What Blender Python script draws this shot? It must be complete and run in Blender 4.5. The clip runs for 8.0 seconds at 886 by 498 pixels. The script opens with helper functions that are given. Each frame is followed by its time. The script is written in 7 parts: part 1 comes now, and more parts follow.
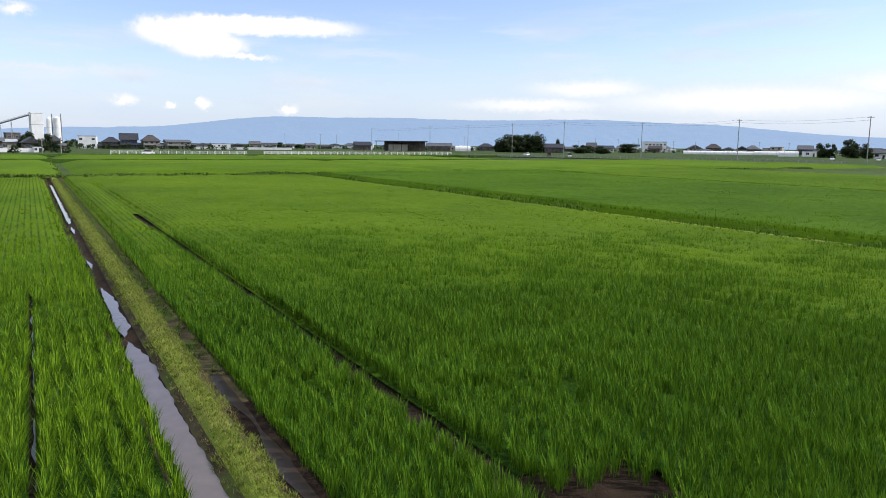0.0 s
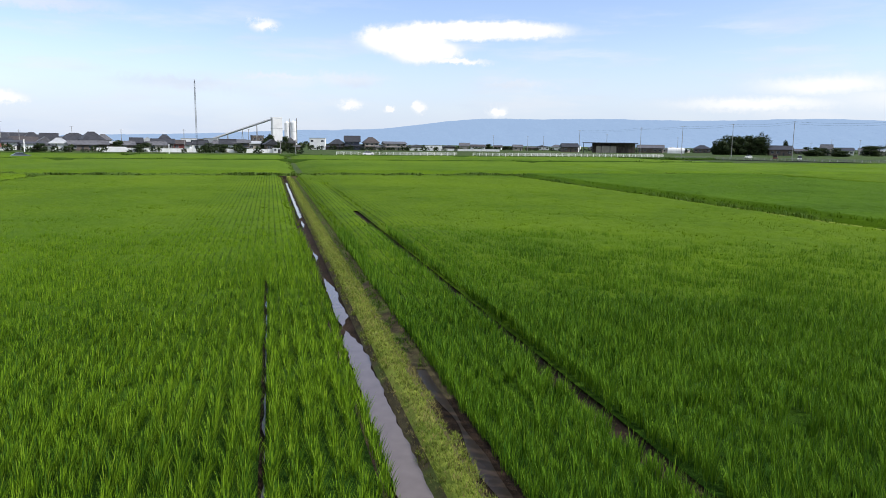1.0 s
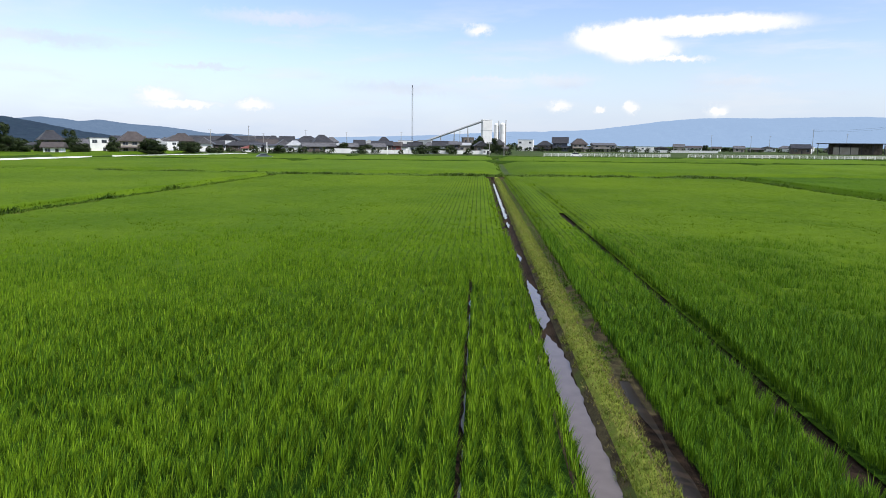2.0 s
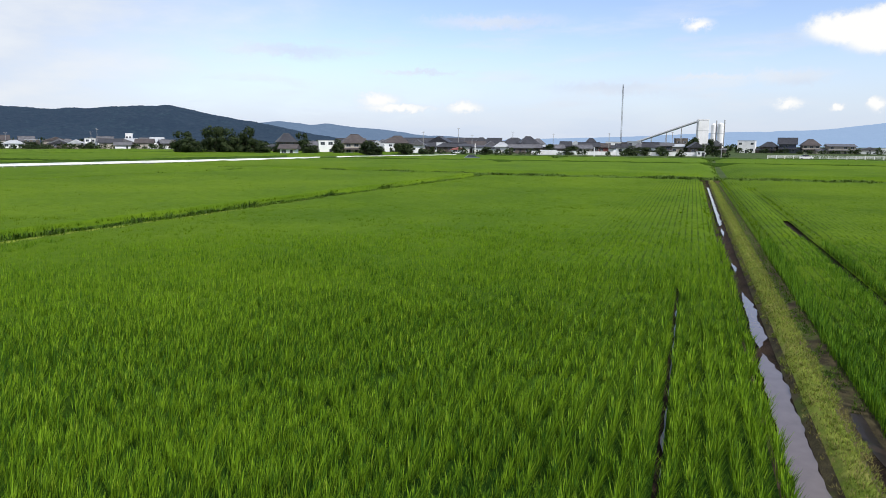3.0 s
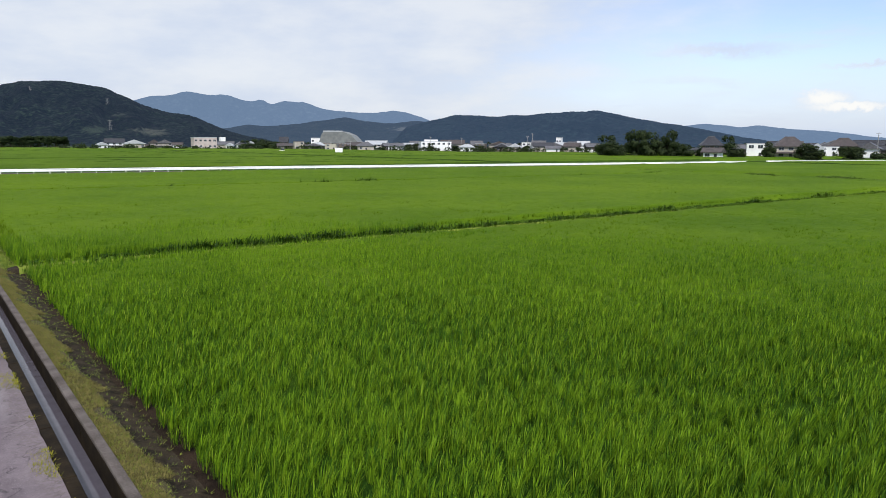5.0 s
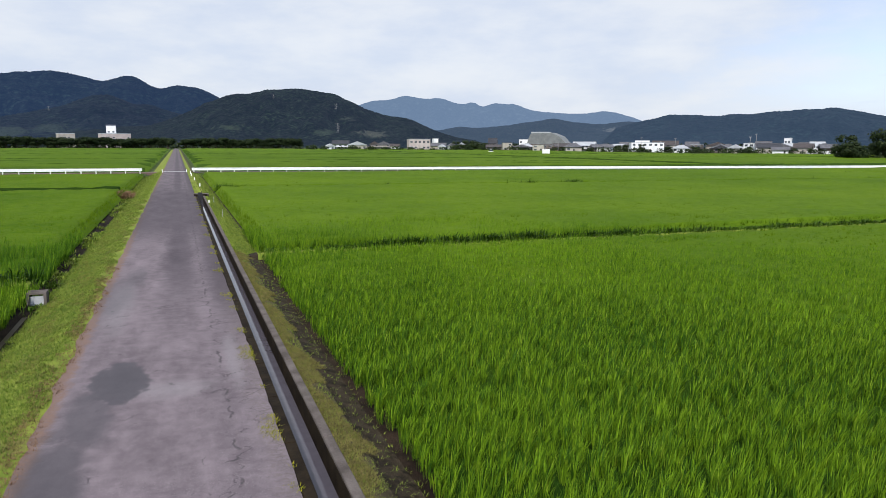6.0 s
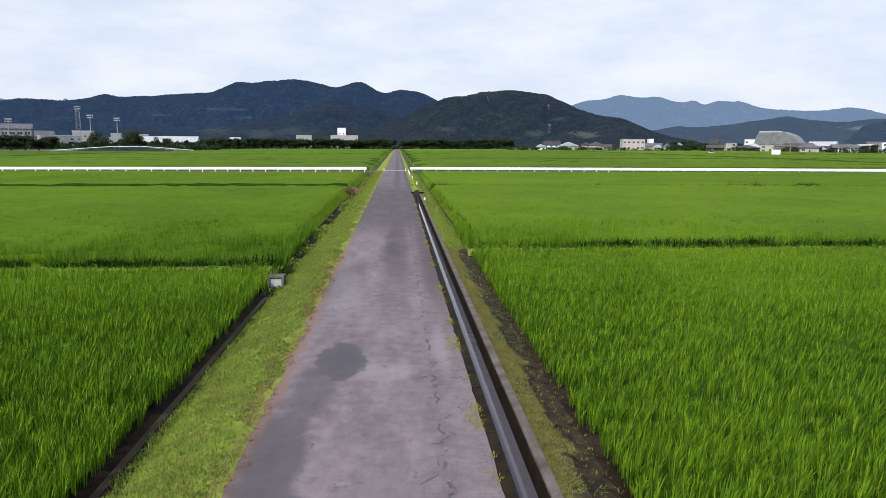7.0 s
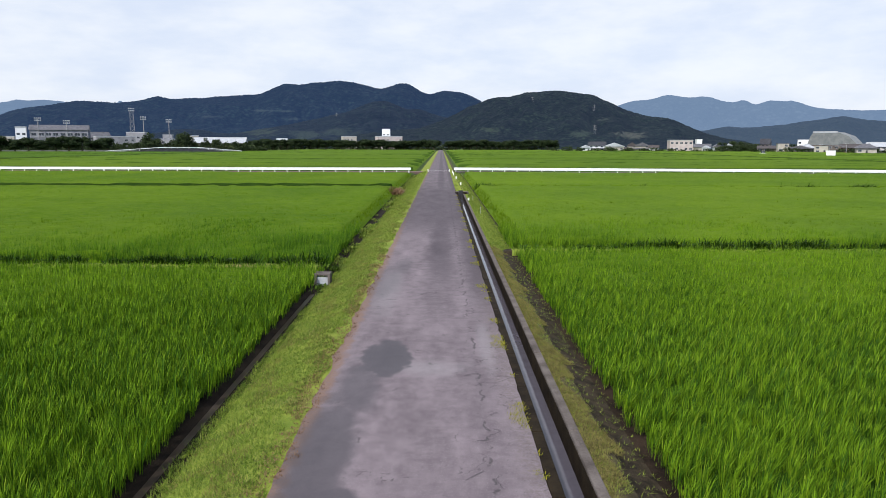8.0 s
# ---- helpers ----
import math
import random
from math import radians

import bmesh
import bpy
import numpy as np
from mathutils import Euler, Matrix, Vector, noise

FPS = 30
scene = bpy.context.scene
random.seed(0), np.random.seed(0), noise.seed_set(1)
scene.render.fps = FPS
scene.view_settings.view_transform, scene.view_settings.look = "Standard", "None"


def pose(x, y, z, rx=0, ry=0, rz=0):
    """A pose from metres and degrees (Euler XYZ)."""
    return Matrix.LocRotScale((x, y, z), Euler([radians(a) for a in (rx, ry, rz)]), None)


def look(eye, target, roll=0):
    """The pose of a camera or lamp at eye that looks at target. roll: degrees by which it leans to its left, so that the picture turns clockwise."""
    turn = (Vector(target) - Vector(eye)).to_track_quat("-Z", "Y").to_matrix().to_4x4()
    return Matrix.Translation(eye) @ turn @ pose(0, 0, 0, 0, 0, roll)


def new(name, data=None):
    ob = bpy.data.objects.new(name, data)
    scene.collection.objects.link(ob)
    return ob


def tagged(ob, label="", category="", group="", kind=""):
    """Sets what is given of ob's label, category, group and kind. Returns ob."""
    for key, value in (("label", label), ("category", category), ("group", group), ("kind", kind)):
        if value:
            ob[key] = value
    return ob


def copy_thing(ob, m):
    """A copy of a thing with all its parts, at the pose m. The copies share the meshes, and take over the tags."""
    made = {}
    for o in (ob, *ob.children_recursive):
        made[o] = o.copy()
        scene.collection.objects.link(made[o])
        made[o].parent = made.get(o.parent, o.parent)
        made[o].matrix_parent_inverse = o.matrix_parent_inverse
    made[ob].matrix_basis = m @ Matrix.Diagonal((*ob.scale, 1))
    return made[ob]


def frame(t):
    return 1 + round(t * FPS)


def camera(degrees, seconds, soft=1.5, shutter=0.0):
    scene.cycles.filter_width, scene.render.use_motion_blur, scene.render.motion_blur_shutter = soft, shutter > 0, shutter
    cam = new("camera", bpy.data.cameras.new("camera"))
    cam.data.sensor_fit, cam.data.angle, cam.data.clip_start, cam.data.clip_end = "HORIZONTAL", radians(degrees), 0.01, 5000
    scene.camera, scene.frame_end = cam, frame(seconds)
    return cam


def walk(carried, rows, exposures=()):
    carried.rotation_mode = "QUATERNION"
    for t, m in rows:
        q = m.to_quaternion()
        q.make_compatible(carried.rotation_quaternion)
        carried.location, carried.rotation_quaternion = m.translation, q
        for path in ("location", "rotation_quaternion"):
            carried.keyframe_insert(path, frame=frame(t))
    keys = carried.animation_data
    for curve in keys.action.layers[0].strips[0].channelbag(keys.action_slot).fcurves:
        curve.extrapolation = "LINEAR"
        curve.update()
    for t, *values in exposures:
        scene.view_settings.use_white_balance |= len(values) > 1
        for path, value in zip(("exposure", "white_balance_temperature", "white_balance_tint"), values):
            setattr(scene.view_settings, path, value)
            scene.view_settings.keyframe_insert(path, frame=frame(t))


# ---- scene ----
# The camera hovers over a farm road and pans left; +y runs along the road, z = 0 is its surface.
cam = camera(64.2, 8.0, soft=0.8)
PATH = (
    (0.0, -0.586, 0.157, 4.357, -119.45, -8.38, -0.62),
    (0.5, -0.467, 0.171, 4.371, -111.22, -8.41, -0.64),
    (1.0, -0.361, 0.181, 4.380, -102.96, -8.43, -0.66),
    (1.5, -0.267, 0.186, 4.385, -94.66, -8.46, -0.60),
    (3.0, -0.053, 0.181, 4.377, -69.96, -8.50, -0.43),
    (3.5, -0.005, 0.172, 4.367, -61.73, -8.50, -0.40),
    (4.0, 0.034, 0.161, 4.355, -53.51, -8.49, -0.38),
    (4.5, 0.062, 0.147, 4.341, -45.30, -8.46, -0.35),
    (6.0, 0.088, 0.092, 4.286, -20.46, -8.42, -0.25),
    (6.5, 0.079, 0.071, 4.266, -12.10, -8.43, -0.21),
    (7.0, 0.061, 0.048, 4.244, -3.65, -8.43, -0.16),
    (7.5, 0.034, 0.024, 4.222, -0.14, -8.39, -0.15),
    (8.0, 0.000, 0.000, 4.200, -0.14, -8.37, -0.14),
)
walk(cam, [(t, pose(x, y, z, 90 + p, r, a)) for t, x, y, z, a, p, r in PATH],
     exposures=((0.0, -0.05), (1.5, -0.04), (3.0, -0.12), (3.5, -0.16), (4.5, -0.18), (6.0, -0.14), (6.5, -0.08), (7.0, -0.02), (7.5, 0.0), (8.0, 0.0)))

# ---- light: thin bright cloud with blue gaps, a soft high sun behind the last view ----
SUN_AZ, SUN_EL = 152.0, 44.0
sun = new("sun", bpy.data.lights.new("sun", "SUN"))
sun.data.energy, sun.data.angle, sun.data.color = 4.7, radians(3), (1.0, 0.95, 0.86)
sun.matrix_world = look((0, 0, 50), (math.sin(radians(SUN_AZ)) * 50, -math.cos(radians(SUN_AZ)) * 50, 50 - 50 * math.tan(radians(SUN_EL))))


class Net:
    """A small writer of shader nodes."""

    def __init__(self, tree):
        self.tree, self.nodes, self.links = tree, tree.nodes, tree.links

    def put(self, socket, value):
        if isinstance(value, bpy.types.NodeSocket):
            self.links.new(value, socket)
        elif value is not None:
            if isinstance(value, tuple) and len(value) == 3 and socket.type == "RGBA":
                value = (*value, 1)
            socket.default_value = value

    def math(self, op, a, b=None, c=None, clamp=False):
        n = self.nodes.new("ShaderNodeMath")
        n.operation, n.use_clamp = op, clamp
        for s, v in zip(n.inputs, (a, b, c)):
            self.put(s, v)
        return n.outputs[0]

    def vec(self, op, a, b=None):
        n = self.nodes.new("ShaderNodeVectorMath")
        n.operation = op
        self.put(n.inputs[0], a)
        self.put(n.inputs[1], b)
        return n.outputs["Value"] if op in ("LENGTH", "DOT_PRODUCT") else n.outputs[0]

    def xyz(self, x, y, z):
        n = self.nodes.new("ShaderNodeCombineXYZ")
        for s, v in zip(n.inputs, (x, y, z)):
            self.put(s, v)
        return n.outputs[0]

    def split(self, v):
        n = self.nodes.new("ShaderNodeSeparateXYZ")
        self.put(n.inputs[0], v)
        return n.outputs

    def noise(self, v, scale, detail=4.0, rough=0.6):
        n = self.nodes.new("ShaderNodeTexNoise")
        self.put(n.inputs["Vector"], v)
        n.inputs["Scale"].default_value, n.inputs["Detail"].default_value, n.inputs["Roughness"].default_value = scale, detail, rough
        return n.outputs["Fac"]

    def voronoi(self, v, scale, feature="F1"):
        n = self.nodes.new("ShaderNodeTexVoronoi")
        n.feature = feature
        self.put(n.inputs["Vector"], v)
        n.inputs["Scale"].default_value = scale
        return n.outputs["Distance"]

    def ramp(self, fac, a, b, lo=0.0, hi=1.0):
        n = self.nodes.new("ShaderNodeMapRange")
        n.interpolation_type = "SMOOTHSTEP"
        for s, v in zip(n.inputs, (fac, a, b, lo, hi)):
            self.put(s, v)
        return n.outputs[0]

    def mix(self, fac, a, b):
        n = self.nodes.new("ShaderNodeMix")
        n.data_type = "RGBA"
        self.put(n.inputs[0], fac)
        self.put(n.inputs[6], a)
        self.put(n.inputs[7], b)
        return n.outputs[2]

    def bump(self, height, strength, distance):
        n = self.nodes.new("ShaderNodeBump")
        n.inputs["Strength"].default_value, n.inputs["Distance"].default_value = strength, distance
        self.put(n.inputs["Height"], height)
        return n.outputs[0]


def build_sky():
    world = bpy.data.worlds.new("sky")
    scene.world = world
    world.use_nodes = True
    n = Net(world.node_tree)
    n.nodes.clear()
    sky = n.nodes.new("ShaderNodeTexSky")
    sky.sky_type, sky.sun_disc = "NISHITA", False
    sky.sun_elevation, sky.sun_rotation = radians(SUN_EL), radians(-SUN_AZ)
    sky.air_density, sky.dust_density, sky.ozone_density = 1.0, 0.5, 1.5
    x, y, z = n.split(n.nodes.new("ShaderNodeTexCoord").outputs["Generated"])
    az = n.math("MULTIPLY", n.math("ARCTAN2", n.math("MULTIPLY", x, -1.0), y), 57.2958)
    el = n.math("MULTIPLY", n.math("ARCSINE", z), 57.2958)
    p = n.xyz(az, el, 0.0)
    wide = n.xyz(n.math("MULTIPLY", az, 0.35), el, 0.0)
    puff = n.noise(p, 0.55, 6.0, 0.62)
    streak = n.noise(wide, 0.32, 5.0, 0.55)
    warp = n.math("ADD", n.math("MULTIPLY_ADD", puff, 2.4, -1.2), n.math("MULTIPLY_ADD", n.noise(p, 2.2, 4.0, 0.6), 0.8, -0.4))

    def cloud(a, e, w, h, edge=0.18, ragged=0.85):
        torn = n.math("MULTIPLY", warp, ragged)
        dx = n.math("DIVIDE", n.math("ADD", n.math("SUBTRACT", az, a), torn), w)
        dy = n.math("DIVIDE", n.math("MULTIPLY_ADD", torn, 0.6, n.math("SUBTRACT", el, e)), h)
        return n.ramp(n.vec("LENGTH", n.xyz(dx, dy, 0.0)), 1.0, edge, 0.0, 1.0)

    # the flat-topped white cloud, the small heaps over the plain, the bank beyond the poles
    heaps = [(-105.6, 8.75, 9.3, 0.95, 0.55, 0.5), (-99.8, 8.0, 4.6, 1.5, 0.55, 0.6), (-101.5, 7.2, 4.0, 1.3, 0.5, 0.6), (-104, 6.4, 3.8, 0.4), (-95.7, 2.9, 1.5, 0.75), (-101, 2.9, 1.0, 0.65), (-98.6, 2.75, 0.8, 0.5),
             (-107.3, 2.6, 1.0, 0.8), (-64.9, 3.3, 2.6, 0.95), (-66.5, 2.7, 4.5, 0.5), (-71.6, 2.8, 2.2, 0.75), (-89.2, 8.7, 1.6, 0.8), (-143, 3.5, 20, 1.9, 0.1, 0.5), (-131, 4.4, 8, 1.2, 0.05, 0.6), (-126.5, 3.2, 11, 0.9, 0.0, 0.6), (-154, 4.4, 12, 1.8, 0.1, 0.5)]
    white = 0.0
    for c in heaps:
        white = n.math("MAXIMUM", white, cloud(*c))
    thin = [(-108.5, 4.7, 5, 0.6), (-95.7, 4.9, 4.5, 0.8), (-83.5, 4.3, 8, 0.9), (-74, 9.3, 8, 0.8), (-57, 7.0, 10, 0.8), (-90, 5, 6, 0.4), (-68, 5.5, 5, 0.3)]
    veil = 0.0
    for c in thin:
        veil = n.math("MAXIMUM", veil, n.math("MULTIPLY", cloud(*c, 0.1), 0.75))
    # faint drawn-out veils between the heaps
    film = n.noise(n.xyz(n.math("MULTIPLY", az, 0.16), n.math("MULTIPLY_ADD", el, 0.9, 31.0), 0.0), 0.6, 5.0, 0.55)
    veil = n.math("MAXIMUM", veil, n.math("MULTIPLY", n.ramp(film, 0.46, 0.70, 0.0, 0.55), n.ramp(el, 12.0, 8.0)))
    # the closed layer: it thickens towards the hills and overhead; haze whitens the lowest sky
    bank = n.ramp(n.math("ADD", n.math("MULTIPLY_ADD", streak, 24.0, -12.0), n.math("MULTIPLY_ADD", el, 1.2, az)), -57.0, -30.0)
    back = n.ramp(az, 80.0, 130.0, 0.0, -0.55)
    over = n.math("MULTIPLY", n.ramp(el, 11.0, 28.0), n.ramp(streak, 0.38, 0.62, 0.05, 0.55))
    low = n.ramp(el, 8.0, 0.0, 0.0, 0.85)
    low = n.math("MULTIPLY", low, n.ramp(streak, 0.3, 0.7, 0.88, 1.06))
    cover = n.math("MAXIMUM", n.math("MAXIMUM", white, veil), n.math("MAXIMUM", n.math("MULTIPLY", n.math("ADD", bank, back), 0.93), over), clamp=True)
    grey = n.mix(n.ramp(streak, 0.3, 0.7), (0.72, 0.80, 0.95), (0.90, 0.94, 1.0))
    cloud_colour = n.mix(white, grey, (1.1, 1.1, 1.08))
    blue = n.nodes.new("ShaderNodeMix")
    blue.data_type, blue.blend_type = "RGBA", "MULTIPLY"
    blue.inputs[0].default_value = 1.0
    n.links.new(sky.outputs[0], blue.inputs[6])
    blue.inputs[7].default_value = (SKY_GAIN * 0.97, SKY_GAIN * 0.925, SKY_GAIN * 1.05, 1)
    bg = n.nodes.new("ShaderNodeBackground")
    n.put(bg.inputs[0], n.mix(cover, n.mix(low, blue.outputs[2], (0.64, 0.76, 0.97)), cloud_colour))
    bg.inputs[1].default_value = 1.0
    n.links.new(bg.outputs[0], n.nodes.new("ShaderNodeOutputWorld").inputs[0])


SKY_GAIN = 0.19
build_sky()


# ---- materials ----
def material(name):
    m = bpy.data.materials.new(name)
    m.use_nodes = True
    n = Net(m.node_tree)
    n.nodes.clear()
    bsdf = n.nodes.new("ShaderNodeBsdfPrincipled")
    out = n.nodes.new("ShaderNodeOutputMaterial")
    n.links.new(bsdf.outputs[0], out.inputs[0])
    return m, n, bsdf, out


def place(n):
    return n.nodes.new("ShaderNodeNewGeometry").outputs["Position"]


def surface(name, a, b, scale=2.0, rough=0.8, fine=30.0, relief=0.3, depth=0.01, metal=0.0, third=None):
    """Two colours mixed by broad stains and fine grain, with relief."""
    m, n, bsdf, out = material(name)
    p = place(n)
    broad, grain = n.noise(p, scale, 5.0), n.noise(p, fine, 4.0, 0.7)
    fac = n.ramp(n.math("MULTIPLY_ADD", grain, 0.45, n.math("MULTIPLY", broad, 0.75)), 0.42, 0.78)
    col = n.mix(fac, a, b)
    if third:
        col = n.mix(n.ramp(n.noise(p, scale * 0.31, 3.0), 0.55, 0.68, 0.0, 0.8), col, third)
    n.put(bsdf.inputs["Base Color"], col)
    n.put(bsdf.inputs["Roughness"], n.ramp(grain, 0.2, 0.8, max(rough - 0.12, 0.02), min(rough + 0.1, 1.0)))
    bsdf.inputs["Metallic"].default_value = metal
    bsdf.inputs["Specular IOR Level"].default_value = 0.3 if rough < 0.84 else 0.08
    if relief:
        n.put(bsdf.inputs["Normal"], n.bump(grain, relief, depth))
    return m


def leaf(name, dark, light, tip, patch=0.12, see=0.15, rough=0.5, far=0.02, vary=0.62):
    """Blades and leaves: each one its own tone, drifting in patches over the field, letting light through."""
    m, n, bsdf, out = material(name)
    geo = n.nodes.new("ShaderNodeNewGeometry")
    p = geo.outputs["Position"]
    each = geo.outputs["Random Per Island"]
    drift = n.math("ADD", n.math("MULTIPLY", n.noise(p, patch, 4.0), 0.6), n.math("MULTIPLY", n.noise(p, far, 2.0), 0.35))
    drift = n.math("ADD", drift, n.math("MULTIPLY", n.noise(p, 3.6, 2.0), 0.70))
    col = n.mix(n.ramp(n.math("MULTIPLY_ADD", each, vary, n.math("ADD", drift, (0.62 - vary) * 0.5)), 0.76, 1.42), dark, light)
    col = n.mix(n.ramp(each, 0.9, 0.97, 0.0, vary), col, tip)
    n.put(bsdf.inputs["Base Color"], col)
    bsdf.inputs["Roughness"].default_value = rough
    bsdf.inputs["Specular IOR Level"].default_value = 0.05
    thin = n.nodes.new("ShaderNodeBsdfTranslucent")
    n.put(thin.inputs[0], n.mix(0.5, col, light))
    both = n.nodes.new("ShaderNodeMixShader")
    both.inputs[0].default_value = see
    n.links.new(bsdf.outputs[0], both.inputs[1])
    n.links.new(thin.outputs[0], both.inputs[2])
    n.links.new(both.outputs[0], out.inputs[0])
    return m


def canopy_material(name, dark, light, grain=3.0, inner=None, rows=False):
    """A field seen from afar: fine tufts, rows and broad drifts of tone."""
    m, n, bsdf, out = material(name)
    p = place(n)
    px, py, pz = n.split(p)
    tuft = n.noise(n.xyz(n.math("MULTIPLY", px, 0.6), py, pz), grain, 5.0, 0.75)
    drift = n.math("ADD", n.math("MULTIPLY", n.noise(p, 0.11, 4.0), 0.5), n.math("MULTIPLY", n.noise(p, 0.018, 3.0), 0.6))
    fac = n.ramp(n.math("MULTIPLY_ADD", tuft, 0.7, drift), 0.64, 1.14)
    col = n.mix(fac, dark, light)
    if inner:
        # stand closes away from the road: painted shade between stems yields to leaf tips
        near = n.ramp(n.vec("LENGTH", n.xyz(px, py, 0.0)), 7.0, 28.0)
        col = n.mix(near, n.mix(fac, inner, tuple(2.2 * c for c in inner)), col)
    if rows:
        # planting rows still apart beside the path: shade in their gaps painted dark
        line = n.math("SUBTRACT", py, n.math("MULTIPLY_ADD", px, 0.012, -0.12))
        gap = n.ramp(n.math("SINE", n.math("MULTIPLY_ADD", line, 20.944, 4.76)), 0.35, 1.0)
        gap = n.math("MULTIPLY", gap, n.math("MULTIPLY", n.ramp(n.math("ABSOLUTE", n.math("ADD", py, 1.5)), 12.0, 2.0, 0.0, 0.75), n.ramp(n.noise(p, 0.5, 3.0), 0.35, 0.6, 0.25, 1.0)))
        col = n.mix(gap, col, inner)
    n.put(bsdf.inputs["Base Color"], col)
    bsdf.inputs["Roughness"].default_value = 0.75
    bsdf.inputs["Specular IOR Level"].default_value = 0.03
    n.put(bsdf.inputs["Normal"], n.bump(tuft, 0.9, 0.15))
    return m


def water_material(name, tint, rough):
    m, n, bsdf, out = material(name)
    p = place(n)
    n.put(bsdf.inputs["Base Color"], n.mix(n.noise(p, 3.0), tint, tuple(c * 1.6 for c in tint)))
    bsdf.inputs["Roughness"].default_value = rough
    bsdf.inputs["IOR"].default_value = 1.33
    bsdf.inputs["Specular IOR Level"].default_value = 0.5
    n.put(bsdf.inputs["Normal"], n.bump(n.noise(p, 9.0, 2.0), 0.06, 0.02))
    return m


def asphalt():
    """Worn farm road: mottled grey with bleached and dark stretches, a patched hollow and fine cracks."""
    m, n, bsdf, out = material("asphalt")
    p = place(n)
    x, y, z = n.split(p)
    grain = n.noise(p, 60.0, 3.0, 0.8)
    broad = n.noise(n.xyz(n.math("MULTIPLY", x, 1.1), n.math("MULTIPLY", y, 0.30), 0.0), 1.0, 4.0, 0.6)
    col = n.mix(n.ramp(n.math("MULTIPLY_ADD", n.noise(p, 3.4, 6.0, 0.62), 0.40, n.math("MULTIPLY", broad, 0.65)), 0.30, 0.78), (0.098, 0.078, 0.091), (0.240, 0.198, 0.221))
    # wheel-polished middle, darker with distance along the second stretch
    wob = n.math("MULTIPLY_ADD", n.noise(p, 2.6, 4.0), 0.9, -0.45)

    def stain(cx, cy, sx, sy, edge):
        d = n.vec("LENGTH", n.xyz(n.math("DIVIDE", n.math("SUBTRACT", x, cx), sx), n.math("DIVIDE", n.math("SUBTRACT", y, cy), sy), 0.0))
        return n.ramp(n.math("ADD", d, wob), 1.0, edge, 0.0, 1.0)

    hollow = n.math("MAXIMUM", stain(-1.10, 13.6, 0.55, 1.35, 0.78), n.math("MULTIPLY", stain(-1.42, 12.0, 0.55, 2.4, 0.35), 0.8))
    hollow = n.math("MAXIMUM", hollow, n.math("MULTIPLY", stain(-1.66, 9.0, 0.60, 3.6, 0.45), 0.85))
    hollow = n.math("MAXIMUM", hollow, n.math("MULTIPLY", stain(-1.28, 7.9, 0.34, 0.40, 0.6), 0.9))
    hollow = n.math("MAXIMUM", hollow, n.math("MULTIPLY", stain(-1.75, 21.5, 0.6, 3.6, 0.4), 0.5))
    hollow = n.math("MAXIMUM", hollow, n.math("MULTIPLY", stain(-1.30, 24.5, 0.45, 2.4, 0.4), 0.45))
    pale = n.math("MAXIMUM", stain(-1.55, 20.5, 0.55, 4.6, 0.2), stain(-0.2, 12.9, 1.0, 0.7, 0.1))
    pale = n.math("MAXIMUM", pale, stain(0.95, 14.6, 0.25, 2.6, 0.2))
    col = n.mix(n.math("MULTIPLY", pale, 0.6), col, (0.25, 0.23, 0.245))
    cracks = n.math("MULTIPLY", n.ramp(n.voronoi(n.vec("ADD", p, n.xyz(wob, wob, 0.0)), 1.4, "DISTANCE_TO_EDGE"), 0.02, 0.004), n.ramp(n.math("MULTIPLY_ADD", n.ramp(x, 0.2, 0.7), 0.14, n.noise(p, 1.6, 3.0)), 0.56, 0.66))
    seam = n.math("ABSOLUTE", n.math("SUBTRACT", n.math("MULTIPLY_ADD", wob, 0.42, x), 0.68))
    seam = n.math("MULTIPLY", n.ramp(seam, 0.035, 0.010), n.ramp(n.noise(p, 1.9, 3.0, 0.7), 0.46, 0.54))
    cracks = n.math("MAXIMUM", cracks, seam)
    col = n.mix(n.math("MULTIPLY", cracks, 0.75), col, (0.035, 0.032, 0.035))
    stones = n.ramp(n.voronoi(p, 38.0), 0.30, 0.1, 0.0, 0.42)
    col = n.mix(stones, col, (0.38, 0.36, 0.36))
    col = n.mix(n.ramp(grain, 0.35, 0.7, 0.0, 0.4), col, (0.078, 0.064, 0.070))
    # rust-brown dust along the verge
    dust = n.math("MULTIPLY", n.ramp(n.math("MULTIPLY_ADD", wob, 0.55, x), -1.84, -2.00), n.ramp(n.noise(p, 17.0, 4.0, 0.8), 0.34, 0.56, 0.35, 0.95))
    col = n.mix(dust, col, n.mix(n.noise(p, 42.0, 3.0, 0.8), (0.085, 0.050, 0.034), (0.26, 0.165, 0.125)))
    grit = n.math("MULTIPLY", n.ramp(n.math("MULTIPLY_ADD", wob, 0.5, x), 0.85, 1.25), n.ramp(n.noise(p, 14.0, 4.0, 0.8), 0.42, 0.6))
    col = n.mix(n.math("MULTIPLY", grit, 0.7), col, (0.125, 0.100, 0.095))
    pits = n.ramp(n.noise(p, 24.0, 3.0, 0.9), 0.58, 0.70, 0.0, 0.6)
    col = n.mix(pits, col, (0.05, 0.045, 0.05))
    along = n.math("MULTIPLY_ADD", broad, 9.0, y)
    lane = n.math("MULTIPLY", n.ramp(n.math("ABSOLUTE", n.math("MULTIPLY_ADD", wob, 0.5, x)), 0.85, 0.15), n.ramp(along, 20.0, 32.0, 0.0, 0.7))
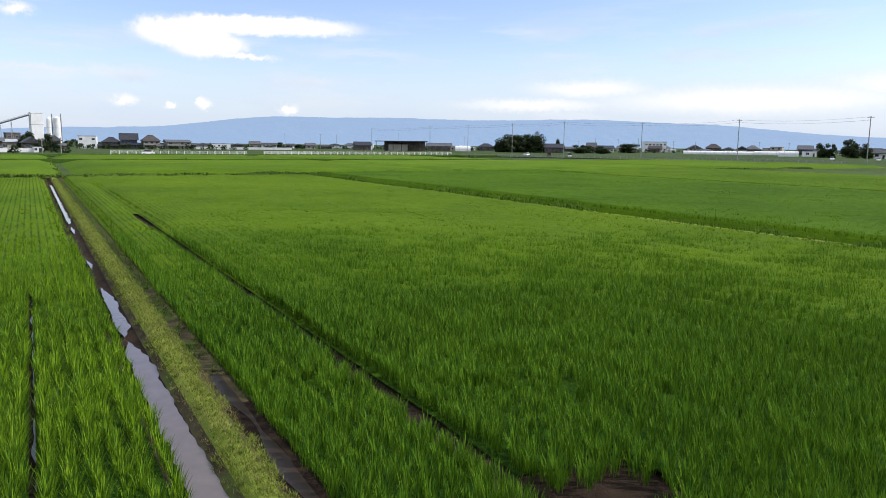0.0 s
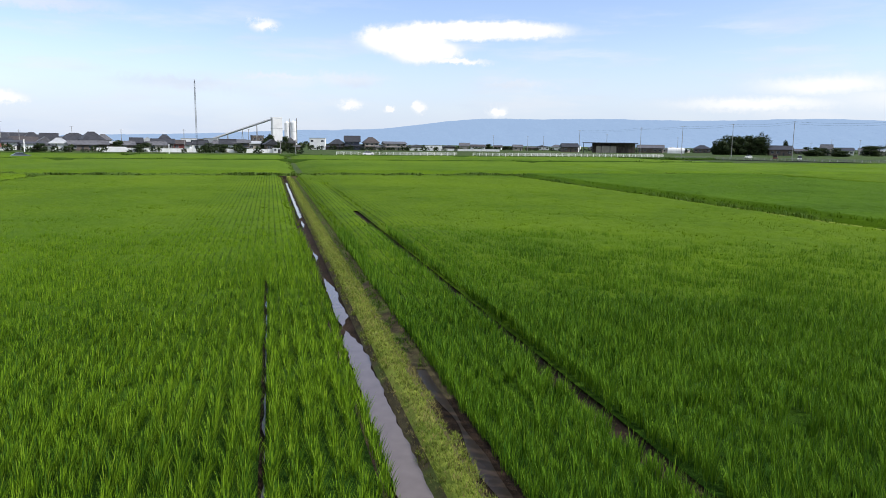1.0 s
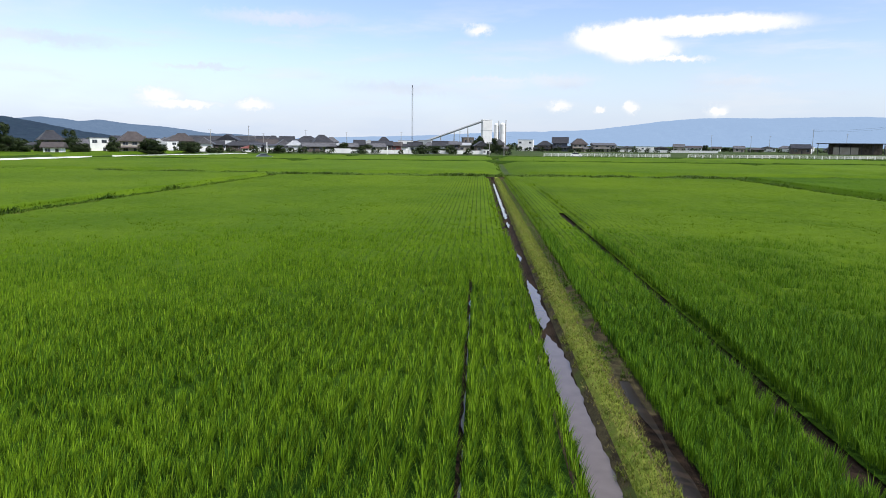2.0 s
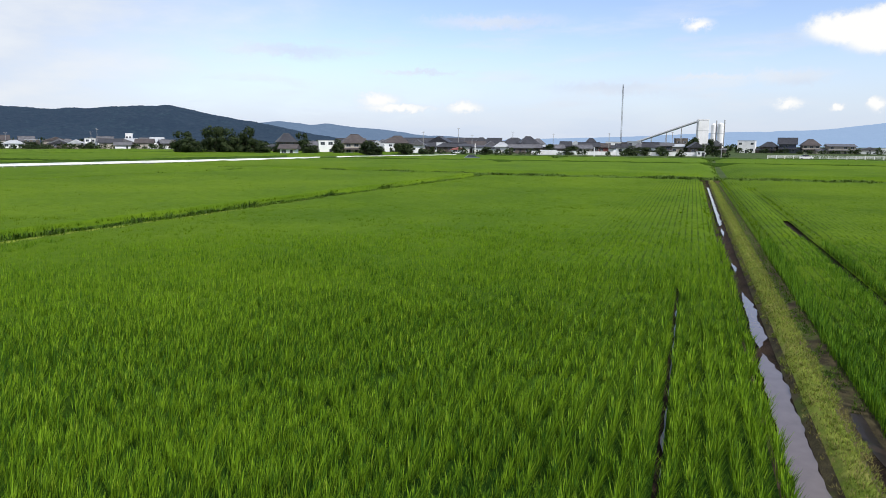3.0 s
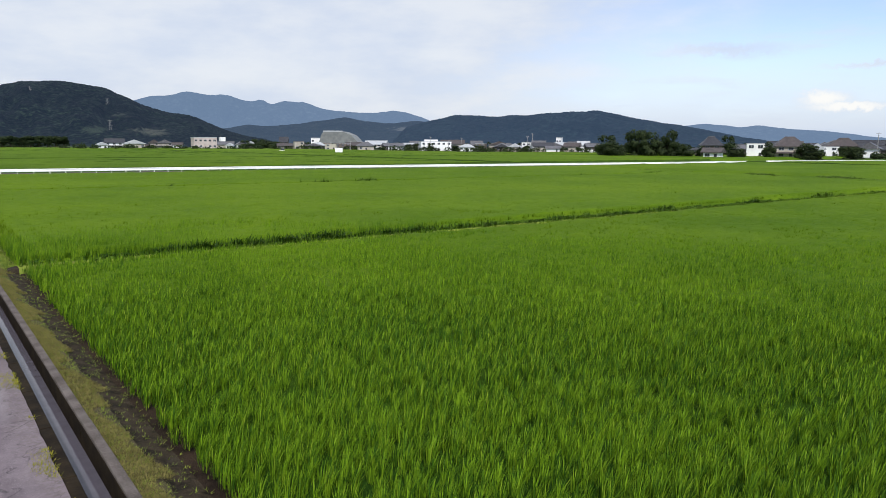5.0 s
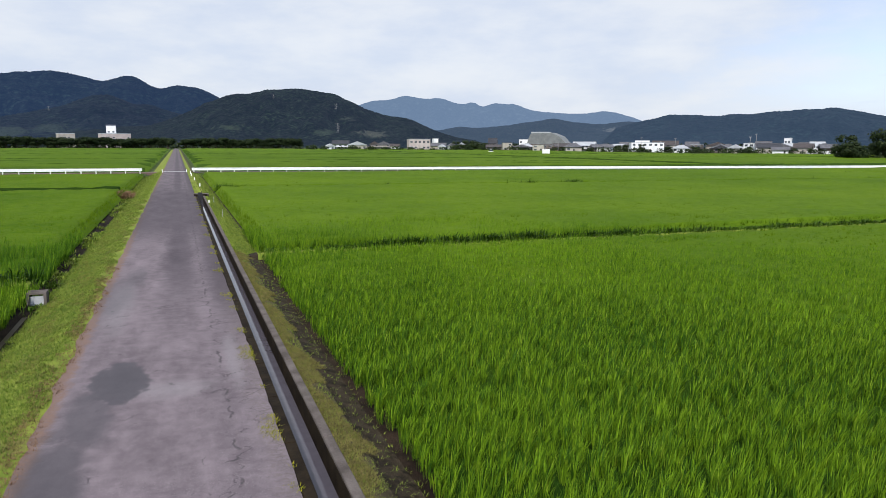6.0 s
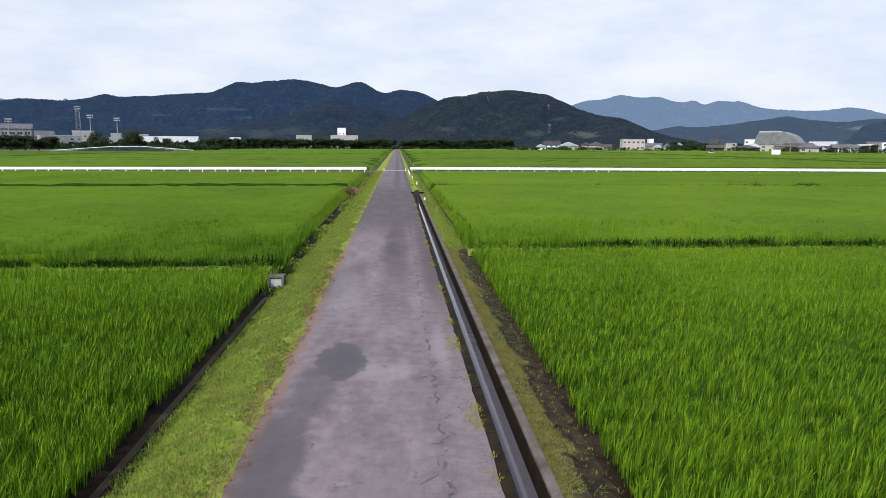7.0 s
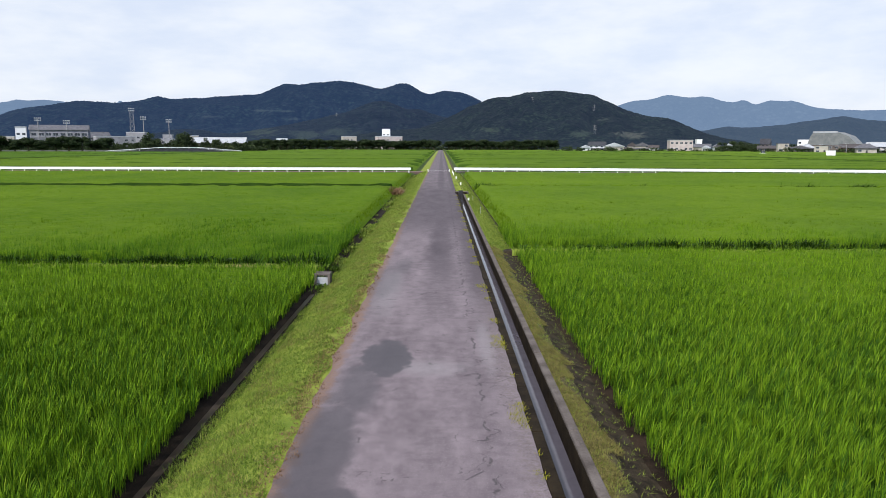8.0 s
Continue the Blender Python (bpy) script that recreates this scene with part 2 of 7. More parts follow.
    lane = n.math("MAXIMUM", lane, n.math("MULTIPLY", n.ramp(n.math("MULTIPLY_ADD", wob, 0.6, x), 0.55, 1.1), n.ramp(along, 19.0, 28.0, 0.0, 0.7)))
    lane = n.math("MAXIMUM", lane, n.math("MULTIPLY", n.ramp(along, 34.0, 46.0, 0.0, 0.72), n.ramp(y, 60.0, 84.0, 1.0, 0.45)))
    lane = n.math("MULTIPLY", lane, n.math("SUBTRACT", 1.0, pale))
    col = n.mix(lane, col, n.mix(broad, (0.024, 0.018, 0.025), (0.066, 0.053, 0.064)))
    col = n.mix(n.math("MULTIPLY", hollow, 0.82), col, (0.042, 0.039, 0.047))
    n.put(bsdf.inputs["Base Color"], col)
    n.put(bsdf.inputs["Roughness"], n.mix(hollow, (0.85, 0.85, 0.85), (0.62, 0.62, 0.62)))
    bsdf.inputs["Specular IOR Level"].default_value = 0.3
    n.put(bsdf.inputs["Normal"], n.bump(n.math("MULTIPLY_ADD", cracks, -1.5, grain), 0.4, 0.006))
    return m


def hill_material(name, dark, light, glow, strength, scale=0.03, clearings=None):
    """Wooded slopes; blue emission on every range stands in for the haze before it."""
    m, n, bsdf, out = material(name)
    p = place(n)
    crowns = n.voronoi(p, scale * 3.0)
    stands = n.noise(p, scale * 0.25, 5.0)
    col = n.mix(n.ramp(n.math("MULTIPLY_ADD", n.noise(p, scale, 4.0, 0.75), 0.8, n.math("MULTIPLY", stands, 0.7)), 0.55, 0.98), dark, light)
    # crown edges darkened: shade between the trees painted into the colour
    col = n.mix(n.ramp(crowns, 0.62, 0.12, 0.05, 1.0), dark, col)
    if clearings:
        # felled and terraced openings in the wood: bearing, height in degrees, half sizes, colour
        x, y, z = n.split(p)
        bearing = n.math("MULTIPLY", n.math("ARCTAN2", n.math("MULTIPLY", x, -1.0), y), 57.2958)
        height = n.math("MULTIPLY", n.math("ARCTAN2", z, n.vec("LENGTH", n.xyz(x, y, 0.0))), 57.2958)
        torn = n.math("MULTIPLY_ADD", n.noise(p, scale * 0.5, 4.0, 0.75), 4.4, -2.1)
        for a, e, w, h, tone in clearings:
            d = n.vec("LENGTH", n.xyz(n.math("DIVIDE", n.math("SUBTRACT", bearing, a), w), n.math("DIVIDE", n.math("SUBTRACT", height, e), h), 0.0))
            col = n.mix(n.ramp(n.math("ADD", d, torn), 1.0, 0.45, 0.0, 0.7), col, tone)
    n.put(bsdf.inputs["Base Color"], col)
    bsdf.inputs["Roughness"].default_value = 0.95
    bsdf.inputs["Specular IOR Level"].default_value = 0.05
    relief = n.math("MULTIPLY_ADD", n.noise(p, scale * 0.42, 4.0, 0.6), 4.5, n.noise(p, scale * 2.2, 3.0, 0.7))
    n.put(bsdf.inputs["Normal"], n.bump(relief, 0.9, 11.0))
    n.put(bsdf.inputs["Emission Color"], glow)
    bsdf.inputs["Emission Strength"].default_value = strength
    return m


MUD = surface("wet_mud", (0.012, 0.008, 0.006), (0.040, 0.027, 0.019), 1.2, 0.88, 14.0, 0.8, 0.04)
# wetness plus the shade of overhanging grass and rice, both in the colour
DITCH_MUD = surface("wet_shaded_ditch_mud", (0.008, 0.006, 0.005), (0.024, 0.018, 0.013), 2.0, 0.86, 18.0, 0.8, 0.03)
WET_EARTH = surface("wet_stubbly_earth", (0.010, 0.008, 0.006), (0.058, 0.045, 0.030), 3.5, 0.85, 16.0, 1.0, 0.04, third=(0.048, 0.040, 0.028))
DRY_MUD = surface("trodden_earth", (0.04, 0.032, 0.02), (0.10, 0.085, 0.045), 2.0, 0.85, 22.0, 0.6, 0.02, third=(0.09, 0.12, 0.03))
SOD = surface("mown_sod", (0.110, 0.160, 0.022), (0.230, 0.275, 0.048), 1.6, 0.9, 25.0, 0.8, 0.02, third=(0.215, 0.185, 0.075))
MEADOW = canopy_material("meadow", (0.028, 0.050, 0.016), (0.070, 0.098, 0.032), 0.6)
RICE = leaf("rice_blades", (0.021, 0.067, 0.007), (0.157, 0.279, 0.012), (0.23, 0.31, 0.03))
RICE_TOP = leaf("upper_rice_leaves", (0.050, 0.110, 0.004), (0.114, 0.190, 0.006), (0.14, 0.21, 0.012), vary=0.2, see=0.35)
PALE_TOP = leaf("upper_pale_leaves", (0.054, 0.112, 0.005), (0.118, 0.194, 0.008), (0.15, 0.21, 0.014), vary=0.2, see=0.35)
MID_TOP = leaf("upper_sturdy_leaves", (0.044, 0.096, 0.003), (0.102, 0.172, 0.006), (0.13, 0.19, 0.012), vary=0.2, see=0.35)
DEEP_TOP = leaf("upper_deep_leaves", (0.034, 0.082, 0.003), (0.072, 0.142, 0.005), (0.09, 0.16, 0.008), vary=0.2, see=0.35)
RICE_MID = leaf("sturdy_rice_blades", (0.016, 0.060, 0.007), (0.106, 0.214, 0.012), (0.17, 0.26, 0.02))
RICE_DEEP = leaf("deep_green_rice_blades", (0.030, 0.078, 0.002), (0.078, 0.150, 0.004), (0.13, 0.19, 0.01))
GRASS = leaf("verge_grass", (0.070, 0.124, 0.016), (0.215, 0.280, 0.045), (0.32, 0.29, 0.12), 0.9)
PATH_GRASS = leaf("trodden_path_grass", (0.082, 0.122, 0.016), (0.215, 0.265, 0.044), (0.22, 0.19, 0.08), 0.8)
STRAW = leaf("dry_grass", (0.10, 0.092, 0.028), (0.21, 0.19, 0.062), (0.30, 0.25, 0.12), 0.9)
WEED = leaf("bund_weeds", (0.035, 0.075, 0.010), (0.095, 0.165, 0.02), (0.14, 0.16, 0.04), 0.4)
# inner: shade between the plants, painted into the near part of each canopy
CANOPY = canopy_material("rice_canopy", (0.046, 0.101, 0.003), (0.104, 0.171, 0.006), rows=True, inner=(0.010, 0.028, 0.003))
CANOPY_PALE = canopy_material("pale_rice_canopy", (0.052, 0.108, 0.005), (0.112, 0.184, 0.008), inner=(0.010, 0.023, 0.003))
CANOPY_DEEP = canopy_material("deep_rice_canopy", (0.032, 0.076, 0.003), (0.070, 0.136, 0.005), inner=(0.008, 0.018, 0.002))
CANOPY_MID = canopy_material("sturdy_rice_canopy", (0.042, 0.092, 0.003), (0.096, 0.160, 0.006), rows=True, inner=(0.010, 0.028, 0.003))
ASPHALT = asphalt()
CONCRETE = surface("weathered_concrete", (0.060, 0.050, 0.046), (0.150, 0.130, 0.122), 1.5, 0.88, 40.0, 0.4, 0.004, third=(0.10, 0.09, 0.08))
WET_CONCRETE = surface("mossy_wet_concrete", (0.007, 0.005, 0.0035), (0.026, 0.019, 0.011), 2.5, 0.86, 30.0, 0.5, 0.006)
# lavender tint lifts the base colour to paint in sky reflection
WATER = water_material("ditch_water", (0.060, 0.056, 0.072), 0.04)
SEEP = water_material("brown_seep", (0.030, 0.021, 0.017), 0.38)
MUD_WATER = water_material("muddy_water", (0.10, 0.085, 0.085), 0.06)
RAIL_WHITE = surface("white_painted_steel", (0.74, 0.75, 0.75), (0.84, 0.85, 0.85), 1.5, 0.45, 20.0, 0.05, 0.001)
WHITE = surface("white_render", (0.66, 0.67, 0.69), (0.78, 0.79, 0.81), 0.4, 0.7, 8.0, 0.1, 0.01)
BEIGE = surface("beige_render", (0.30, 0.275, 0.24), (0.42, 0.39, 0.35), 0.4, 0.8, 8.0, 0.1, 0.01)
GREY_WALL = surface("grey_lilac_concrete", (0.205, 0.205, 0.225), (0.300, 0.300, 0.325), 0.4, 0.8, 8.0, 0.1, 0.01)
PINK = surface("pale_pink_tiling", (0.38, 0.32, 0.31), (0.48, 0.42, 0.41), 0.4, 0.75, 8.0, 0.1, 0.01)
NAVY = surface("slate_blue_cladding", (0.045, 0.055, 0.085), (0.085, 0.095, 0.14), 0.6, 0.7, 8.0, 0.2, 0.01)
TIMBER = surface("weathered_timber", (0.060, 0.050, 0.044), (0.150, 0.126, 0.112), 0.7, 0.8, 10.0, 0.2, 0.01)
RED_WALL = surface("dull_red_cladding", (0.13, 0.035, 0.035), (0.21, 0.07, 0.06), 0.7, 0.8, 10.0, 0.2, 0.01)
BROWN_WALL = surface("red_brown_brick", (0.13, 0.075, 0.06), (0.22, 0.14, 0.11), 0.7, 0.85, 10.0, 0.2, 0.01)
DARK_TILE = surface("dark_glazed_tiles", (0.018, 0.019, 0.025), (0.048, 0.050, 0.062), 0.8, 0.5, 6.0, 0.4, 0.05)
GREY_TILE = surface("grey_roof_tiles", (0.060, 0.061, 0.072), (0.135, 0.136, 0.152), 0.8, 0.55, 6.0, 0.4, 0.05)
BROWN_TILE = surface("brown_roof_tiles", (0.040, 0.034, 0.036), (0.082, 0.070, 0.070), 0.8, 0.6, 6.0, 0.4, 0.05)
RED_TILE = surface("dull_red_roof_metal", (0.22, 0.07, 0.065), (0.33, 0.13, 0.12), 0.8, 0.6, 6.0, 0.3, 0.03)
PALE_METAL = surface("pale_metal_sheet", (0.30, 0.32, 0.35), (0.42, 0.44, 0.47), 0.5, 0.45, 6.0, 0.2, 0.02)
ROOF_STEEL = surface("grey_green_steel_roof", (0.12, 0.13, 0.132), (0.20, 0.212, 0.212), 0.3, 0.5, 4.0, 0.2, 0.02)
POLE_GREY = surface("pole_concrete", (0.20, 0.20, 0.205), (0.32, 0.32, 0.325), 1.0, 0.8, 12.0, 0.1, 0.004)
DARK_STEEL = surface("dark_steel", (0.03, 0.03, 0.034), (0.07, 0.07, 0.075), 1.0, 0.55, 12.0, 0.1, 0.004, 0.6)
BARK = surface("bark", (0.035, 0.027, 0.02), (0.085, 0.068, 0.05), 1.5, 0.9, 8.0, 0.6, 0.03)
PANE = surface("window_glass", (0.025, 0.03, 0.04), (0.05, 0.06, 0.075), 0.3, 0.12, 2.0, 0.0)
RUBBER = surface("tyre_rubber", (0.02, 0.02, 0.02), (0.035, 0.035, 0.035), 2.0, 0.85, 20.0, 0.2, 0.003)
CAR_WHITE = surface("white_car_paint", (0.74, 0.75, 0.76), (0.80, 0.81, 0.82), 0.5, 0.25, 4.0, 0.0)
CAR_GREY = surface("blue_grey_car_paint", (0.10, 0.13, 0.16), (0.14, 0.17, 0.20), 0.5, 0.3, 4.0, 0.0)
CAR_RED = surface("dark_red_truck_paint", (0.10, 0.035, 0.03), (0.15, 0.05, 0.04), 0.5, 0.35, 4.0, 0.0)
TREE_LEAF = leaf("tree_leaves", (0.014, 0.025, 0.012), (0.042, 0.060, 0.024), (0.070, 0.085, 0.036), 0.25, 0.25)
ROW_LEAF = leaf("avenue_leaves", (0.011, 0.021, 0.010), (0.030, 0.046, 0.018), (0.045, 0.06, 0.022), 0.25, 0.25)
# near-black blades: field-edge shade put into the leaf colour
SHADE_WEED = leaf("shade_dark_weeds", (0.010, 0.030, 0.003), (0.030, 0.072, 0.007), (0.05, 0.09, 0.01), 0.4, 0.1)
RANK_WEED = leaf("rank_bund_weeds", (0.045, 0.088, 0.014), (0.120, 0.190, 0.035), (0.17, 0.20, 0.06), 0.3)
YELLOW_WEED = leaf("yellow_weeds", (0.16, 0.17, 0.015), (0.30, 0.29, 0.03), (0.36, 0.32, 0.08), 0.9)
ORANGE_WEED = leaf("rusty_weeds", (0.12, 0.070, 0.040), (0.24, 0.150, 0.085), (0.32, 0.23, 0.14), 0.9)


# ---- builders ----
def box_into(bm, x0, x1, y0, y1, z0, z1):
    vs = [bm.verts.new((x, y, z)) for z in (z0, z1) for x, y in ((x0, y0), (x1, y0), (x1, y1), (x0, y1))]
    for f in ((3, 2, 1, 0), (4, 5, 6, 7), (0, 1, 5, 4), (1, 2, 6, 5), (2, 3, 7, 6), (3, 0, 4, 7)):
        bm.faces.new([vs[i] for i in f])


def tube_into(bm, a, b, r0, r1=None, sides=8):
    a, b = Vector(a), Vector(b)
    r1 = r0 if r1 is None else r1
    q = (b - a).to_track_quat("Z", "Y")
    rings = []
    for c, r in ((a, r0), (b, r1)):
        rings.append([bm.verts.new(c + q @ Vector((r * math.cos(i * math.tau / sides), r * math.sin(i * math.tau / sides), 0))) for i in range(sides)])
    for i in range(sides):
        j = (i + 1) % sides
        bm.faces.new((rings[0][i], rings[0][j], rings[1][j], rings[1][i]))
    bm.faces.new(rings[0][::-1])
    bm.faces.new(rings[1])


def mesh_of(name, bm, mat):
    me = bpy.data.meshes.new(name)
    bm.normal_update()
    bm.to_mesh(me)
    bm.free()
    me.materials.append(mat)
    return me


def part(name, bm, mat, parent, label=""):
    ob = new(name, mesh_of(name, bm, mat) if isinstance(bm, bmesh.types.BMesh) else bm)
    ob.parent = parent
    return tagged(ob, label)


def boxes(*dims):
    bm = bmesh.new()
    for d in dims:
        box_into(bm, *d)
    return bm


def thing(name, label, category, group="", kind="", m=None):
    ob = new(name)
    ob.empty_display_size = 0.2
    if m is not None:
        ob.matrix_world = m
    return tagged(ob, label, category, group, kind)


def raw_mesh(name, verts, faces, mat, smooth=False):
    """A mesh from arrays: verts (n, 3) and faces (m, 3 or 4)."""
    me = bpy.data.meshes.new(name)
    verts, faces = np.asarray(verts, np.float32), np.asarray(faces, np.int32)
    k = faces.shape[1]
    me.vertices.add(len(verts))
    me.vertices.foreach_set("co", verts.ravel())
    me.loops.add(faces.size)
    me.loops.foreach_set("vertex_index", faces.ravel())
    me.polygons.add(len(faces))
    me.polygons.foreach_set("loop_start", np.arange(0, faces.size, k, dtype=np.int32))
    me.update(calc_edges=True)
    if smooth:
        me.polygons.foreach_set("use_smooth", np.ones(len(faces), bool))
    me.materials.append(mat)
    return me


def out_there(az, dist):
    """The plan's point at a bearing (degrees left of the road's line) and distance."""
    return -math.sin(radians(az)) * dist, math.cos(radians(az)) * dist


GROUND = -0.3


def stand(az, dist, turn=0.0, z=GROUND):
    """A pose on the plain whose -y side faces the road."""
    x, y = out_there(az, dist)
    return pose(x, y, z, 0, 0, az + turn)


RNG = np.random.default_rng(7)
# ---- ground: one sheet with the road bank, ditch, path, bunds and paddies ----
R_IN, L_IN = 2.95, -4.35          # paddy edges beside the road
BUND_X = (97.0, 101.0)            # weedy bund across the far ends of the fields


def lean(x, y):
    """How far the field lines east of the road bear off square: the path turns slightly north, the guardrail side south."""
    x, y = np.asarray(x, float), np.asarray(y, float)
    near = np.clip(np.where(y < -3.0, (y + 33.0) / 30.0, (28.0 - y) / 28.0), 0.0, 1.0)
    dy = 0.012 * (np.clip(x, 3.0, 97.0) - 10.0) * near
    far = np.clip((y - 30.0) / 86.0, 0.0, 1.0)
    return np.where(x > 2.9, dy - 0.115 * (np.clip(x, 3.0, 170.0) - 3.0) * far, 0.0)


def level(x, y):
    """Height of the ground."""
    across = ((-4.6, -0.48), (-4.25, -0.62), (-3.85, -0.60), (-3.6, -0.40), (-2.5, -0.03), (-2.0, -0.03), (1.3, -0.03), (1.36, -0.03), (1.40, -0.85),
              (1.98, -0.85), (2.02, -0.03), (2.30, -0.06), (2.48, -0.16), (2.55, -0.20), (2.95, -0.33))
    if 1.36 < x < 2.02 and y > 63.5:
        return -0.05
    if across[0][0] < x < across[-1][0]:
        for (xa, za), (xb, zb) in zip(across, across[1:]):
            if xa <= x <= xb:
                return za + (zb - za) * (x - xa) / (xb - xa)
    if x <= across[0][0]:
        z = -0.48
        if 25.7 < y < 26.7 and x > -95:
            z = -0.28
        return z if x > -110 and y < 112 else -0.35
    z = -0.33
    if x < BUND_X[1] + 0.6 and y < 112:
        if x >= BUND_X[0]:
            z = -0.05 if x < BUND_X[1] else -0.3
        elif -1.74 < y < -1.18:
            z = -0.50
        elif -2.02 < y <= -1.74:
            z = -0.14 - 0.9 * (y + 2.02)
        elif -2.44 < y <= -2.02:
            z = -0.14
        elif -3.05 < y <= -2.44:
            z = -0.36
        elif 28.9 < y < 29.7 or -33.4 < y < -32.6:
            z = -0.12
    return z


def build_ground():
    fine_x = [-4.6, -4.25, -3.85, -3.6, -3.0, -2.5, -2.0, -1, 0, 1.3, 1.36, 1.40, 1.98, 2.02, 2.30, 2.48, 2.55, 2.95]
    xs = sorted({-4700, -3000, -1800, -900, -400, -200, -110, -109.5, -95, -94.5, -60, -30, -12, *fine_x, 6, 12, 24, 45, 70, 96.6, 97, 101, 101.6, 112, 200, 400, 900, 1800, 3000, 4700})
    ys = sorted({-4700, -3000, -1800, -900, -400, -200, -100, -60, -33.8, -33.4, -33.3, -32.7, -32.6, -32.3, -12, -3.3, -3.05, -2.8, -2.50, -2.44, -2.26, -2.02, -1.88, -1.74, -1.20, -1.1, 2, 6, 12, 18,
                 25.4, 25.7, 25.8, 26.6, 26.7, 27.0, 28.6, 28.9, 29.0, 29.6, 29.7, 30.0, 40, 60, 63.4, 63.6, 85, 104, 111.5, 112, 113, 200, 400, 520, 900, 1800, 3000, 4700})
    verts = [(x, y + float(lean(x, y)), level(x, y)) for x in xs for y in ys]
    k = len(ys)
    faces, kinds = [], []
    for i in range(len(xs) - 1):
        for j in range(k - 1):
            faces.append((i * k + j, (i + 1) * k + j, (i + 1) * k + j + 1, i * k + j + 1))
            cx, cy = (xs[i] + xs[i + 1]) / 2, (ys[j] + ys[j + 1]) / 2
            if -4.6 < cx < -3.8 and cy < 112:
                kinds.append(4)
            elif 3 < cx < 97 and -3.05 < cy < -2.46:
                kinds.append(0 if cx < 12 else 1)
            elif -3.85 < cx < -2.0 and cy < 600:
                kinds.append(2)
            elif 2.0 < cx < 2.95 and 29.5 < cy < 112 or 1.36 < cx < 2.0 and 63.5 < cy < 600:
                kinds.append(2)
            elif 2.0 < cx < 2.5:
                kinds.append(1)
            elif abs(cx) > 110 or cy > 104 or cy < -60:
                kinds.append(3)
            elif 3 < cx < 97 and -2.46 < cy < -1.74:
                kinds.append(1 if cy < -2.28 or cy > -1.9 else 2)
            elif (3 < cx < 97 and (28.9 < cy < 29.7 or -33.4 < cy < -32.6)) or 97 < cx < 101.6 or (cx < -4.6 and 25.7 < cy < 26.7):
                kinds.append(2)
            elif 2.48 < cx < 2.95:
                kinds.append(5)
            else:
                kinds.append(0)
    me = raw_mesh("ground", verts, faces, MUD)
    for m in (DRY_MUD, SOD, MEADOW, DITCH_MUD, WET_EARTH):
        me.materials.append(m)
    me.polygons.foreach_set("material_index", np.array(kinds, np.int32))
    tagged(new("ground", me), "wet brown paddy mud, grassy banks and far green meadow", "ground", kind="structure")


build_ground()


def build_road():
    ys = np.concatenate([np.arange(-80, 60, 0.25), np.arange(60, 250, 2.0), np.arange(250, 640, 15.0)])
    verts, faces = [], []
    for i, y in enumerate(ys):
        fade = 1.0 if y < 120 else 0.2
        wl = (noise.noise((3.1, y * 0.9, 0)) * 0.10 + noise.noise((7.7, y * 3.3, 0)) * 0.06) * fade
        wr = (noise.noise((13.1, y * 1.1, 0)) * 0.04 + noise.noise((17.7, y * 4.1, 0)) * 0.03) * fade
        row = (-2.12 + wl, -1.6, -0.8, 0.0, 0.7, 1.2, 1.345 + min(wr, 0.0))
        crown = (-0.012, 0.008, 0.018, 0.022, 0.018, 0.010, 0.0)
        verts += [(x, y, c + 0.006 * noise.noise((x * 1.3, y * 0.6, 5))) for x, c in zip(row, crown)]
        if i:
            a, b = (i - 1) * 7, i * 7
            faces += [(a + k, a + k + 1, b + k + 1, b + k) for k in range(6)]
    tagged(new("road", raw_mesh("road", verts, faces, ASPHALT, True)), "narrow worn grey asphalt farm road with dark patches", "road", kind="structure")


build_road()


def build_ditch():
    """Open concrete channel beside the road, in two-metre units."""
    ditch = thing("concrete_ditch", "open weathered concrete irrigation ditch with dark wet walls", "ditch", m=pose(0, 0, 0))

    def wall(x0, x1, flip):
        bm = bmesh.new()
        box_into(bm, x0, x1, 0.008, 1.992, -0.80, 0.0)
        bmesh.ops.bevel(bm, geom=[e for e in bm.edges if all(v.co.z > -0.1 for v in e.verts)], offset=0.012, segments=1, affect="EDGES")
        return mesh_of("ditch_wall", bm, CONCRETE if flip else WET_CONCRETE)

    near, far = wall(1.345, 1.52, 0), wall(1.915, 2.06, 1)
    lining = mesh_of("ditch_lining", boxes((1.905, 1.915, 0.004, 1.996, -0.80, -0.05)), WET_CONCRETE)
    for i in range(-10, 31):
        lean = 0.012 * noise.noise((i * 0.77, 1.0, 0))
        part("near_wall", near, None, ditch).location = (lean * 0.3, i * 2.0, -0.012 + lean * 0.5)
        p = part("far_wall", far, None, ditch)
        p.location = (lean, i * 2.0, 0.004 + lean)
        part("wet_lining", lining, None, p, "dark mossy wet concrete face")
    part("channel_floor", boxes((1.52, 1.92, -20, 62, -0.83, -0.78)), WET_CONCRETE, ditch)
    return ditch


build_ditch()
tagged(new("ditch_water", mesh_of("ditch_water", boxes((1.525, 1.905, -20, 61.8, -0.6, -0.41)), WATER)), "still dark water reflecting the pale sky", "water", kind="structure")


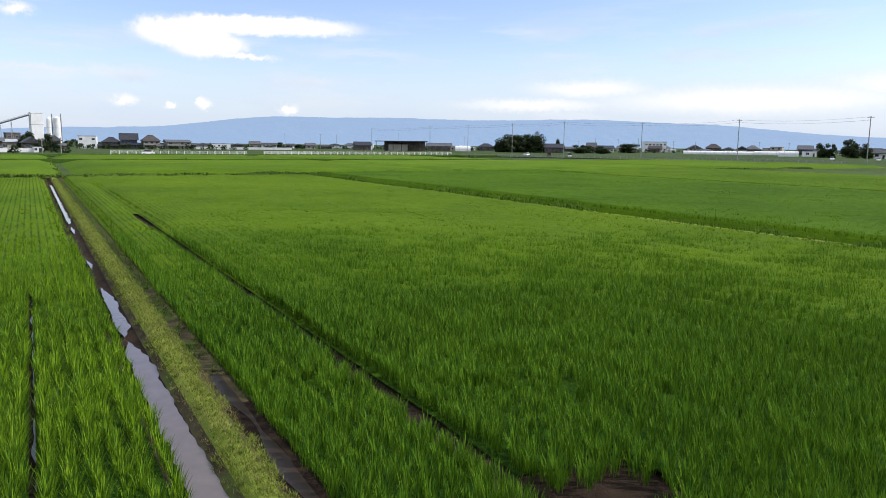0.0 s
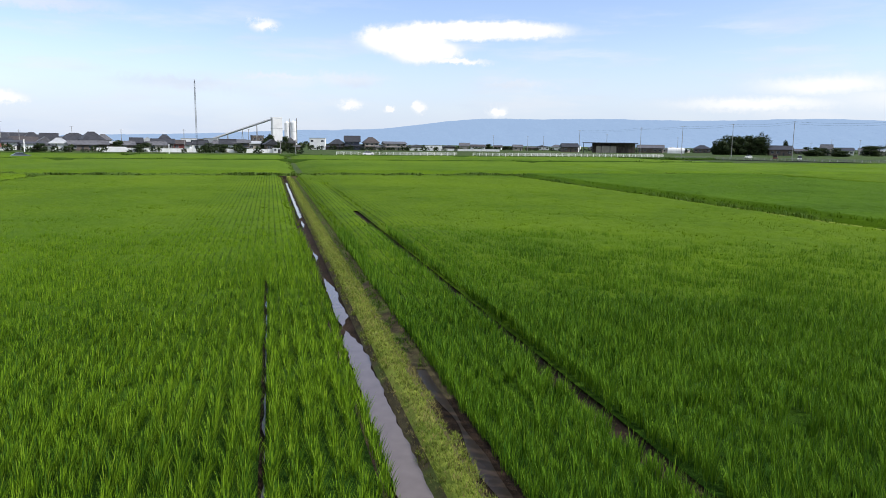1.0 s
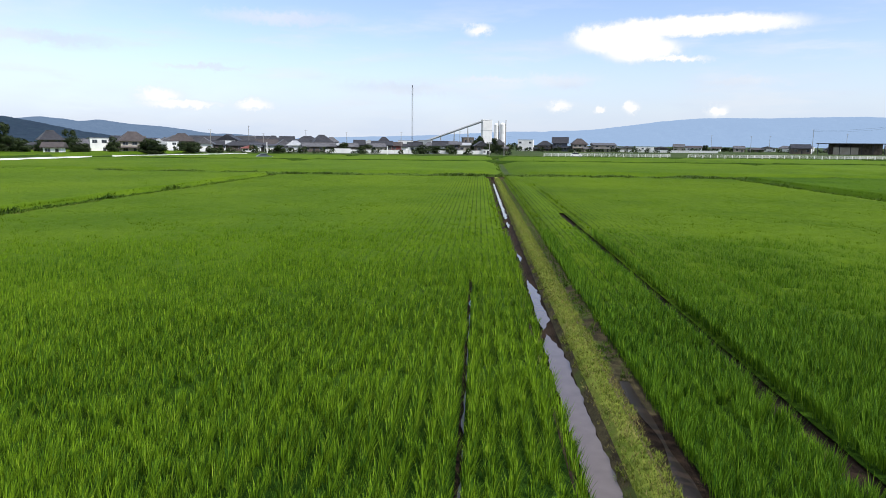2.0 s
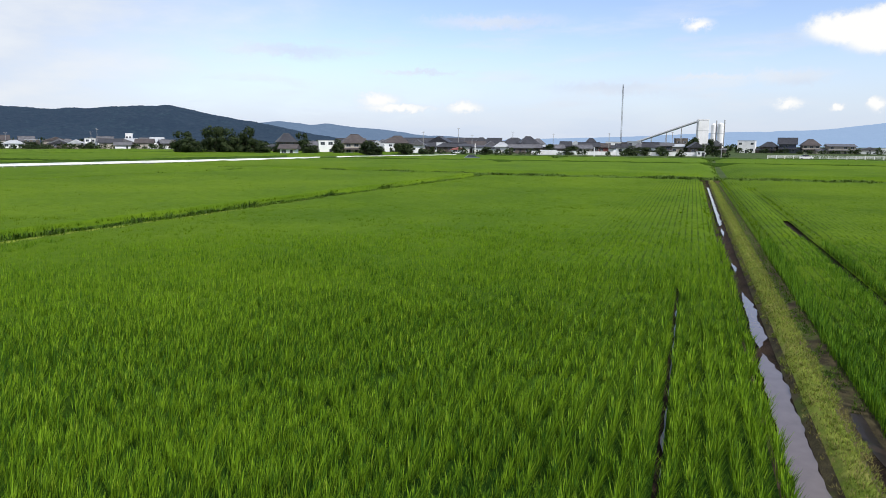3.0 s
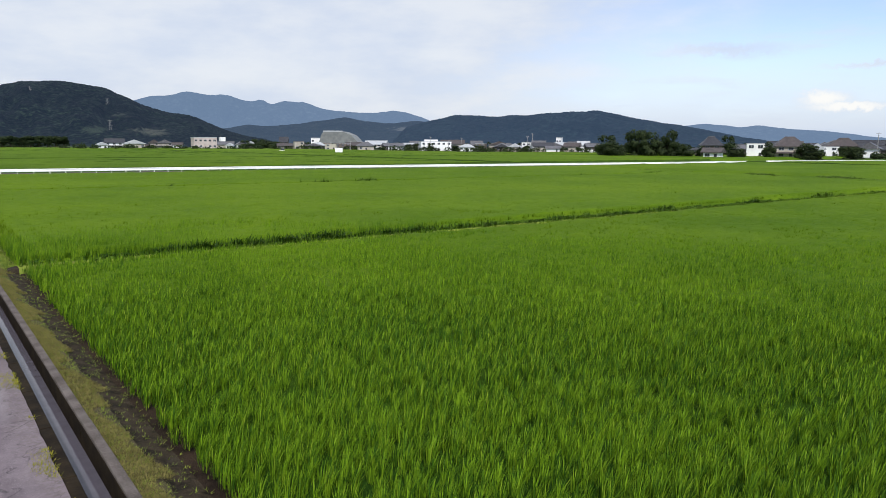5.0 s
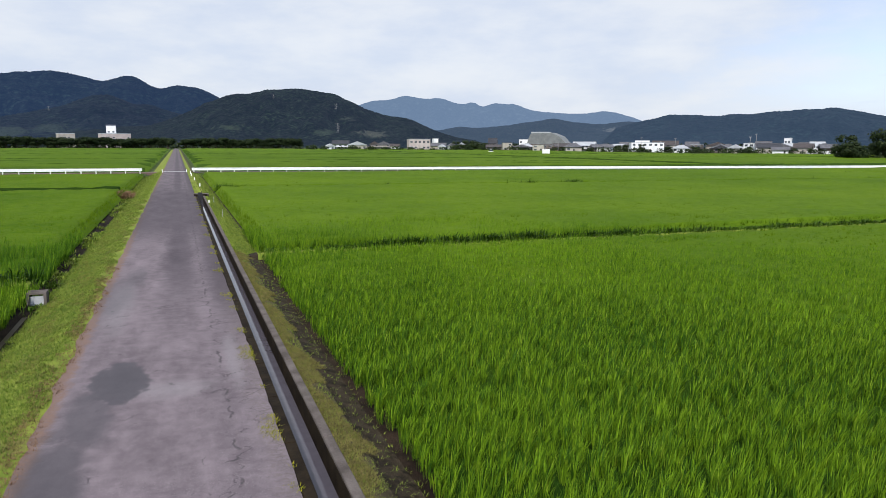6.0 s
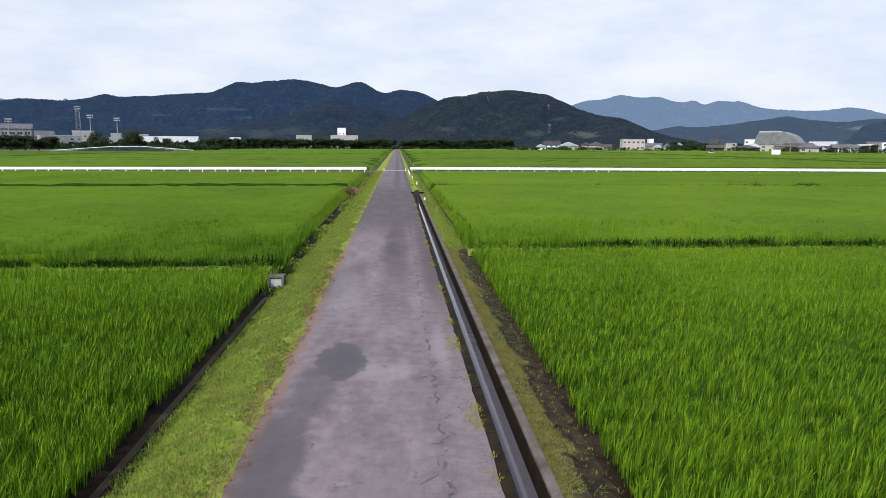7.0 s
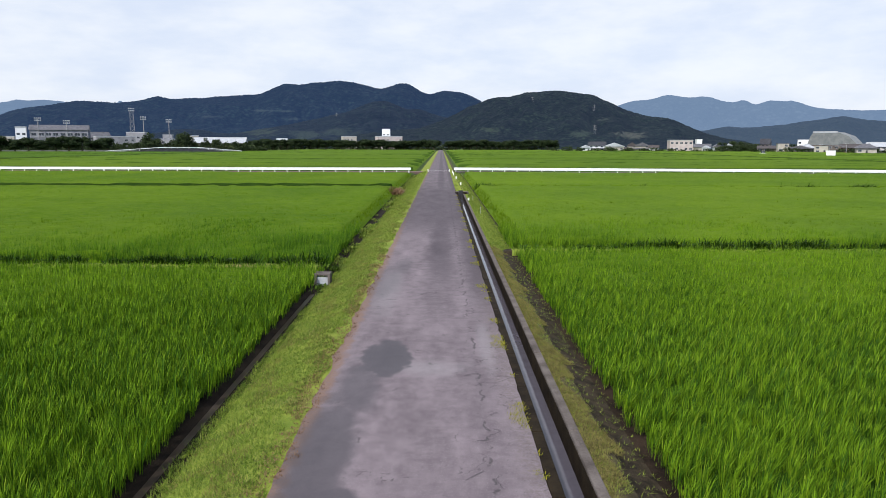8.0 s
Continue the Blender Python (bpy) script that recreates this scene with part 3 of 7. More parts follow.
def strip(name, mat, x0, x1, step, edges, z, label, category, kind="structure"):
    """A sheet along +x whose two sides wander: edges(x) -> (y0, y1)."""
    verts, faces = [], []
    for i, x in enumerate(np.arange(x0, x1, step)):
        a, b = edges(float(x))
        a, b = a + float(lean(x, a)), b + float(lean(x, b))
        verts += [(x, a, z), (x, (a + b) / 2, z), (x, b, z)]
        if i:
            p, q = (i - 1) * 3, i * 3
            faces += [(p, q, q + 1, p + 1), (p + 1, q + 1, q + 2, p + 2)]
    return tagged(new(name, raw_mesh(name, verts, faces, mat, True)), label, category, kind=kind)


def furrow_sides(x):
    dry = 0.42 * max(0.0, 1 - abs(x - 26.5) / 3.2, 1 - abs(x - 35.5) / 6.5, 0.75 - abs(x - 17.6) / 1.5, 0.6 - abs(x - 44) / 3.0)
    bank = -1.74 + 0.10 * noise.noise((x * 0.7, 0, 0)) + 0.09 * noise.noise((x * 2.3, 4, 0)) + dry
    bank += 0.15 * min(1.0, max(0.0, (x - 11) / 20))
    return bank, max(bank + 0.002, -1.28 - 0.11 * min(1.0, max(0.0, (x - 13) / 8)) + 0.05 * noise.noise((x * 0.9, 9, 0)) + 0.05 * noise.noise((x * 2.7, 9, 0)) - dry * 0.4)


strip("furrow_water", MUD_WATER, 3.0, 86, 0.15, furrow_sides, -0.37,
      "shallow muddy water shining in a furrow", "water")
strip("paddy_water", MUD_WATER, 3.2, 24, 0.2, lambda x: (0.47, 0.472 + max(0.0, 0.03 + 0.12 * noise.noise((x * 1.1, 3, 0)))), -0.318, "broken film of water in a planting gap", "water")


strip("seep_water", SEEP, 7.0, 14, 0.2, lambda x: (-2.80 + 0.10 * noise.noise((x * 0.8, 21, 0)), max(-2.79, -2.62 + 0.22 * noise.noise((x * 0.5, 27, 0)))), -0.352,
      "thin film of water lying on brown mud", "water")


tagged(new("bank_ditch_water", mesh_of("bank_ditch_water", boxes((-4.24, -3.95, 4, 22.5, -0.68, -0.613)), SEEP)), "dark still water at the foot of the bank", "water", kind="structure")


# ---- plants in rows ----
def blades(roots, count, length, width, lean, bend, seed, two=True, spread=0.035, stems=False):
    """Grass blades round each root (n, 3): arrays of vertices and triangles. Each blade is two bent pieces, or one."""
    g = np.random.default_rng(seed)
    n = len(roots) * count
    base = np.repeat(np.asarray(roots), count, axis=0)
    turn = g.uniform(0, math.tau, n)
    way = np.stack([np.cos(turn), np.sin(turn), np.zeros(n)], 1)
    side = np.stack([-np.sin(turn), np.cos(turn), np.zeros(n)], 1)
    size = length * (g.uniform(0.58, 1.14, n) if stems else g.uniform(0.72, 1.12, n))[:, None]
    rise = np.zeros(n)
    if stems:
        rise = g.uniform(0.0, 0.34, n)
        size = size * (1.0 - 0.8 * rise)[:, None]
    lean = np.repeat(lean, count) if isinstance(lean, np.ndarray) else lean
    tilt = (lean * g.uniform(0.1, 1.0, n) ** 1.2)[:, None]
    curl = (bend * g.uniform(0.3, 1.2, n))[:, None]
    wind = np.array([[0.11, -0.09, 0.0]]) * size * g.uniform(0.3, 1.4, n)[:, None]
    start = base + way * spread * g.uniform(0.1, 1.0, n)[:, None] * (1.0 + rise[:, None])
    start[:, 2] += length * rise
    half = (width * g.uniform(0.7, 1.2, n))[:, None] / 2 * side
    up = np.array([[0, 0, 1.0]])
    tip = start + size * (up * np.cos(tilt + curl) + way * np.sin(tilt + curl)) + wind
    if not two:
        verts = np.stack([start - half, start + half, tip], 1).reshape(-1, 3)
        return verts, np.arange(3 * n).reshape(-1, 3)
    mid = start + size * 0.58 * (up * np.cos(tilt) + way * np.sin(tilt)) + wind * 0.3
    verts = np.stack([start - half * 0.6, start + half * 0.6, mid + half, mid - half, tip], 1).reshape(-1, 3)
    k = np.arange(n)[:, None] * 5
    tris = np.concatenate([k + [[0, 1, 2]], k + [[0, 2, 3]], k + [[3, 2, 4]]], 1).reshape(-1, 3)
    return verts, tris


def pile(chunks):
    vs, fs, off = [], [], 0
    for v, f in chunks:
        vs.append(v)
        fs.append(f + off)
        off += len(v)
    return np.concatenate(vs), np.concatenate(fs)


def rows_of(x0, x1, y0, y1, dx, dy, jitter, seed):
    g = np.random.default_rng(seed)
    xs, ys = np.meshgrid(np.arange(x0, x1, dx), np.arange(y0, y1, dy), indexing="ij")
    p = np.stack([xs.ravel(), ys.ravel()], 1)
    return p + g.normal(0, jitter, p.shape)


def rice_field(x0, x1, y0, y1, foot, tall, mat, sheet, label, seed, keep=None, along="x", sheet_near=5.0, gaps=(), loose=-99.0, bald=None, thin=-999.0):
    """A planted field: hills of blades in rows, thinned to wider clumps with distance, over a layer of inner leaves."""
    field = thing("rice_field", label, "rice field", "rice fields", "stuff")
    rings = ((0, 12.5, 0.18, 0.30, 42, 0.0112, True), (12.5, 21, 0.18, 0.30, 28, 0.0150, True), (21, 36, 0.20, 0.30, 18, 0.025, False),
             (36, 62, 0.34, 0.38, 5, 0.040, False), (62, 112, 0.62, 0.62, 4, 0.060, False))
    chunks, tops = [], []
    for k, (ra, rb, d_along, d_across, count, wide, two) in enumerate(rings):
        dx, dy = (d_along, d_across) if along == "x" else (d_across, d_along)
        rm = rb * 1.15
        bx0, bx1, by0, by1 = max(x0, -rm), min(x1, rm), max(y0, -rm), min(y1, rm)
        if bx0 >= bx1 or by0 >= by1:
            continue
        # rows stay on one lattice counted from the field's corner
        bx0, by0 = x0 + math.floor((bx0 - x0) / dx) * dx, y0 + math.floor((by0 - y0) / dy) * dy
        p = rows_of(bx0, bx1, by0, by1, dx, dy, 0.045 if k < 3 else 0.12, seed + k)
        r = np.hypot(p[:, 0], p[:, 1]) * np.random.default_rng(seed + 50 + k).uniform(0.93, 1.07, len(p))
        r = r + np.array([noise.noise((a * 0.13, b * 0.13, 77)) for a, b in p]) * 0.14 * r
        off = np.zeros(len(p), bool)
        for line, half, end in gaps:
            off |= (np.abs(p[:, 1] - line) < (half * 0.5 if k < 3 else half + 0.12)) & (p[:, 0] < end)
            p[:, 1] += half * 0.8 * np.sign(p[:, 1] - line) * (np.abs(p[:, 1] - line) < 0.24) * (p[:, 0] < end)
        ok = ~off & (r >= ra) & (r < rb) & (p[:, 0] > x0 - 0.05) & (p[:, 1] > y0 - 0.05)
        if keep is not None:
            ok &= keep(p[:, 0], p[:, 1])
        p = p[ok]
        if not len(p):
            continue
        lift = np.array([noise.noise((a * 0.23, b * 0.23, seed)) * 0.5 + noise.noise((a * 0.9, b * 0.9, seed + 3)) * 0.5 for a, b in p])
        row = np.round((p[:, 1] - y0) / 0.30) if along == "x" else np.round((p[:, 0] - x0) / 0.30)
        lift = lift + np.array([noise.noise((r_ * 0.71, seed * 1.7, 2)) for r_ in row]) * 0.45
        base = foot if k < 3 else foot + tall * (0.55 if k == 3 else 0.70)
        roots = np.column_stack([p[:, 0], p[:, 1] + lean(p[:, 0], p[:, 1]), np.full(len(p), base) + lift * 0.05])
        slant = np.where(np.abs(p[:, 1] - loose) < 1.8, 0.36, 0.30)
        # uneven growth: three heights of hill
        for s in range(3):
            for dense in (True, False):
                # a thinner, younger stand along the path
                sel = (np.digitize(lift, (-0.16, 0.14)) == s) & ((np.hypot(p[:, 0] - 4.0, p[:, 1] + 2.0) + 2.0 * lift > thin) == dense)
                if not sel.any():
                    continue
                few = count if dense or k > 1 else int(count * 0.95)
                (chunks if k < 3 else tops).append(blades(roots[sel], few, (tall if k < 3 else tall * (0.36 if k == 3 else 0.26)) * (0.88 + 0.11 * s) * (1.0 if dense else 0.9), wide, slant[sel] * (1.2 if k == 2 else 1.0) if k < 3 else 0.5, 0.16 if k < 3 else 0.3, seed * 31 + k * 3 + s, two, 0.075 if k < 3 else d_along * 0.4, k < 3))
    if chunks:
        v, f = pile(chunks)
        part("rice_plants", raw_mesh("rice_plants", v, f, mat), None, field)["kind"] = "stuff"
    if tops:
        v, f = pile(tops)
        part("rice_tops", raw_mesh("rice_tops", v, f, {CANOPY: RICE_TOP, CANOPY_PALE: PALE_TOP, CANOPY_MID: MID_TOP}.get(sheet, DEEP_TOP)), None, field)["kind"] = "stuff"
    # inner leaves: a rough layer that closes the stand where single hills merge
    step = 0.6 if min(abs(x0), abs(x1)) < 110 and y0 < 110 and y1 < 130 else 3.0
    nx, ny = max(2, int((x1 - x0) / step)), max(2, int((y1 - y0) / step))
    nx, ny = min(nx, 150), min(ny, 150)
    yl = np.linspace(y0 + 0.06, y1 - 0.06, ny)
    for line, half, end in gaps:
        yl = np.sort(np.append(yl[np.abs(yl - line) > half + 0.06], (line - half, line + half)))
    ny = len(yl)
    gx, gy = np.meshgrid(np.linspace(x0 + 0.2, x1 - 0.2, nx), yl, indexing="ij")
    far = np.hypot(gx, gy)
    share = 0.22 + 0.50 * np.clip((far - 11) / 24, 0, 1) + 0.14 * np.clip((far - 38) / 24, 0, 1) + 0.14 * (far > 112)
    g = np.random.default_rng(seed + 99)
    edge = (gx <= x0 + 0.21) | (gx >= x1 - 0.21) | (gy <= y0 + 0.07) | (gy >= y1 - 0.07)
    gz = foot + tall * share + g.normal(0, 0.035, gx.shape)
    for line, half, end in gaps:
        gz = np.where((np.abs(gy - line) < half + 0.01) & (gx < end), foot + (gz - foot) * 0.25, gz)
    gz = np.where(edge, foot, gz)
    idx = np.arange(nx * ny).reshape(nx, ny)
    quads = np.stack([idx[:-1, :-1], idx[1:, :-1], idx[1:, 1:], idx[:-1, 1:]], -1).reshape(-1, 4)
    cx, cy = gx.ravel()[quads].mean(1), gy.ravel()[quads].mean(1)
    ok = np.hypot(cx, cy) > sheet_near
    if keep is not None and not gaps:
        ok &= keep(cx, cy)
    for line, half, end in gaps:
        ok &= (np.abs(cy - line) > half - 0.02) | (cx > (end if end < 40 else end * 0.6))
    if bald is not None:
        ok &= np.hypot(cx - bald[0], cy - bald[1]) > bald[2]
    quads = quads[ok]
    if len(quads):
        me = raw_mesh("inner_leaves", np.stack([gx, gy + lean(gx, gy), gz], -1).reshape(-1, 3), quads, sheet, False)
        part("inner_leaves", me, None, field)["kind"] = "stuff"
    return field


PADDY = -0.30
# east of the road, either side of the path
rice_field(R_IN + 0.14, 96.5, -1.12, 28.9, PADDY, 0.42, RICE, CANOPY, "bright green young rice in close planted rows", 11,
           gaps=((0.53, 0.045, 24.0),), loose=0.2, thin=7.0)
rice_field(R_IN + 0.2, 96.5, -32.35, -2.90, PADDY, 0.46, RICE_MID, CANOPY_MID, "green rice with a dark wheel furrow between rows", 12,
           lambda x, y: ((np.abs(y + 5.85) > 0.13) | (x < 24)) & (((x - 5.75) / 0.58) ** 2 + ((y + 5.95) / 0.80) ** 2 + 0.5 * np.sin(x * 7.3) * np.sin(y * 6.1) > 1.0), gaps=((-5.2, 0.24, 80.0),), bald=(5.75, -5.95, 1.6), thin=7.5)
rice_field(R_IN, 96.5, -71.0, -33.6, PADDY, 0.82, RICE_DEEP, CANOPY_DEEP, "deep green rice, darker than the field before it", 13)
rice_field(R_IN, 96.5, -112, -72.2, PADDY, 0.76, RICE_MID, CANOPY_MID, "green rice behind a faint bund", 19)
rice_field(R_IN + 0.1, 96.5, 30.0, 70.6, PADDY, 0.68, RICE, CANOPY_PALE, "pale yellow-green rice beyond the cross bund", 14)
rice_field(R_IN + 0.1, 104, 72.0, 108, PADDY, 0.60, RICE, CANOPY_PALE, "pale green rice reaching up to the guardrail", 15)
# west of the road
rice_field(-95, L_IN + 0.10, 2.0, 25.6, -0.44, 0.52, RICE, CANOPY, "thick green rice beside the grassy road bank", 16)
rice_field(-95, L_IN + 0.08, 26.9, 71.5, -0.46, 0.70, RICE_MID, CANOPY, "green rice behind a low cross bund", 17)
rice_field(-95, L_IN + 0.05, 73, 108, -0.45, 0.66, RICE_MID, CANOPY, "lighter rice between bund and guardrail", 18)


def far_field(x0, x1, y0, y1, mat, label, seed, tall=0.75):
    """A distant field: one rough raised sheet with sides."""
    nx, ny = max(3, min(60, int((x1 - x0) / 3))), max(3, min(60, int((y1 - y0) / 3)))
    gx, gy = np.meshgrid(np.linspace(x0, x1, nx), np.linspace(y0, y1, ny), indexing="ij")
    g = np.random.default_rng(seed)
    edge = (gx <= x0 + 1e-6) | (gx >= x1 - 1e-6) | (gy <= y0 + 1e-6) | (gy >= y1 - 1e-6)
    gz = np.where(edge, -0.36, -0.33 + tall + g.normal(0, 0.04, gx.shape))
    inx = np.clip(gx, x0 + 0.0, x1)
    idx = np.arange(nx * ny).reshape(nx, ny)
    quads = np.stack([idx[:-1, :-1], idx[1:, :-1], idx[1:, 1:], idx[:-1, 1:]], -1).reshape(-1, 4)
    me = raw_mesh("rice_field", np.stack([inx, gy, gz], -1).reshape(-1, 3), quads, mat)
    tagged(new("rice_field", me), label, "rice field", "rice fields", "stuff")


far_mats = (CANOPY, CANOPY_PALE, CANOPY, CANOPY_PALE, CANOPY_MID)
far_labels = ("distant green rice field behind weedy bunds", "distant pale rice field behind weedy bunds")
k = 0
# beyond the weedy bund, up to the far road
for x0, x1 in ((101.8, 170), (171.5, 238)):
    for y0, y1 in ((-190, -120), (-119.6, -60), (-59.6, -3.3), (-2.5, 44.6), (45, 98)):
        if x1 > 200 and y0 < -150:
            continue
        far_field(x0, x1, y0, y1, far_mats[k % 4], far_labels[k % 2], 40 + k)
        k += 1
# beyond the guardrail, both sides of the road, up to the avenue and the town
for y0, y1 in ((122, 200), (202, 290), (293, 380), (383, 470), (474, 585)):
    for x0, x1 in ((-420, -250), (-247, -120), (-117, -4.5), (3.2, 110), (113, 240), (243, 300)):
        if x0 > 200 and y0 > 250 or (x0 < -240 and y1 > 400):
            continue
        far_field(x0, x1, y0, y1, far_mats[(k * 3 + int(y0 / 40)) % 5] if x0 > 0 else (CANOPY_MID, CANOPY_DEEP, CANOPY_MID)[k % 3], far_labels[k % 2], 40 + k)
        k += 1
for x0, x1 in ((-420, -250), (-248, -98)):
    for y0, y1 in ((2, 58), (60, 112)):
        far_field(x0, x1, y0, y1, far_mats[k % 4], far_labels[k % 2], 40 + k)
        k += 1


def turf(name, mat, x0, x1, y0, y1, per, tall, wide, label, seed, keep=None, zoff=0.0, count=4, two=False, near=60.0):
    """Short grass over a strip of ground, thinner and coarser far along it."""
    g = np.random.default_rng(seed)
    n = int((x1 - x0) * (y1 - y0) * per)
    p = np.column_stack([g.uniform(x0, x1, n), g.uniform(y0, y1, n)])
    far = np.hypot(p[:, 0], p[:, 1])
    ok = g.uniform(0, 1, n) < np.clip(18.0 / np.maximum(far, 1), 0.08, 1)
    if keep is not None:
        ok &= keep(p[:, 0], p[:, 1])
    p, far = p[ok], far[ok]
    patch = np.array([noise.noise((a * 1.1, b * 1.1, seed)) for a, b in p]) if len(p) < 60000 else g.normal(0, 0.3, len(p))
    chunks = []
    for k, (a, b, f) in enumerate(((0, 20, 1.0), (20, 45, 1.5), (45, 4000, 2.4))):
        sel = (far >= a) & (far < b) & (patch > -0.8)
        if sel.any():
            q = p[sel]
            z = np.array([level(u, v) for u, v in q]) + zoff
            q[:, 1] += lean(q[:, 0], q[:, 1])
            chunks.append(blades(np.column_stack([q, z]), count, tall * (1 - 0.12 * k), wide * f, 0.9, 0.5, seed + k, two, 0.04))
    v, f = pile(chunks)
    return tagged(new(name, raw_mesh(name, v, f, mat)), label, "grass", kind="stuff")


turf("grass_bank", GRASS, -4.02, -2.14, 4, 118, 640, 0.065, 0.011, "mown yellow-green grass on the road bank", 61,
     lambda x, y: x + 0.12 * np.sin(y * 1.3) + 0.09 * np.sin(y * 3.7 + 1) + 0.06 * np.sin(y * 9.1) < -2.28)
turf("grass_bank_tufts", GRASS, -3.85, -2.45, 4, 60, 36, 0.13, 0.010, "longer tufts on the grassy road bank", 62)
turf("bank_straw", STRAW, -3.75, -2.2, 4, 60, 420, 0.06, 0.010, "dry clippings on the grassy road bank", 59,
     lambda x, y: np.sin(y * 1.9 + x * 3.1) + np.sin(y * 4.7 - x * 2.3 + 1.0) + np.sin(y * 0.8 + x * 7.0 + 2.0) > 0.35)
turf("ditch_overhang", GRASS, -4.05, -3.78, 4, 40, 110, 0.16, 0.010, "ragged grass hanging over the bank foot", 60)
turf("grass_strip", PATH_GRASS, 2.0, 2.46, 3, 29, 260, 0.05, 0.010, "thin grass along the ditch lip", 63)
turf("ditch_bank_grass", GRASS, 2.08, 3.15, 29.2, 112, 420, 0.09, 0.014, "green mown grass between the ditch and the field", 57)
turf("covered_ditch_grass", PATH_GRASS, 1.38, 2.1, 64, 112, 120, 0.06, 0.012, "thin grass over the covered end of the ditch", 56,
     lambda x, y: np.sin(y * 0.7) + np.sin(y * 1.9 + x * 4) > -0.4)
turf("dry_grass_strip", STRAW, 2.0, 2.70, 3, 30, 2000, 0.05, 0.008, "straw-coloured trodden grass along the ditch", 64,
     lambda x, y: x + 0.16 * np.sin(y * 1.7) + 0.12 * np.sin(y * 4.3 + x * 5) < 2.42)
turf("path_grass", PATH_GRASS, 3.0, 96, -2.52, -1.72, 420, 0.085, 0.013, "trodden grass on the field path", 65,
     lambda x, y: np.abs(y + 2.15) < 0.24 + 0.008 * np.clip(x - 12, 0, 25) + 0.06 * np.sin(x * 0.9) + 0.07 * np.sin(x * 2.7 + 1) + 0.05 * np.sin(x * 6.1))
turf("rut_grass", WEED, 12.5, 96, -3.0, -2.40, 170, 0.09, 0.016, "thin grass in the wheel rut beside the path", 58,
     lambda x, y: np.sin(x * 1.3) + np.sin(x * 3.1 + y * 6) + (x - 14) * 0.15 > 0.2)
turf("path_straw", STRAW, 3.0, 60, -2.5, -1.80, 130, 0.07, 0.014, "dry straw on the field path", 66)
turf("verge_weeds", YELLOW_WEED, 1.05, 1.38, 4, 60, 420, 0.055, 0.011, "yellow-green weeds rooted along the road edge", 67,
     lambda x, y: np.sin(y * 3.1) + np.sin(y * 1.27 + 1.0) + np.sin(y * 7.7 + x * 9) * 0.6 + (x - 1.25) * 4 > 0.75, zoff=0.03)
turf("rusty_verge", ORANGE_WEED, -2.50, -1.93, 4, 27, 330, 0.030, 0.012, "rust-brown dead grass along the asphalt edge", 68,
     lambda x, y: np.abs(x + 2.22 + 0.05 * np.sin(y * 1.1)) < 0.17 + 0.06 * np.sin(y * 2.9) + 0.05 * np.sin(y * 7.3 + x * 11), zoff=0.025)
turf("sparse_stubble", PATH_GRASS, 2.40, 3.10, 3, 30, 50, 0.06, 0.010, "sparse stubble in the wet earth beside the ditch", 69)


def bund_weeds(x0, x1, y0, y1, per, tall, label, seed, mat=WEED, wide=0.05):
    g = np.random.default_rng(seed)
    n = int((x1 - x0) * (y1 - y0) * per)
    p = np.column_stack([g.uniform(x0, x1, n), g.uniform(y0, y1, n)])
    lift = np.array([noise.noise((a * 0.16, b * 0.16, seed)) + 0.5 * noise.noise((a * 0.6, b * 0.6, seed)) for a, b in p])
    chunks = []
    for s, (a, b) in enumerate(((-0.45, 0.0), (0.0, 0.35), (0.35, 9))):
        sel = (lift >= a) & (lift < b)
        if sel.any():
            q = p[sel]
            z = np.array([level(u, v) for u, v in q])
            q[:, 1] += lean(q[:, 0], q[:, 1])
            chunks.append(blades(np.column_stack([q, z]), 7, tall * (0.6, 1.0, 1.5)[s], wide, 0.8, 0.5, seed + s, True, 0.25))
    v, f = pile(chunks)
    return tagged(new("weeds", raw_mesh("weeds", v, f, mat)), label, "weeds", "weedy bunds", "stuff")


bund_weeds(97, 101, -150, 96, 4.5, 0.40, "rank green weeds on a field bund", 71, RANK_WEED, wide=0.10)
bund_weeds(3.2, 97, 28.95, 29.5, 9, 0.28, "low weeds on the bund between fields", 72)
# dark blades added to paint the shaded front of the next field's rice
bund_weeds(3.3, 34, 29.4, 30.05, 30, 0.38, "dark blades standing in for the shaded rice edge", 82, SHADE_WEED, 0.04)
bund_weeds(34, 60, 29.4, 30.05, 22, 0.33, "dark blades standing in for the shaded rice edge", 87, SHADE_WEED, 0.045)
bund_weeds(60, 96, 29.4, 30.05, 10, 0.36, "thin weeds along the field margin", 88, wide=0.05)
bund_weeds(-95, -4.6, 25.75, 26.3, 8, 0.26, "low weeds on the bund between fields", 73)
bund_weeds(-95, -4.6, 26.3, 26.95, 30, 0.44, "dark blades standing in for the shaded rice edge", 83, SHADE_WEED, 0.04)
bund_weeds(-4.45, -3.85, 28, 112, 16, 0.26, "rank grass in the bank foot ditch", 84, GRASS)
bund_weeds(-190, -5, 113.6, 115.2, 2.2, 0.20, "long grass under the guardrail", 85, GRASS, 0.12)
bund_weeds(2.6, 168, 113.6, 115.4, 2.2, 0.20, "long grass under the guardrail", 86, GRASS, 0.12)
bund_weeds(-4.5, -4.0, 22.5, 27.5, 14, 0.3, "low weeds round the water outlet", 74)
# dark blades added to paint the thin shadowed edge of the field behind
bund_weeds(3.2, 97, 70.5, 71.6, 7.0, 0.68, "dark blades as the shaded edge of the field behind", 75, SHADE_WEED, wide=0.07)
bund_weeds(-95, -5.0, 71.2, 72.2, 6.0, 0.55, "dark blades as the shaded edge of the field behind", 76, SHADE_WEED, wide=0.07)
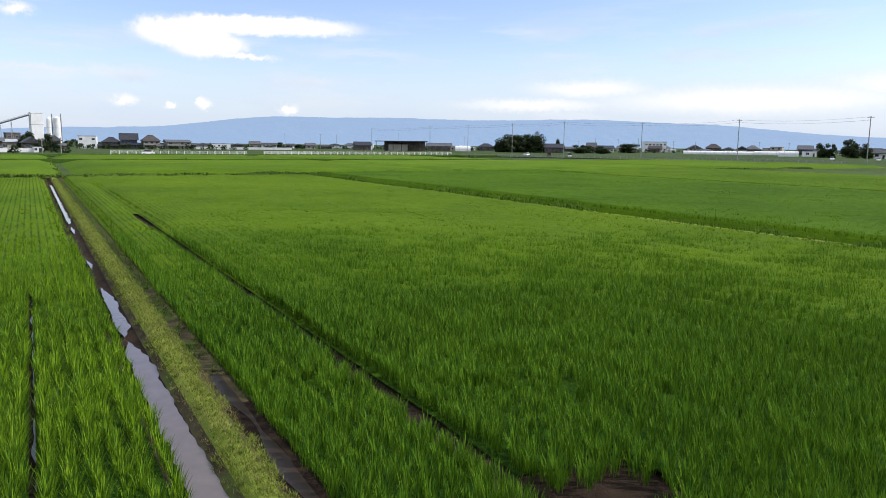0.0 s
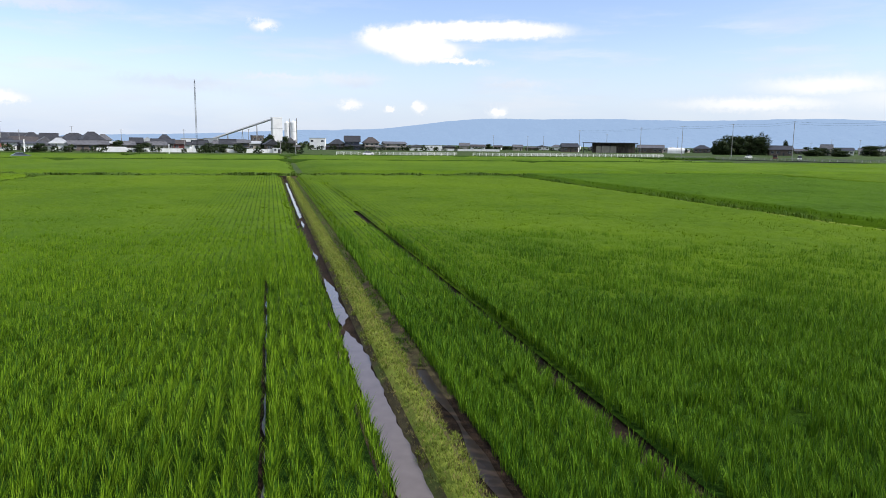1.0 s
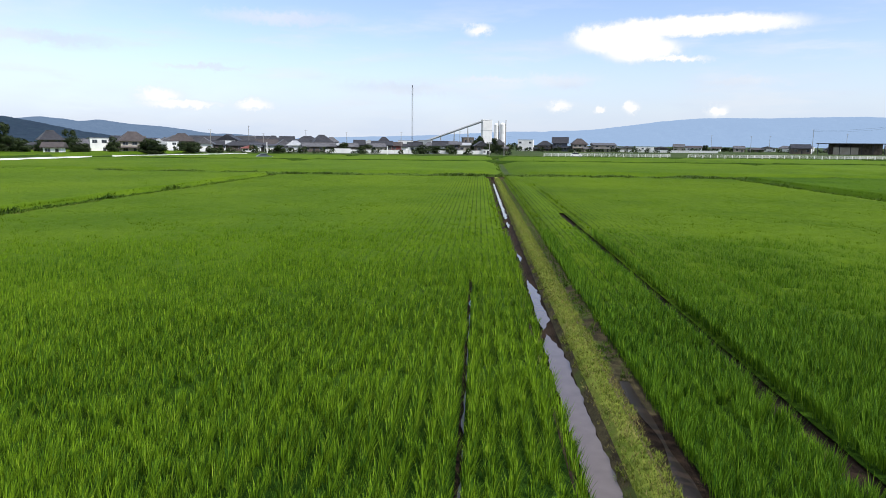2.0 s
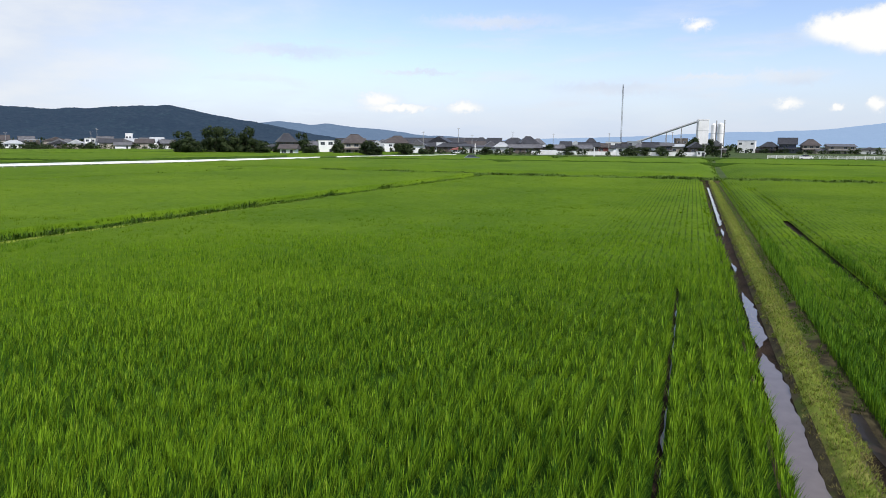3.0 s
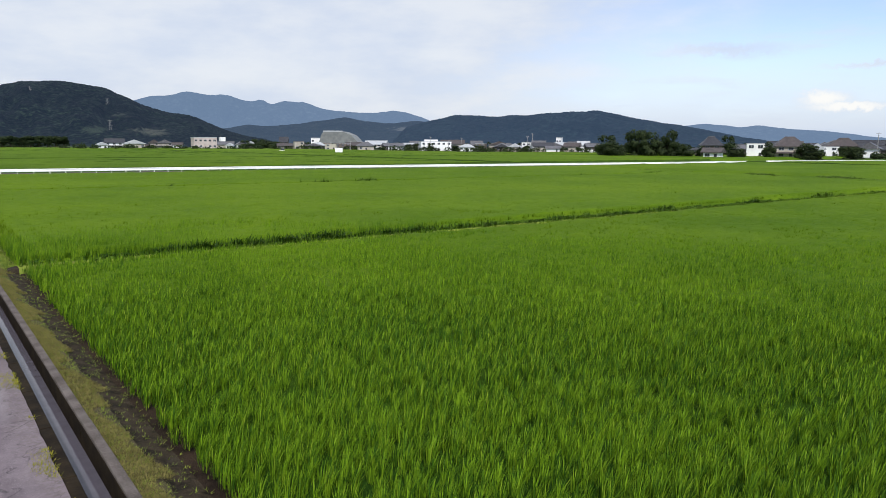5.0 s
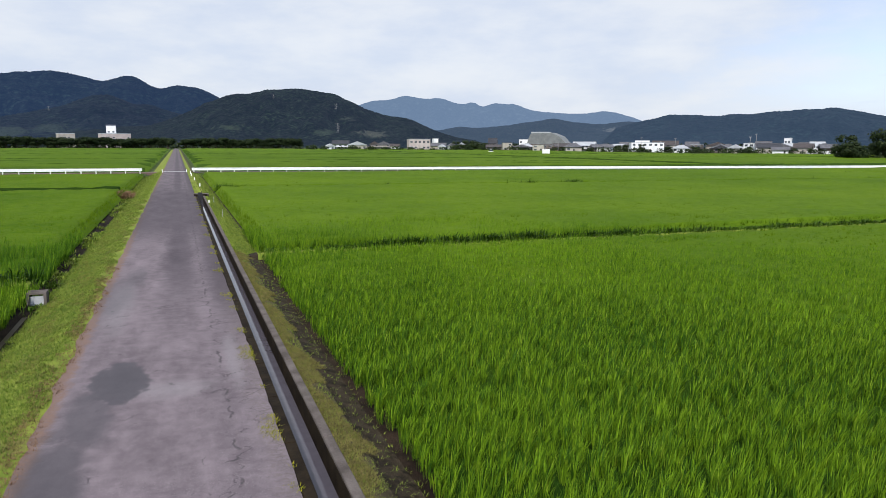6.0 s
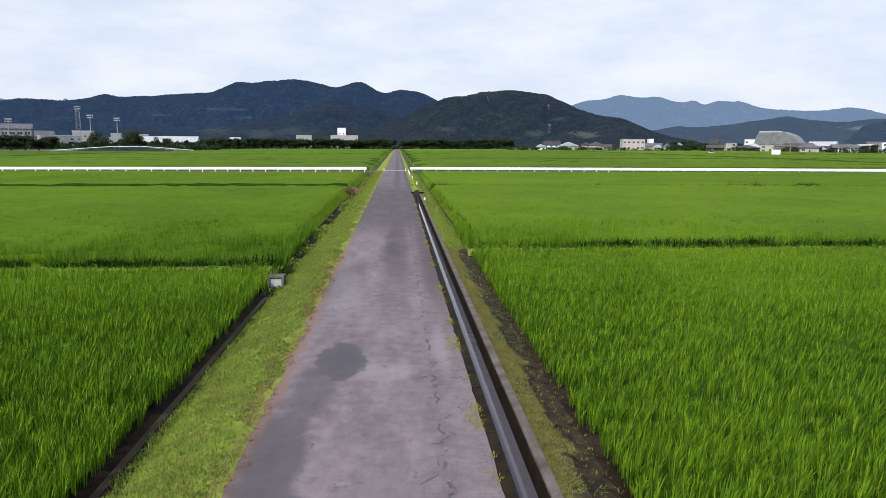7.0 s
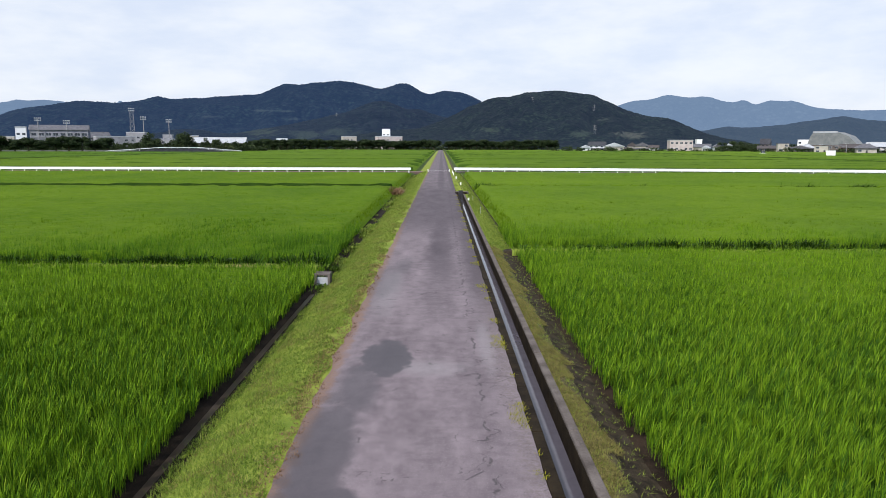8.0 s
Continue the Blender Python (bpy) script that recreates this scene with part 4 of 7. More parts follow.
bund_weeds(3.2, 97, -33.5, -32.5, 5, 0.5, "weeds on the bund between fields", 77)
bund_weeds(3.2, 97, -72.1, -71.0, 3, 0.6, "weeds on the bund between fields", 81, SHADE_WEED, wide=0.08)
bund_weeds(101.8, 238, -3.2, -2.4, 1.0, 0.5, "weeds along a distant field track", 89, RANK_WEED, wide=0.15)
bund_weeds(233, 242, -160, 98, 1.4, 0.85, "dark weeds below the far road", 78, wide=0.2)
bund_weeds(170, 171.5, -120, 98, 2.0, 0.9, "dark weeds on a distant bund", 79, wide=0.15)
bund_weeds(-6.2, -3.9, 66, 71, 30, 0.72, "rust-brown weeds heaped at the field corner", 80, ORANGE_WEED)


def far_bund(x0, x1, y0, y1, high, seed, wide=0.7, mat=None):
    """A distant weedy bund: a low ragged ridge."""
    n = max(4, int(max(x1 - x0, y1 - y0) / 1.2))
    verts, faces = [], []
    for i in range(n + 1):
        s = i / n
        x, y = x0 + (x1 - x0) * s, y0 + (y1 - y0) * s
        h = high * (0.92 + 0.12 * noise.noise((x * 0.21, y * 0.21, seed)) + 0.16 * noise.noise((x * 0.9, y * 0.9, seed)))
        ax, ay = (wide, 0.0) if y1 - y0 > x1 - x0 else (0.0, wide)
        verts += [(x - ax, y - ay, -0.4), (x - ax * 0.5, y - ay * 0.5, h - 0.35), (x + ax * 0.4, y + ay * 0.4, h * 0.9 - 0.35), (x + ax, y + ay, -0.4)]
        if i:
            a, b = (i - 1) * 4, i * 4
            faces += [(a + k, b + k, b + k + 1, a + k + 1) for k in range(3)]
    tagged(new("weedy_bund", raw_mesh("weedy_bund", verts, faces, mat or BUND)), "low dark weedy bund between distant fields", "bund", "distant bunds", "stuff")


RANK = canopy_material("rank_growth", (0.030, 0.066, 0.010), (0.085, 0.140, 0.024), 1.6)
SHADE_BUND = canopy_material("shade_dark_growth", (0.008, 0.022, 0.004), (0.026, 0.056, 0.008), 1.2)
BUND = canopy_material("bund_growth", (0.018, 0.042, 0.007), (0.050, 0.095, 0.014), 1.2)
for k, (x0, x1, y) in enumerate(((-420, -4.8, 121), (3.4, 190, 121.2), (-420, -4.8, 201), (3.4, 300, 201), (-300, -4.8, 291.5), (3.4, 240, 291.5), (-247, -4.8, 381.5), (3.4, 240, 381.5), (-247, -4.8, 472), (3.4, 240, 472),
                                 (20, 110, 158), (3.4, 110, 141), (3.4, 110, 176), (3.4, 240, 228), (3.4, 110, 262), (3.4, 240, 325), (3.4, 240, 425), (-117, -4.8, 150), (-247, -4.8, 178), (-117, -4.8, 262), (-247, -4.8, 345), (-110, -30, 240), (60, 230, 245), (-230, -120, 330), (100, 230, 340))):
    far_bund(x0, x1, y, y, 0.86, k)
for k, (x, y0, y1) in enumerate(((170.7, -120, 98), (240, -160, 98), (111.5, 122, 470), (-118.5, 122, 470))):
    far_bund(x, x, y0, y1, 0.95, 40 + k, 3.0 if x == 240 else 0.7)
far_bund(99, 99, -150, 98, 0.52, 60, 2.2, RANK)
# ridge in a shade colour, painting the shadowed front edge of the field behind
far_bund(-95, -5.0, 71.8, 71.8, 0.735, 61, 0.4, SHADE_BUND)


# ---- guardrails ----
def guardrail(points, label, post_gap=2.0, top=0.80, base=GROUND + 0.25, group="guardrails", high=0.42):
    """White corrugated beam on posts along a polyline in plan."""
    rail = thing("guardrail", label, "guardrail", group)
    prof = ((0.0, top), (-0.05, top - 0.03), (-0.06, top - 0.10), (-0.005, top - 0.17), (-0.005, top - 0.23), (-0.06, top - 0.30), (-0.05, top - high + 0.02), (0.0, top - high))
    bm = bmesh.new()
    rings = []
    for k, p in enumerate(points):
        a, b = Vector(points[max(k - 1, 0)]), Vector(points[min(k + 1, len(points) - 1)])
        d = (b - a).normalized()
        nrm = Vector((d.y, -d.x))
        ring = []
        for off in (0.0, 0.02):
            ring.append([bm.verts.new((p[0] - nrm.x * (o - off), p[1] - nrm.y * (o - off), base + z)) for o, z in prof])
        rings.append(ring)
    for u, w in zip(rings, rings[1:]):
        for s in (0, 1):
            for k in range(len(prof) - 1):
                bm.faces.new((u[s][k], w[s][k], w[s][k + 1], u[s][k + 1]))
        for k in (0, -1):
            bm.faces.new((u[0][k], w[0][k], w[1][k], u[1][k]))
    for end in (rings[0], rings[-1]):
        for k in range(len(prof) - 1):
            bm.faces.new((end[0][k], end[0][k + 1], end[1][k + 1], end[1][k]))
    part("beam", bm, RAIL_WHITE, rail)
    pm = bmesh.new()
    tube_into(pm, (0, 0, -0.25), (0, 0, top - 0.03), 0.07, sides=8)
    post = mesh_of("post", pm, RAIL_WHITE)
    for a, b in zip(points, points[1:]):
        a, b = Vector(a), Vector(b)
        for k in range(int((b - a).length / post_gap)):
            q = a + (b - a).normalized() * (k * post_gap + 0.3)
            part("post", post, None, rail).location = (q.x, q.y + 0.09, base)
    return rail


RAIL_LINE = [(2.1, 116.5), (60, 110.3), (110, 103.6), (145, 99.6), (172, 98.6)]
guardrail(RAIL_LINE, "long white steel guardrail along the crossing road", base=-0.24)
guardrail([(178, 97.0), (203, 90.5), (238, 82)], "white guardrail bending away beside the village road", base=-0.2)
guardrail([(-5.0, 116.5), (-60, 116.5), (-190, 116.5)], "long white steel guardrail along the crossing road", base=-0.24)


def build_cross_road():
    slab = boxes((-300, -2.2, 117.6, 121.6, -0.6, -0.20))
    for (xa, ya), (xb, yb) in zip(RAIL_LINE, RAIL_LINE[1:]):
        lo, hi = ([slab.verts.new((x, y + o, z)) for x, y in ((xa, ya), (xb, yb)) for o in (1.1, 5.1)] for z in (-0.6, -0.20))
        for q in ((hi[0], hi[2], hi[3], hi[1]), (lo[0], lo[2], hi[2], hi[0]), (lo[1], hi[1], hi[3], lo[3])):
            slab.faces.new(q)
    tagged(new("cross_road", mesh_of("cross_road", slab, ASPHALT)), "narrow grey road crossing behind the guardrail", "road", kind="structure")
    tagged(new("road_marking", mesh_of("road_marking", boxes((-2.0, 1.2, 115.4, 115.9, 0.03, 0.04)), RAIL_WHITE)), "worn white stop line across the road", "marking", kind="structure")


build_cross_road()


# ---- hills ----
def hill_range(name, dist, depth, summits, mat, label, a0, a1, rough=0.25, seed=0, floor=0.25):
    """A wooded range: a curved slope rising to a crest shaped by its summits (bearing, height in degrees, half width)."""
    n, m = int((a1 - a0) / (0.07 if dist < 3000 else 0.14)), 26
    verts = []
    for i in range(n + 1):
        az = a0 + (a1 - a0) * i / n
        top = floor
        total = 0.0
        for a, e, w in summits:
            total += (e * math.exp(-abs((az - a) / w) ** 1.7)) ** 5
        top = max(floor, total ** 0.2)
        top += rough * (noise.fractal((az * 0.8, seed, 0), 0.9, 2.1, 5) * 0.45 + noise.noise((az * 3.1, seed, 3)) * 0.16 + noise.noise((az * 7.0, seed, 5)) * 0.20 + noise.noise((az * 15.0, seed, 8)) * 0.14)
        fade = min(1.0, (az - a0) / 1.0, (a1 - az) / 1.0)
        top = max(0.05, top * (0.25 + 0.75 * fade))
        crest = math.tan(radians(top)) * dist + 4.2
        crowns = math.tan(radians(rough * 0.45 * noise.noise((az * 19.0, seed, 6)))) * dist if dist < 3000 else 0.0
        for j in range(m + 1):
            s = j / m
            r = dist - depth * (1 - s)
            spur = noise.fractal((az * 0.35, s * 2.2, seed + 9), 0.8, 2.0, 4)
            h = crest * (s ** 1.25) * (1 + 0.95 * spur * (1 - s) * min(1, s * 4)) if s < 1 else crest
            x, y = out_there(az, r)
            h += crowns * s ** 24
            verts.append((x, y, h - 0.6 + (noise.fractal((x * 0.004, y * 0.004, seed), 0.9, 2.1, 4) * 0.045 * crest * min(1, (1 - s) * 5) * min(1, s * 5) if 0 < j < m else 0)))
        x, y = out_there(az, dist + 60)
        verts.append((x, y, -1))
    k = m + 2
    faces = [(i * k + j, i * k + j + 1, (i + 1) * k + j + 1, (i + 1) * k + j) for i in range(n) for j in range(k - 1)]
    me = raw_mesh(name, verts, faces, mat, True)
    return tagged(new(name, me), label, "hills", kind="structure")


# glow colour and strength: haze painted per range, stronger for farther ones
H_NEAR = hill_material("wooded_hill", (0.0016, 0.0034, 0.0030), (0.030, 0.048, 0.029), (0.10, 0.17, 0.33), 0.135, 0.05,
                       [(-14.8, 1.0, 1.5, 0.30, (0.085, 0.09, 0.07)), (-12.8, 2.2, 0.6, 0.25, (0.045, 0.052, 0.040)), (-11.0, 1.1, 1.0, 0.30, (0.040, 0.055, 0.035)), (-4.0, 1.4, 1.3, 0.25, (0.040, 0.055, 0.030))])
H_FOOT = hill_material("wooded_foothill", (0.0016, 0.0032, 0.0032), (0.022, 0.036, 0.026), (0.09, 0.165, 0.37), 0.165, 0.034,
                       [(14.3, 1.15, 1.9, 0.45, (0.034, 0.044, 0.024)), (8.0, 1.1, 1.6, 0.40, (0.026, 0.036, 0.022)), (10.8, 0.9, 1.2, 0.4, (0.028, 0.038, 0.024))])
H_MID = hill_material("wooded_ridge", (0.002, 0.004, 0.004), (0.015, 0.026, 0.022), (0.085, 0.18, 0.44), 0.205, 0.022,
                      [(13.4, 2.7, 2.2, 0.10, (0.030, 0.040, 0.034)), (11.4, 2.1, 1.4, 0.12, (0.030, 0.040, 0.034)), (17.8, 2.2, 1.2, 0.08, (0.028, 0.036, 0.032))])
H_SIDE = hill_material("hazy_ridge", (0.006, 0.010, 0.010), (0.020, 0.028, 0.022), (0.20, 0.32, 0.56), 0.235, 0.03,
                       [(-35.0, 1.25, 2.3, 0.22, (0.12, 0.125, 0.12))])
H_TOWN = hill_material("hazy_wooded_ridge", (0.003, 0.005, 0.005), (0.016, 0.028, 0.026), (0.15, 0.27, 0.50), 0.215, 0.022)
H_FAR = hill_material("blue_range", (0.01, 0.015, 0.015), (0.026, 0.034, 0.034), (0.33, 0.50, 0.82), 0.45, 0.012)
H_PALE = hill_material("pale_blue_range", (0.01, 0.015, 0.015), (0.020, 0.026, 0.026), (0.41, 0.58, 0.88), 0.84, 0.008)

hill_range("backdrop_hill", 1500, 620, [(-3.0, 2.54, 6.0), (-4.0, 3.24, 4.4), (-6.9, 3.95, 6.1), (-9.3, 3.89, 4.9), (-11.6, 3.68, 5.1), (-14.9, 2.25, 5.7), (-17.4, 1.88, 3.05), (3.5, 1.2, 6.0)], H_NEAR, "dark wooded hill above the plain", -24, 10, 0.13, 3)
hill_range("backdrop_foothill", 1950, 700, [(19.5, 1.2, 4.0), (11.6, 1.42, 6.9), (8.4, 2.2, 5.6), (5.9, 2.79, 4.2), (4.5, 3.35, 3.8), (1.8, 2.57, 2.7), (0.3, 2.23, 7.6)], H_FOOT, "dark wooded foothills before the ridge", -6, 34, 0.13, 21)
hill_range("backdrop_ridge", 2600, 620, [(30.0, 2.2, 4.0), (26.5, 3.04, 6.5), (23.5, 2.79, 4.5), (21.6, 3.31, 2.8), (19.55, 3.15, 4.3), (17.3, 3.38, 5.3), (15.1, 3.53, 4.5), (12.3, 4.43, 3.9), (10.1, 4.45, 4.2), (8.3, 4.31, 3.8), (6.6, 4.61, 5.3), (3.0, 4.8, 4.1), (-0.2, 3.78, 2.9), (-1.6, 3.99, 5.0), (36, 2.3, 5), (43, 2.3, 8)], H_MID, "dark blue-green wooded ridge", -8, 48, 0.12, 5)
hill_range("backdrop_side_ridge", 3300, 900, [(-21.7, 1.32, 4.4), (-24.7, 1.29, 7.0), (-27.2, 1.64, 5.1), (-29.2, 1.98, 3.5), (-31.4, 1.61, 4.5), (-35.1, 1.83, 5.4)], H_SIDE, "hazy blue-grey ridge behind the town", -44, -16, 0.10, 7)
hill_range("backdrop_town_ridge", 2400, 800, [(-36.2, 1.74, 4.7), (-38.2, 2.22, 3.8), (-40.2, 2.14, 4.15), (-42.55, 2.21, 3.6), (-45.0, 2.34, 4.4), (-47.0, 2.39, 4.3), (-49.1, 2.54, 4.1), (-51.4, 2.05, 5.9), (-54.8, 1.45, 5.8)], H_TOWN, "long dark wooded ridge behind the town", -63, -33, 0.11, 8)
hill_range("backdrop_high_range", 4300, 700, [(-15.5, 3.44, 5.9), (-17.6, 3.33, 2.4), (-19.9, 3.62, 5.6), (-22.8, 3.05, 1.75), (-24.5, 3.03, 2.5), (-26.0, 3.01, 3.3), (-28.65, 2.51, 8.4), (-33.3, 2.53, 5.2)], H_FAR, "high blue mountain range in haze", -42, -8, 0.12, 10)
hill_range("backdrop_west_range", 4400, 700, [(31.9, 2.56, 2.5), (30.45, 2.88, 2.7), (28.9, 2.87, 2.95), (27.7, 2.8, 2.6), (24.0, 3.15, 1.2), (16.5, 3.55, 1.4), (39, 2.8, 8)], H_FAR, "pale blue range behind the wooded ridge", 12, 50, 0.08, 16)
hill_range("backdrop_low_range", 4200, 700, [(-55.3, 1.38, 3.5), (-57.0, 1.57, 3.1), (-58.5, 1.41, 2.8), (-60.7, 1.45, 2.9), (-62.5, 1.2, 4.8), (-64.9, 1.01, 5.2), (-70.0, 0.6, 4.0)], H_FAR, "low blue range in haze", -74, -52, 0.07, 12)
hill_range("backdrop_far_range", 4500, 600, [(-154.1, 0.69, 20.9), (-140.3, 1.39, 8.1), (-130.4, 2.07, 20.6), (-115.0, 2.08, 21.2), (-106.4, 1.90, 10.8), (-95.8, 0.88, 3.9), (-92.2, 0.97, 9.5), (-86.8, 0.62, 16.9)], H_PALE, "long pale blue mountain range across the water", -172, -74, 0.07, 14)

# ---- things on the plain ----
def house(az, dist, wide, high, roof="gable", wall_mat=None, roof_mat=None, turn=None):
    """A village building: walls, roof with eaves, windows with frames and a door, facing the road."""
    wall_mat, roof_mat = wall_mat or WHITE, roof_mat or GREY_TILE
    g = random.Random(int(az * 100) + int(dist))
    turn = g.uniform(-16, 16) if turn is None else turn
    words = {"gable": "gabled", "hip": "hip-roofed", "flat": "flat-roofed", "shed": "mono-pitch"}
    ob = thing("house", f"{words[roof]} building with {wall_mat.name.replace('_', ' ')} walls under {roof_mat.name.replace('_', ' ')}", "house", "houses across the plain", m=stand(az, dist, turn))
    w, d = wide * 0.94, max(5.0, min(wide * 0.75, 11.0))
    rise = {"gable": 0.42, "hip": 0.44, "flat": 0.05, "shed": 0.26}[roof] * high
    rise = min(rise, 4.2)
    eave = high - rise
    hw, hd = w / 2, d / 2
    bm = boxes((-hw, hw, -hd, hd, -0.3, eave))
    part("wall", bm, wall_mat, ob)
    rb = bmesh.new()
    o = 0.85
    if roof == "flat":
        box_into(rb, -hw - 0.12, hw + 0.12, -hd - 0.12, hd + 0.12, eave, high)
    else:
        lo = [rb.verts.new((x, y, eave - 0.12)) for x, y in ((-hw - o, -hd - o), (hw + o, -hd - o), (hw + o, hd + o), (-hw - o, hd + o))]
        up = [rb.verts.new((v.co.x, v.co.y, eave + 0.08)) for v in lo]
        if roof == "gable":
            side = g.random() < 0.3
            tops = ((0, -hd - o, high), (0, hd + o, high)) if side else ((-hw - o, 0, high), (hw + o, 0, high))
        elif roof == "shed":
            side, tops = False, ((-hw - o, hd * 0.4, high), (hw + o, hd * 0.4, high))
        else:
            side, tops = False, ((-hw * 0.35, 0, high), (hw * 0.35, 0, high))
        r0, r1 = (rb.verts.new(t) for t in tops)
        rb.faces.new(lo[::-1])
        for k in range(4):
            rb.faces.new((lo[k], lo[(k + 1) % 4], up[(k + 1) % 4], up[k]))
        if side:
            for f in ((up[0], up[1], r0), (up[1], up[2], r1, r0), (up[2], up[3], r1), (up[3], up[0], r0, r1)):
                rb.faces.new(f)
        else:
            for f in ((up[0], up[1], r1, r0), (up[1], up[2], r1), (up[2], up[3], r0, r1), (up[3], up[0], r0)):
                rb.faces.new(f)
    top = part("roof", rb, roof_mat, ob)
    if roof in ("gable", "hip") and high > 4:
        ridge = bmesh.new()
        tube_into(ridge, tops[0], tops[1], 0.16, sides=6)
        part("ridge_cap", ridge, roof_mat, top)
    storeys = 2 if eave > 4.0 else 1
    if storeys == 2 and roof != "flat":
        # lean-to roof over the ground floor front
        pb = bmesh.new()
        z0, z1, reach = eave * 0.46, eave * 0.56, 1.9
        vs = [pb.verts.new(c) for c in ((-hw - 0.6, -hd - reach, z0), (hw + 0.6, -hd - reach, z0), (hw + 0.3, -hd, z1), (-hw - 0.3, -hd, z1),
                                        (-hw - 0.6, -hd - reach, z0 - 0.18), (hw + 0.6, -hd - reach, z0 - 0.18), (hw + 0.3, -hd, z0 - 0.18), (-hw - 0.3, -hd, z0 - 0.18))]
        for f in ((0, 1, 2, 3), (0, 4, 5, 1), (1, 5, 6, 2), (3, 7, 4, 0), (4, 7, 6, 5)):
            pb.faces.new([vs[i] for i in f])
        part("porch_roof", pb, roof_mat, ob)
        side_w = w * g.uniform(0.35, 0.5)
        sx = g.choice((-1, 1)) * (hw + side_w / 2 - 0.2)
        part("annexe", boxes((sx - side_w / 2, sx + side_w / 2, -hd * 0.7, hd * 0.6, -0.3, eave * 0.42)), wall_mat, ob)
        ab = bmesh.new()
        x0, x1, ya, yb, za, zb = sx - side_w / 2 - 0.5, sx + side_w / 2 + 0.5, -hd * 0.7 - 0.7, hd * 0.6 + 0.5, eave * 0.42, eave * 0.42 + 1.3
        vs = [ab.verts.new(c) for c in ((x0, ya, za), (x1, ya, za), (x1, yb, za), (x0, yb, za), (x0, (ya + yb) / 2, zb), (x1, (ya + yb) / 2, zb))]
        for f in ((0, 1, 5, 4), (1, 2, 5), (2, 3, 4, 5), (3, 0, 4), (3, 2, 1, 0)):
            ab.faces.new([vs[i] for i in f])
        part("annexe_roof", ab, roof_mat, ob)
    n = max(2, min(6, int(w / 3.2)))
    ww, wh = min(1.7, w / n * 0.55), min(1.25, eave / storeys * 0.45)
    pane = mesh_of("pane", boxes((-ww / 2, ww / 2, -0.02, 0.02, 0, wh)), PANE)
    fr = mesh_of("window", boxes((-ww / 2 - 0.08, ww / 2 + 0.08, -0.05, 0.0, -0.08, 0.0), (-ww / 2 - 0.08, ww / 2 + 0.08, -0.05, 0.0, wh, wh + 0.08),
                                 (-ww / 2 - 0.08, -ww / 2, -0.05, 0.0, 0, wh), (ww / 2, ww / 2 + 0.08, -0.05, 0.0, 0, wh), (-0.03, 0.03, -0.05, 0.0, 0, wh)), PALE_METAL)
    for s in range(storeys):
        z = s * eave / storeys + eave / storeys * 0.38
        for k in range(n):
            if g.random() < 0.22:
                continue
            x = -hw + w * (k + 0.5) / n
            if s == 0 and k == n // 2:
                part("door", boxes((x - 0.5, x + 0.5, -hd - 0.05, -hd, -0.2, min(2.0, eave * 0.8))), DARK_TILE if wall_mat is not NAVY else WHITE, ob)
                continue
            win = part("window", fr, None, ob)
            win.location = (x, -hd - 0.002, z)
            part("pane", pane, None, win).location = (0, -0.012, 0)
    return ob


def crown_mesh(seed, lumps, leaves, size, mat, low=0.35, tall=1.0, name="crown"):
    """A crown of leaf clumps in a unit tree: uneven lobes of many small leaf faces with gaps."""
    g = np.random.default_rng(seed)
    centres, radii = [], []
    for k in range(lumps):
        a, z = g.uniform(0, math.tau), g.uniform(low + 0.1, 0.84)
        r = (0.34 - 0.22 * abs(z - 0.55)) * math.sqrt(g.uniform(0.1, 1))
        centres.append((math.cos(a) * r, math.sin(a) * r, z * tall))
        radii.append(g.uniform(0.15, 0.25))
    pts, nrm = [], []
    per = leaves // lumps
    for c, r in zip(centres, radii):
        d = g.normal(0, 1, (per, 3))
        d /= np.linalg.norm(d, axis=1)[:, None]
        rr = r * g.uniform(0.55, 1.12, per)[:, None]
        pts.append(np.array(c) + d * rr * (1, 1, 0.85))
        nrm.append(d)
    p, d = np.concatenate(pts), np.concatenate(nrm)
    t1 = np.cross(d, g.normal(0, 1, d.shape))
    t1 /= np.linalg.norm(t1, axis=1)[:, None]
    t2 = np.cross(d, t1)
    s = size * g.uniform(0.6, 1.3, len(p))[:, None]
    verts = np.stack([p - t1 * s, p + t2 * s * 0.6, p + t1 * s, p - t2 * s * 0.6], 1).reshape(-1, 3)
    faces = np.arange(len(verts)).reshape(-1, 4)
    return raw_mesh(name, verts, faces, mat)


def trunk_mesh(seed, fork=0.38):
    g = random.Random(seed)
    bm = bmesh.new()
    tube_into(bm, (0, 0, -0.03), (0.01, 0, fork), 0.045, 0.028)
    for k in range(5):
        a = k * 1.26 + g.uniform(-0.3, 0.3)
        tube_into(bm, (0.01, 0, fork - 0.06 + 0.03 * k), (math.cos(a) * 0.22, math.sin(a) * 0.22, fork + g.uniform(0.15, 0.35)), 0.018, 0.006, 6)
    return mesh_of("trunk", bm, BARK)


CROWNS = [crown_mesh(200 + k, 18, 2800, 0.042, TREE_LEAF, -0.12) for k in range(4)]
TRUNKS = [trunk_mesh(300 + k, 0.26) for k in range(2)]


def grove_tree(az, dist, wide, high):
    k = int(abs(az * 37)) % 4
    ob = thing("tree", "dense dark green broadleaf tree on the plain" if high > 5 else "rounded dark green shrub beside the houses", "tree" if high > 5 else "shrub", "trees on the plain", m=stand(az, dist, az * 40 % 360))
    ob.scale = (wide * 1.3, wide * 1.3, high * 1.04)
    part("trunk", TRUNKS[k % 2], None, ob)
    part("crown", CROWNS[k], None, ob)


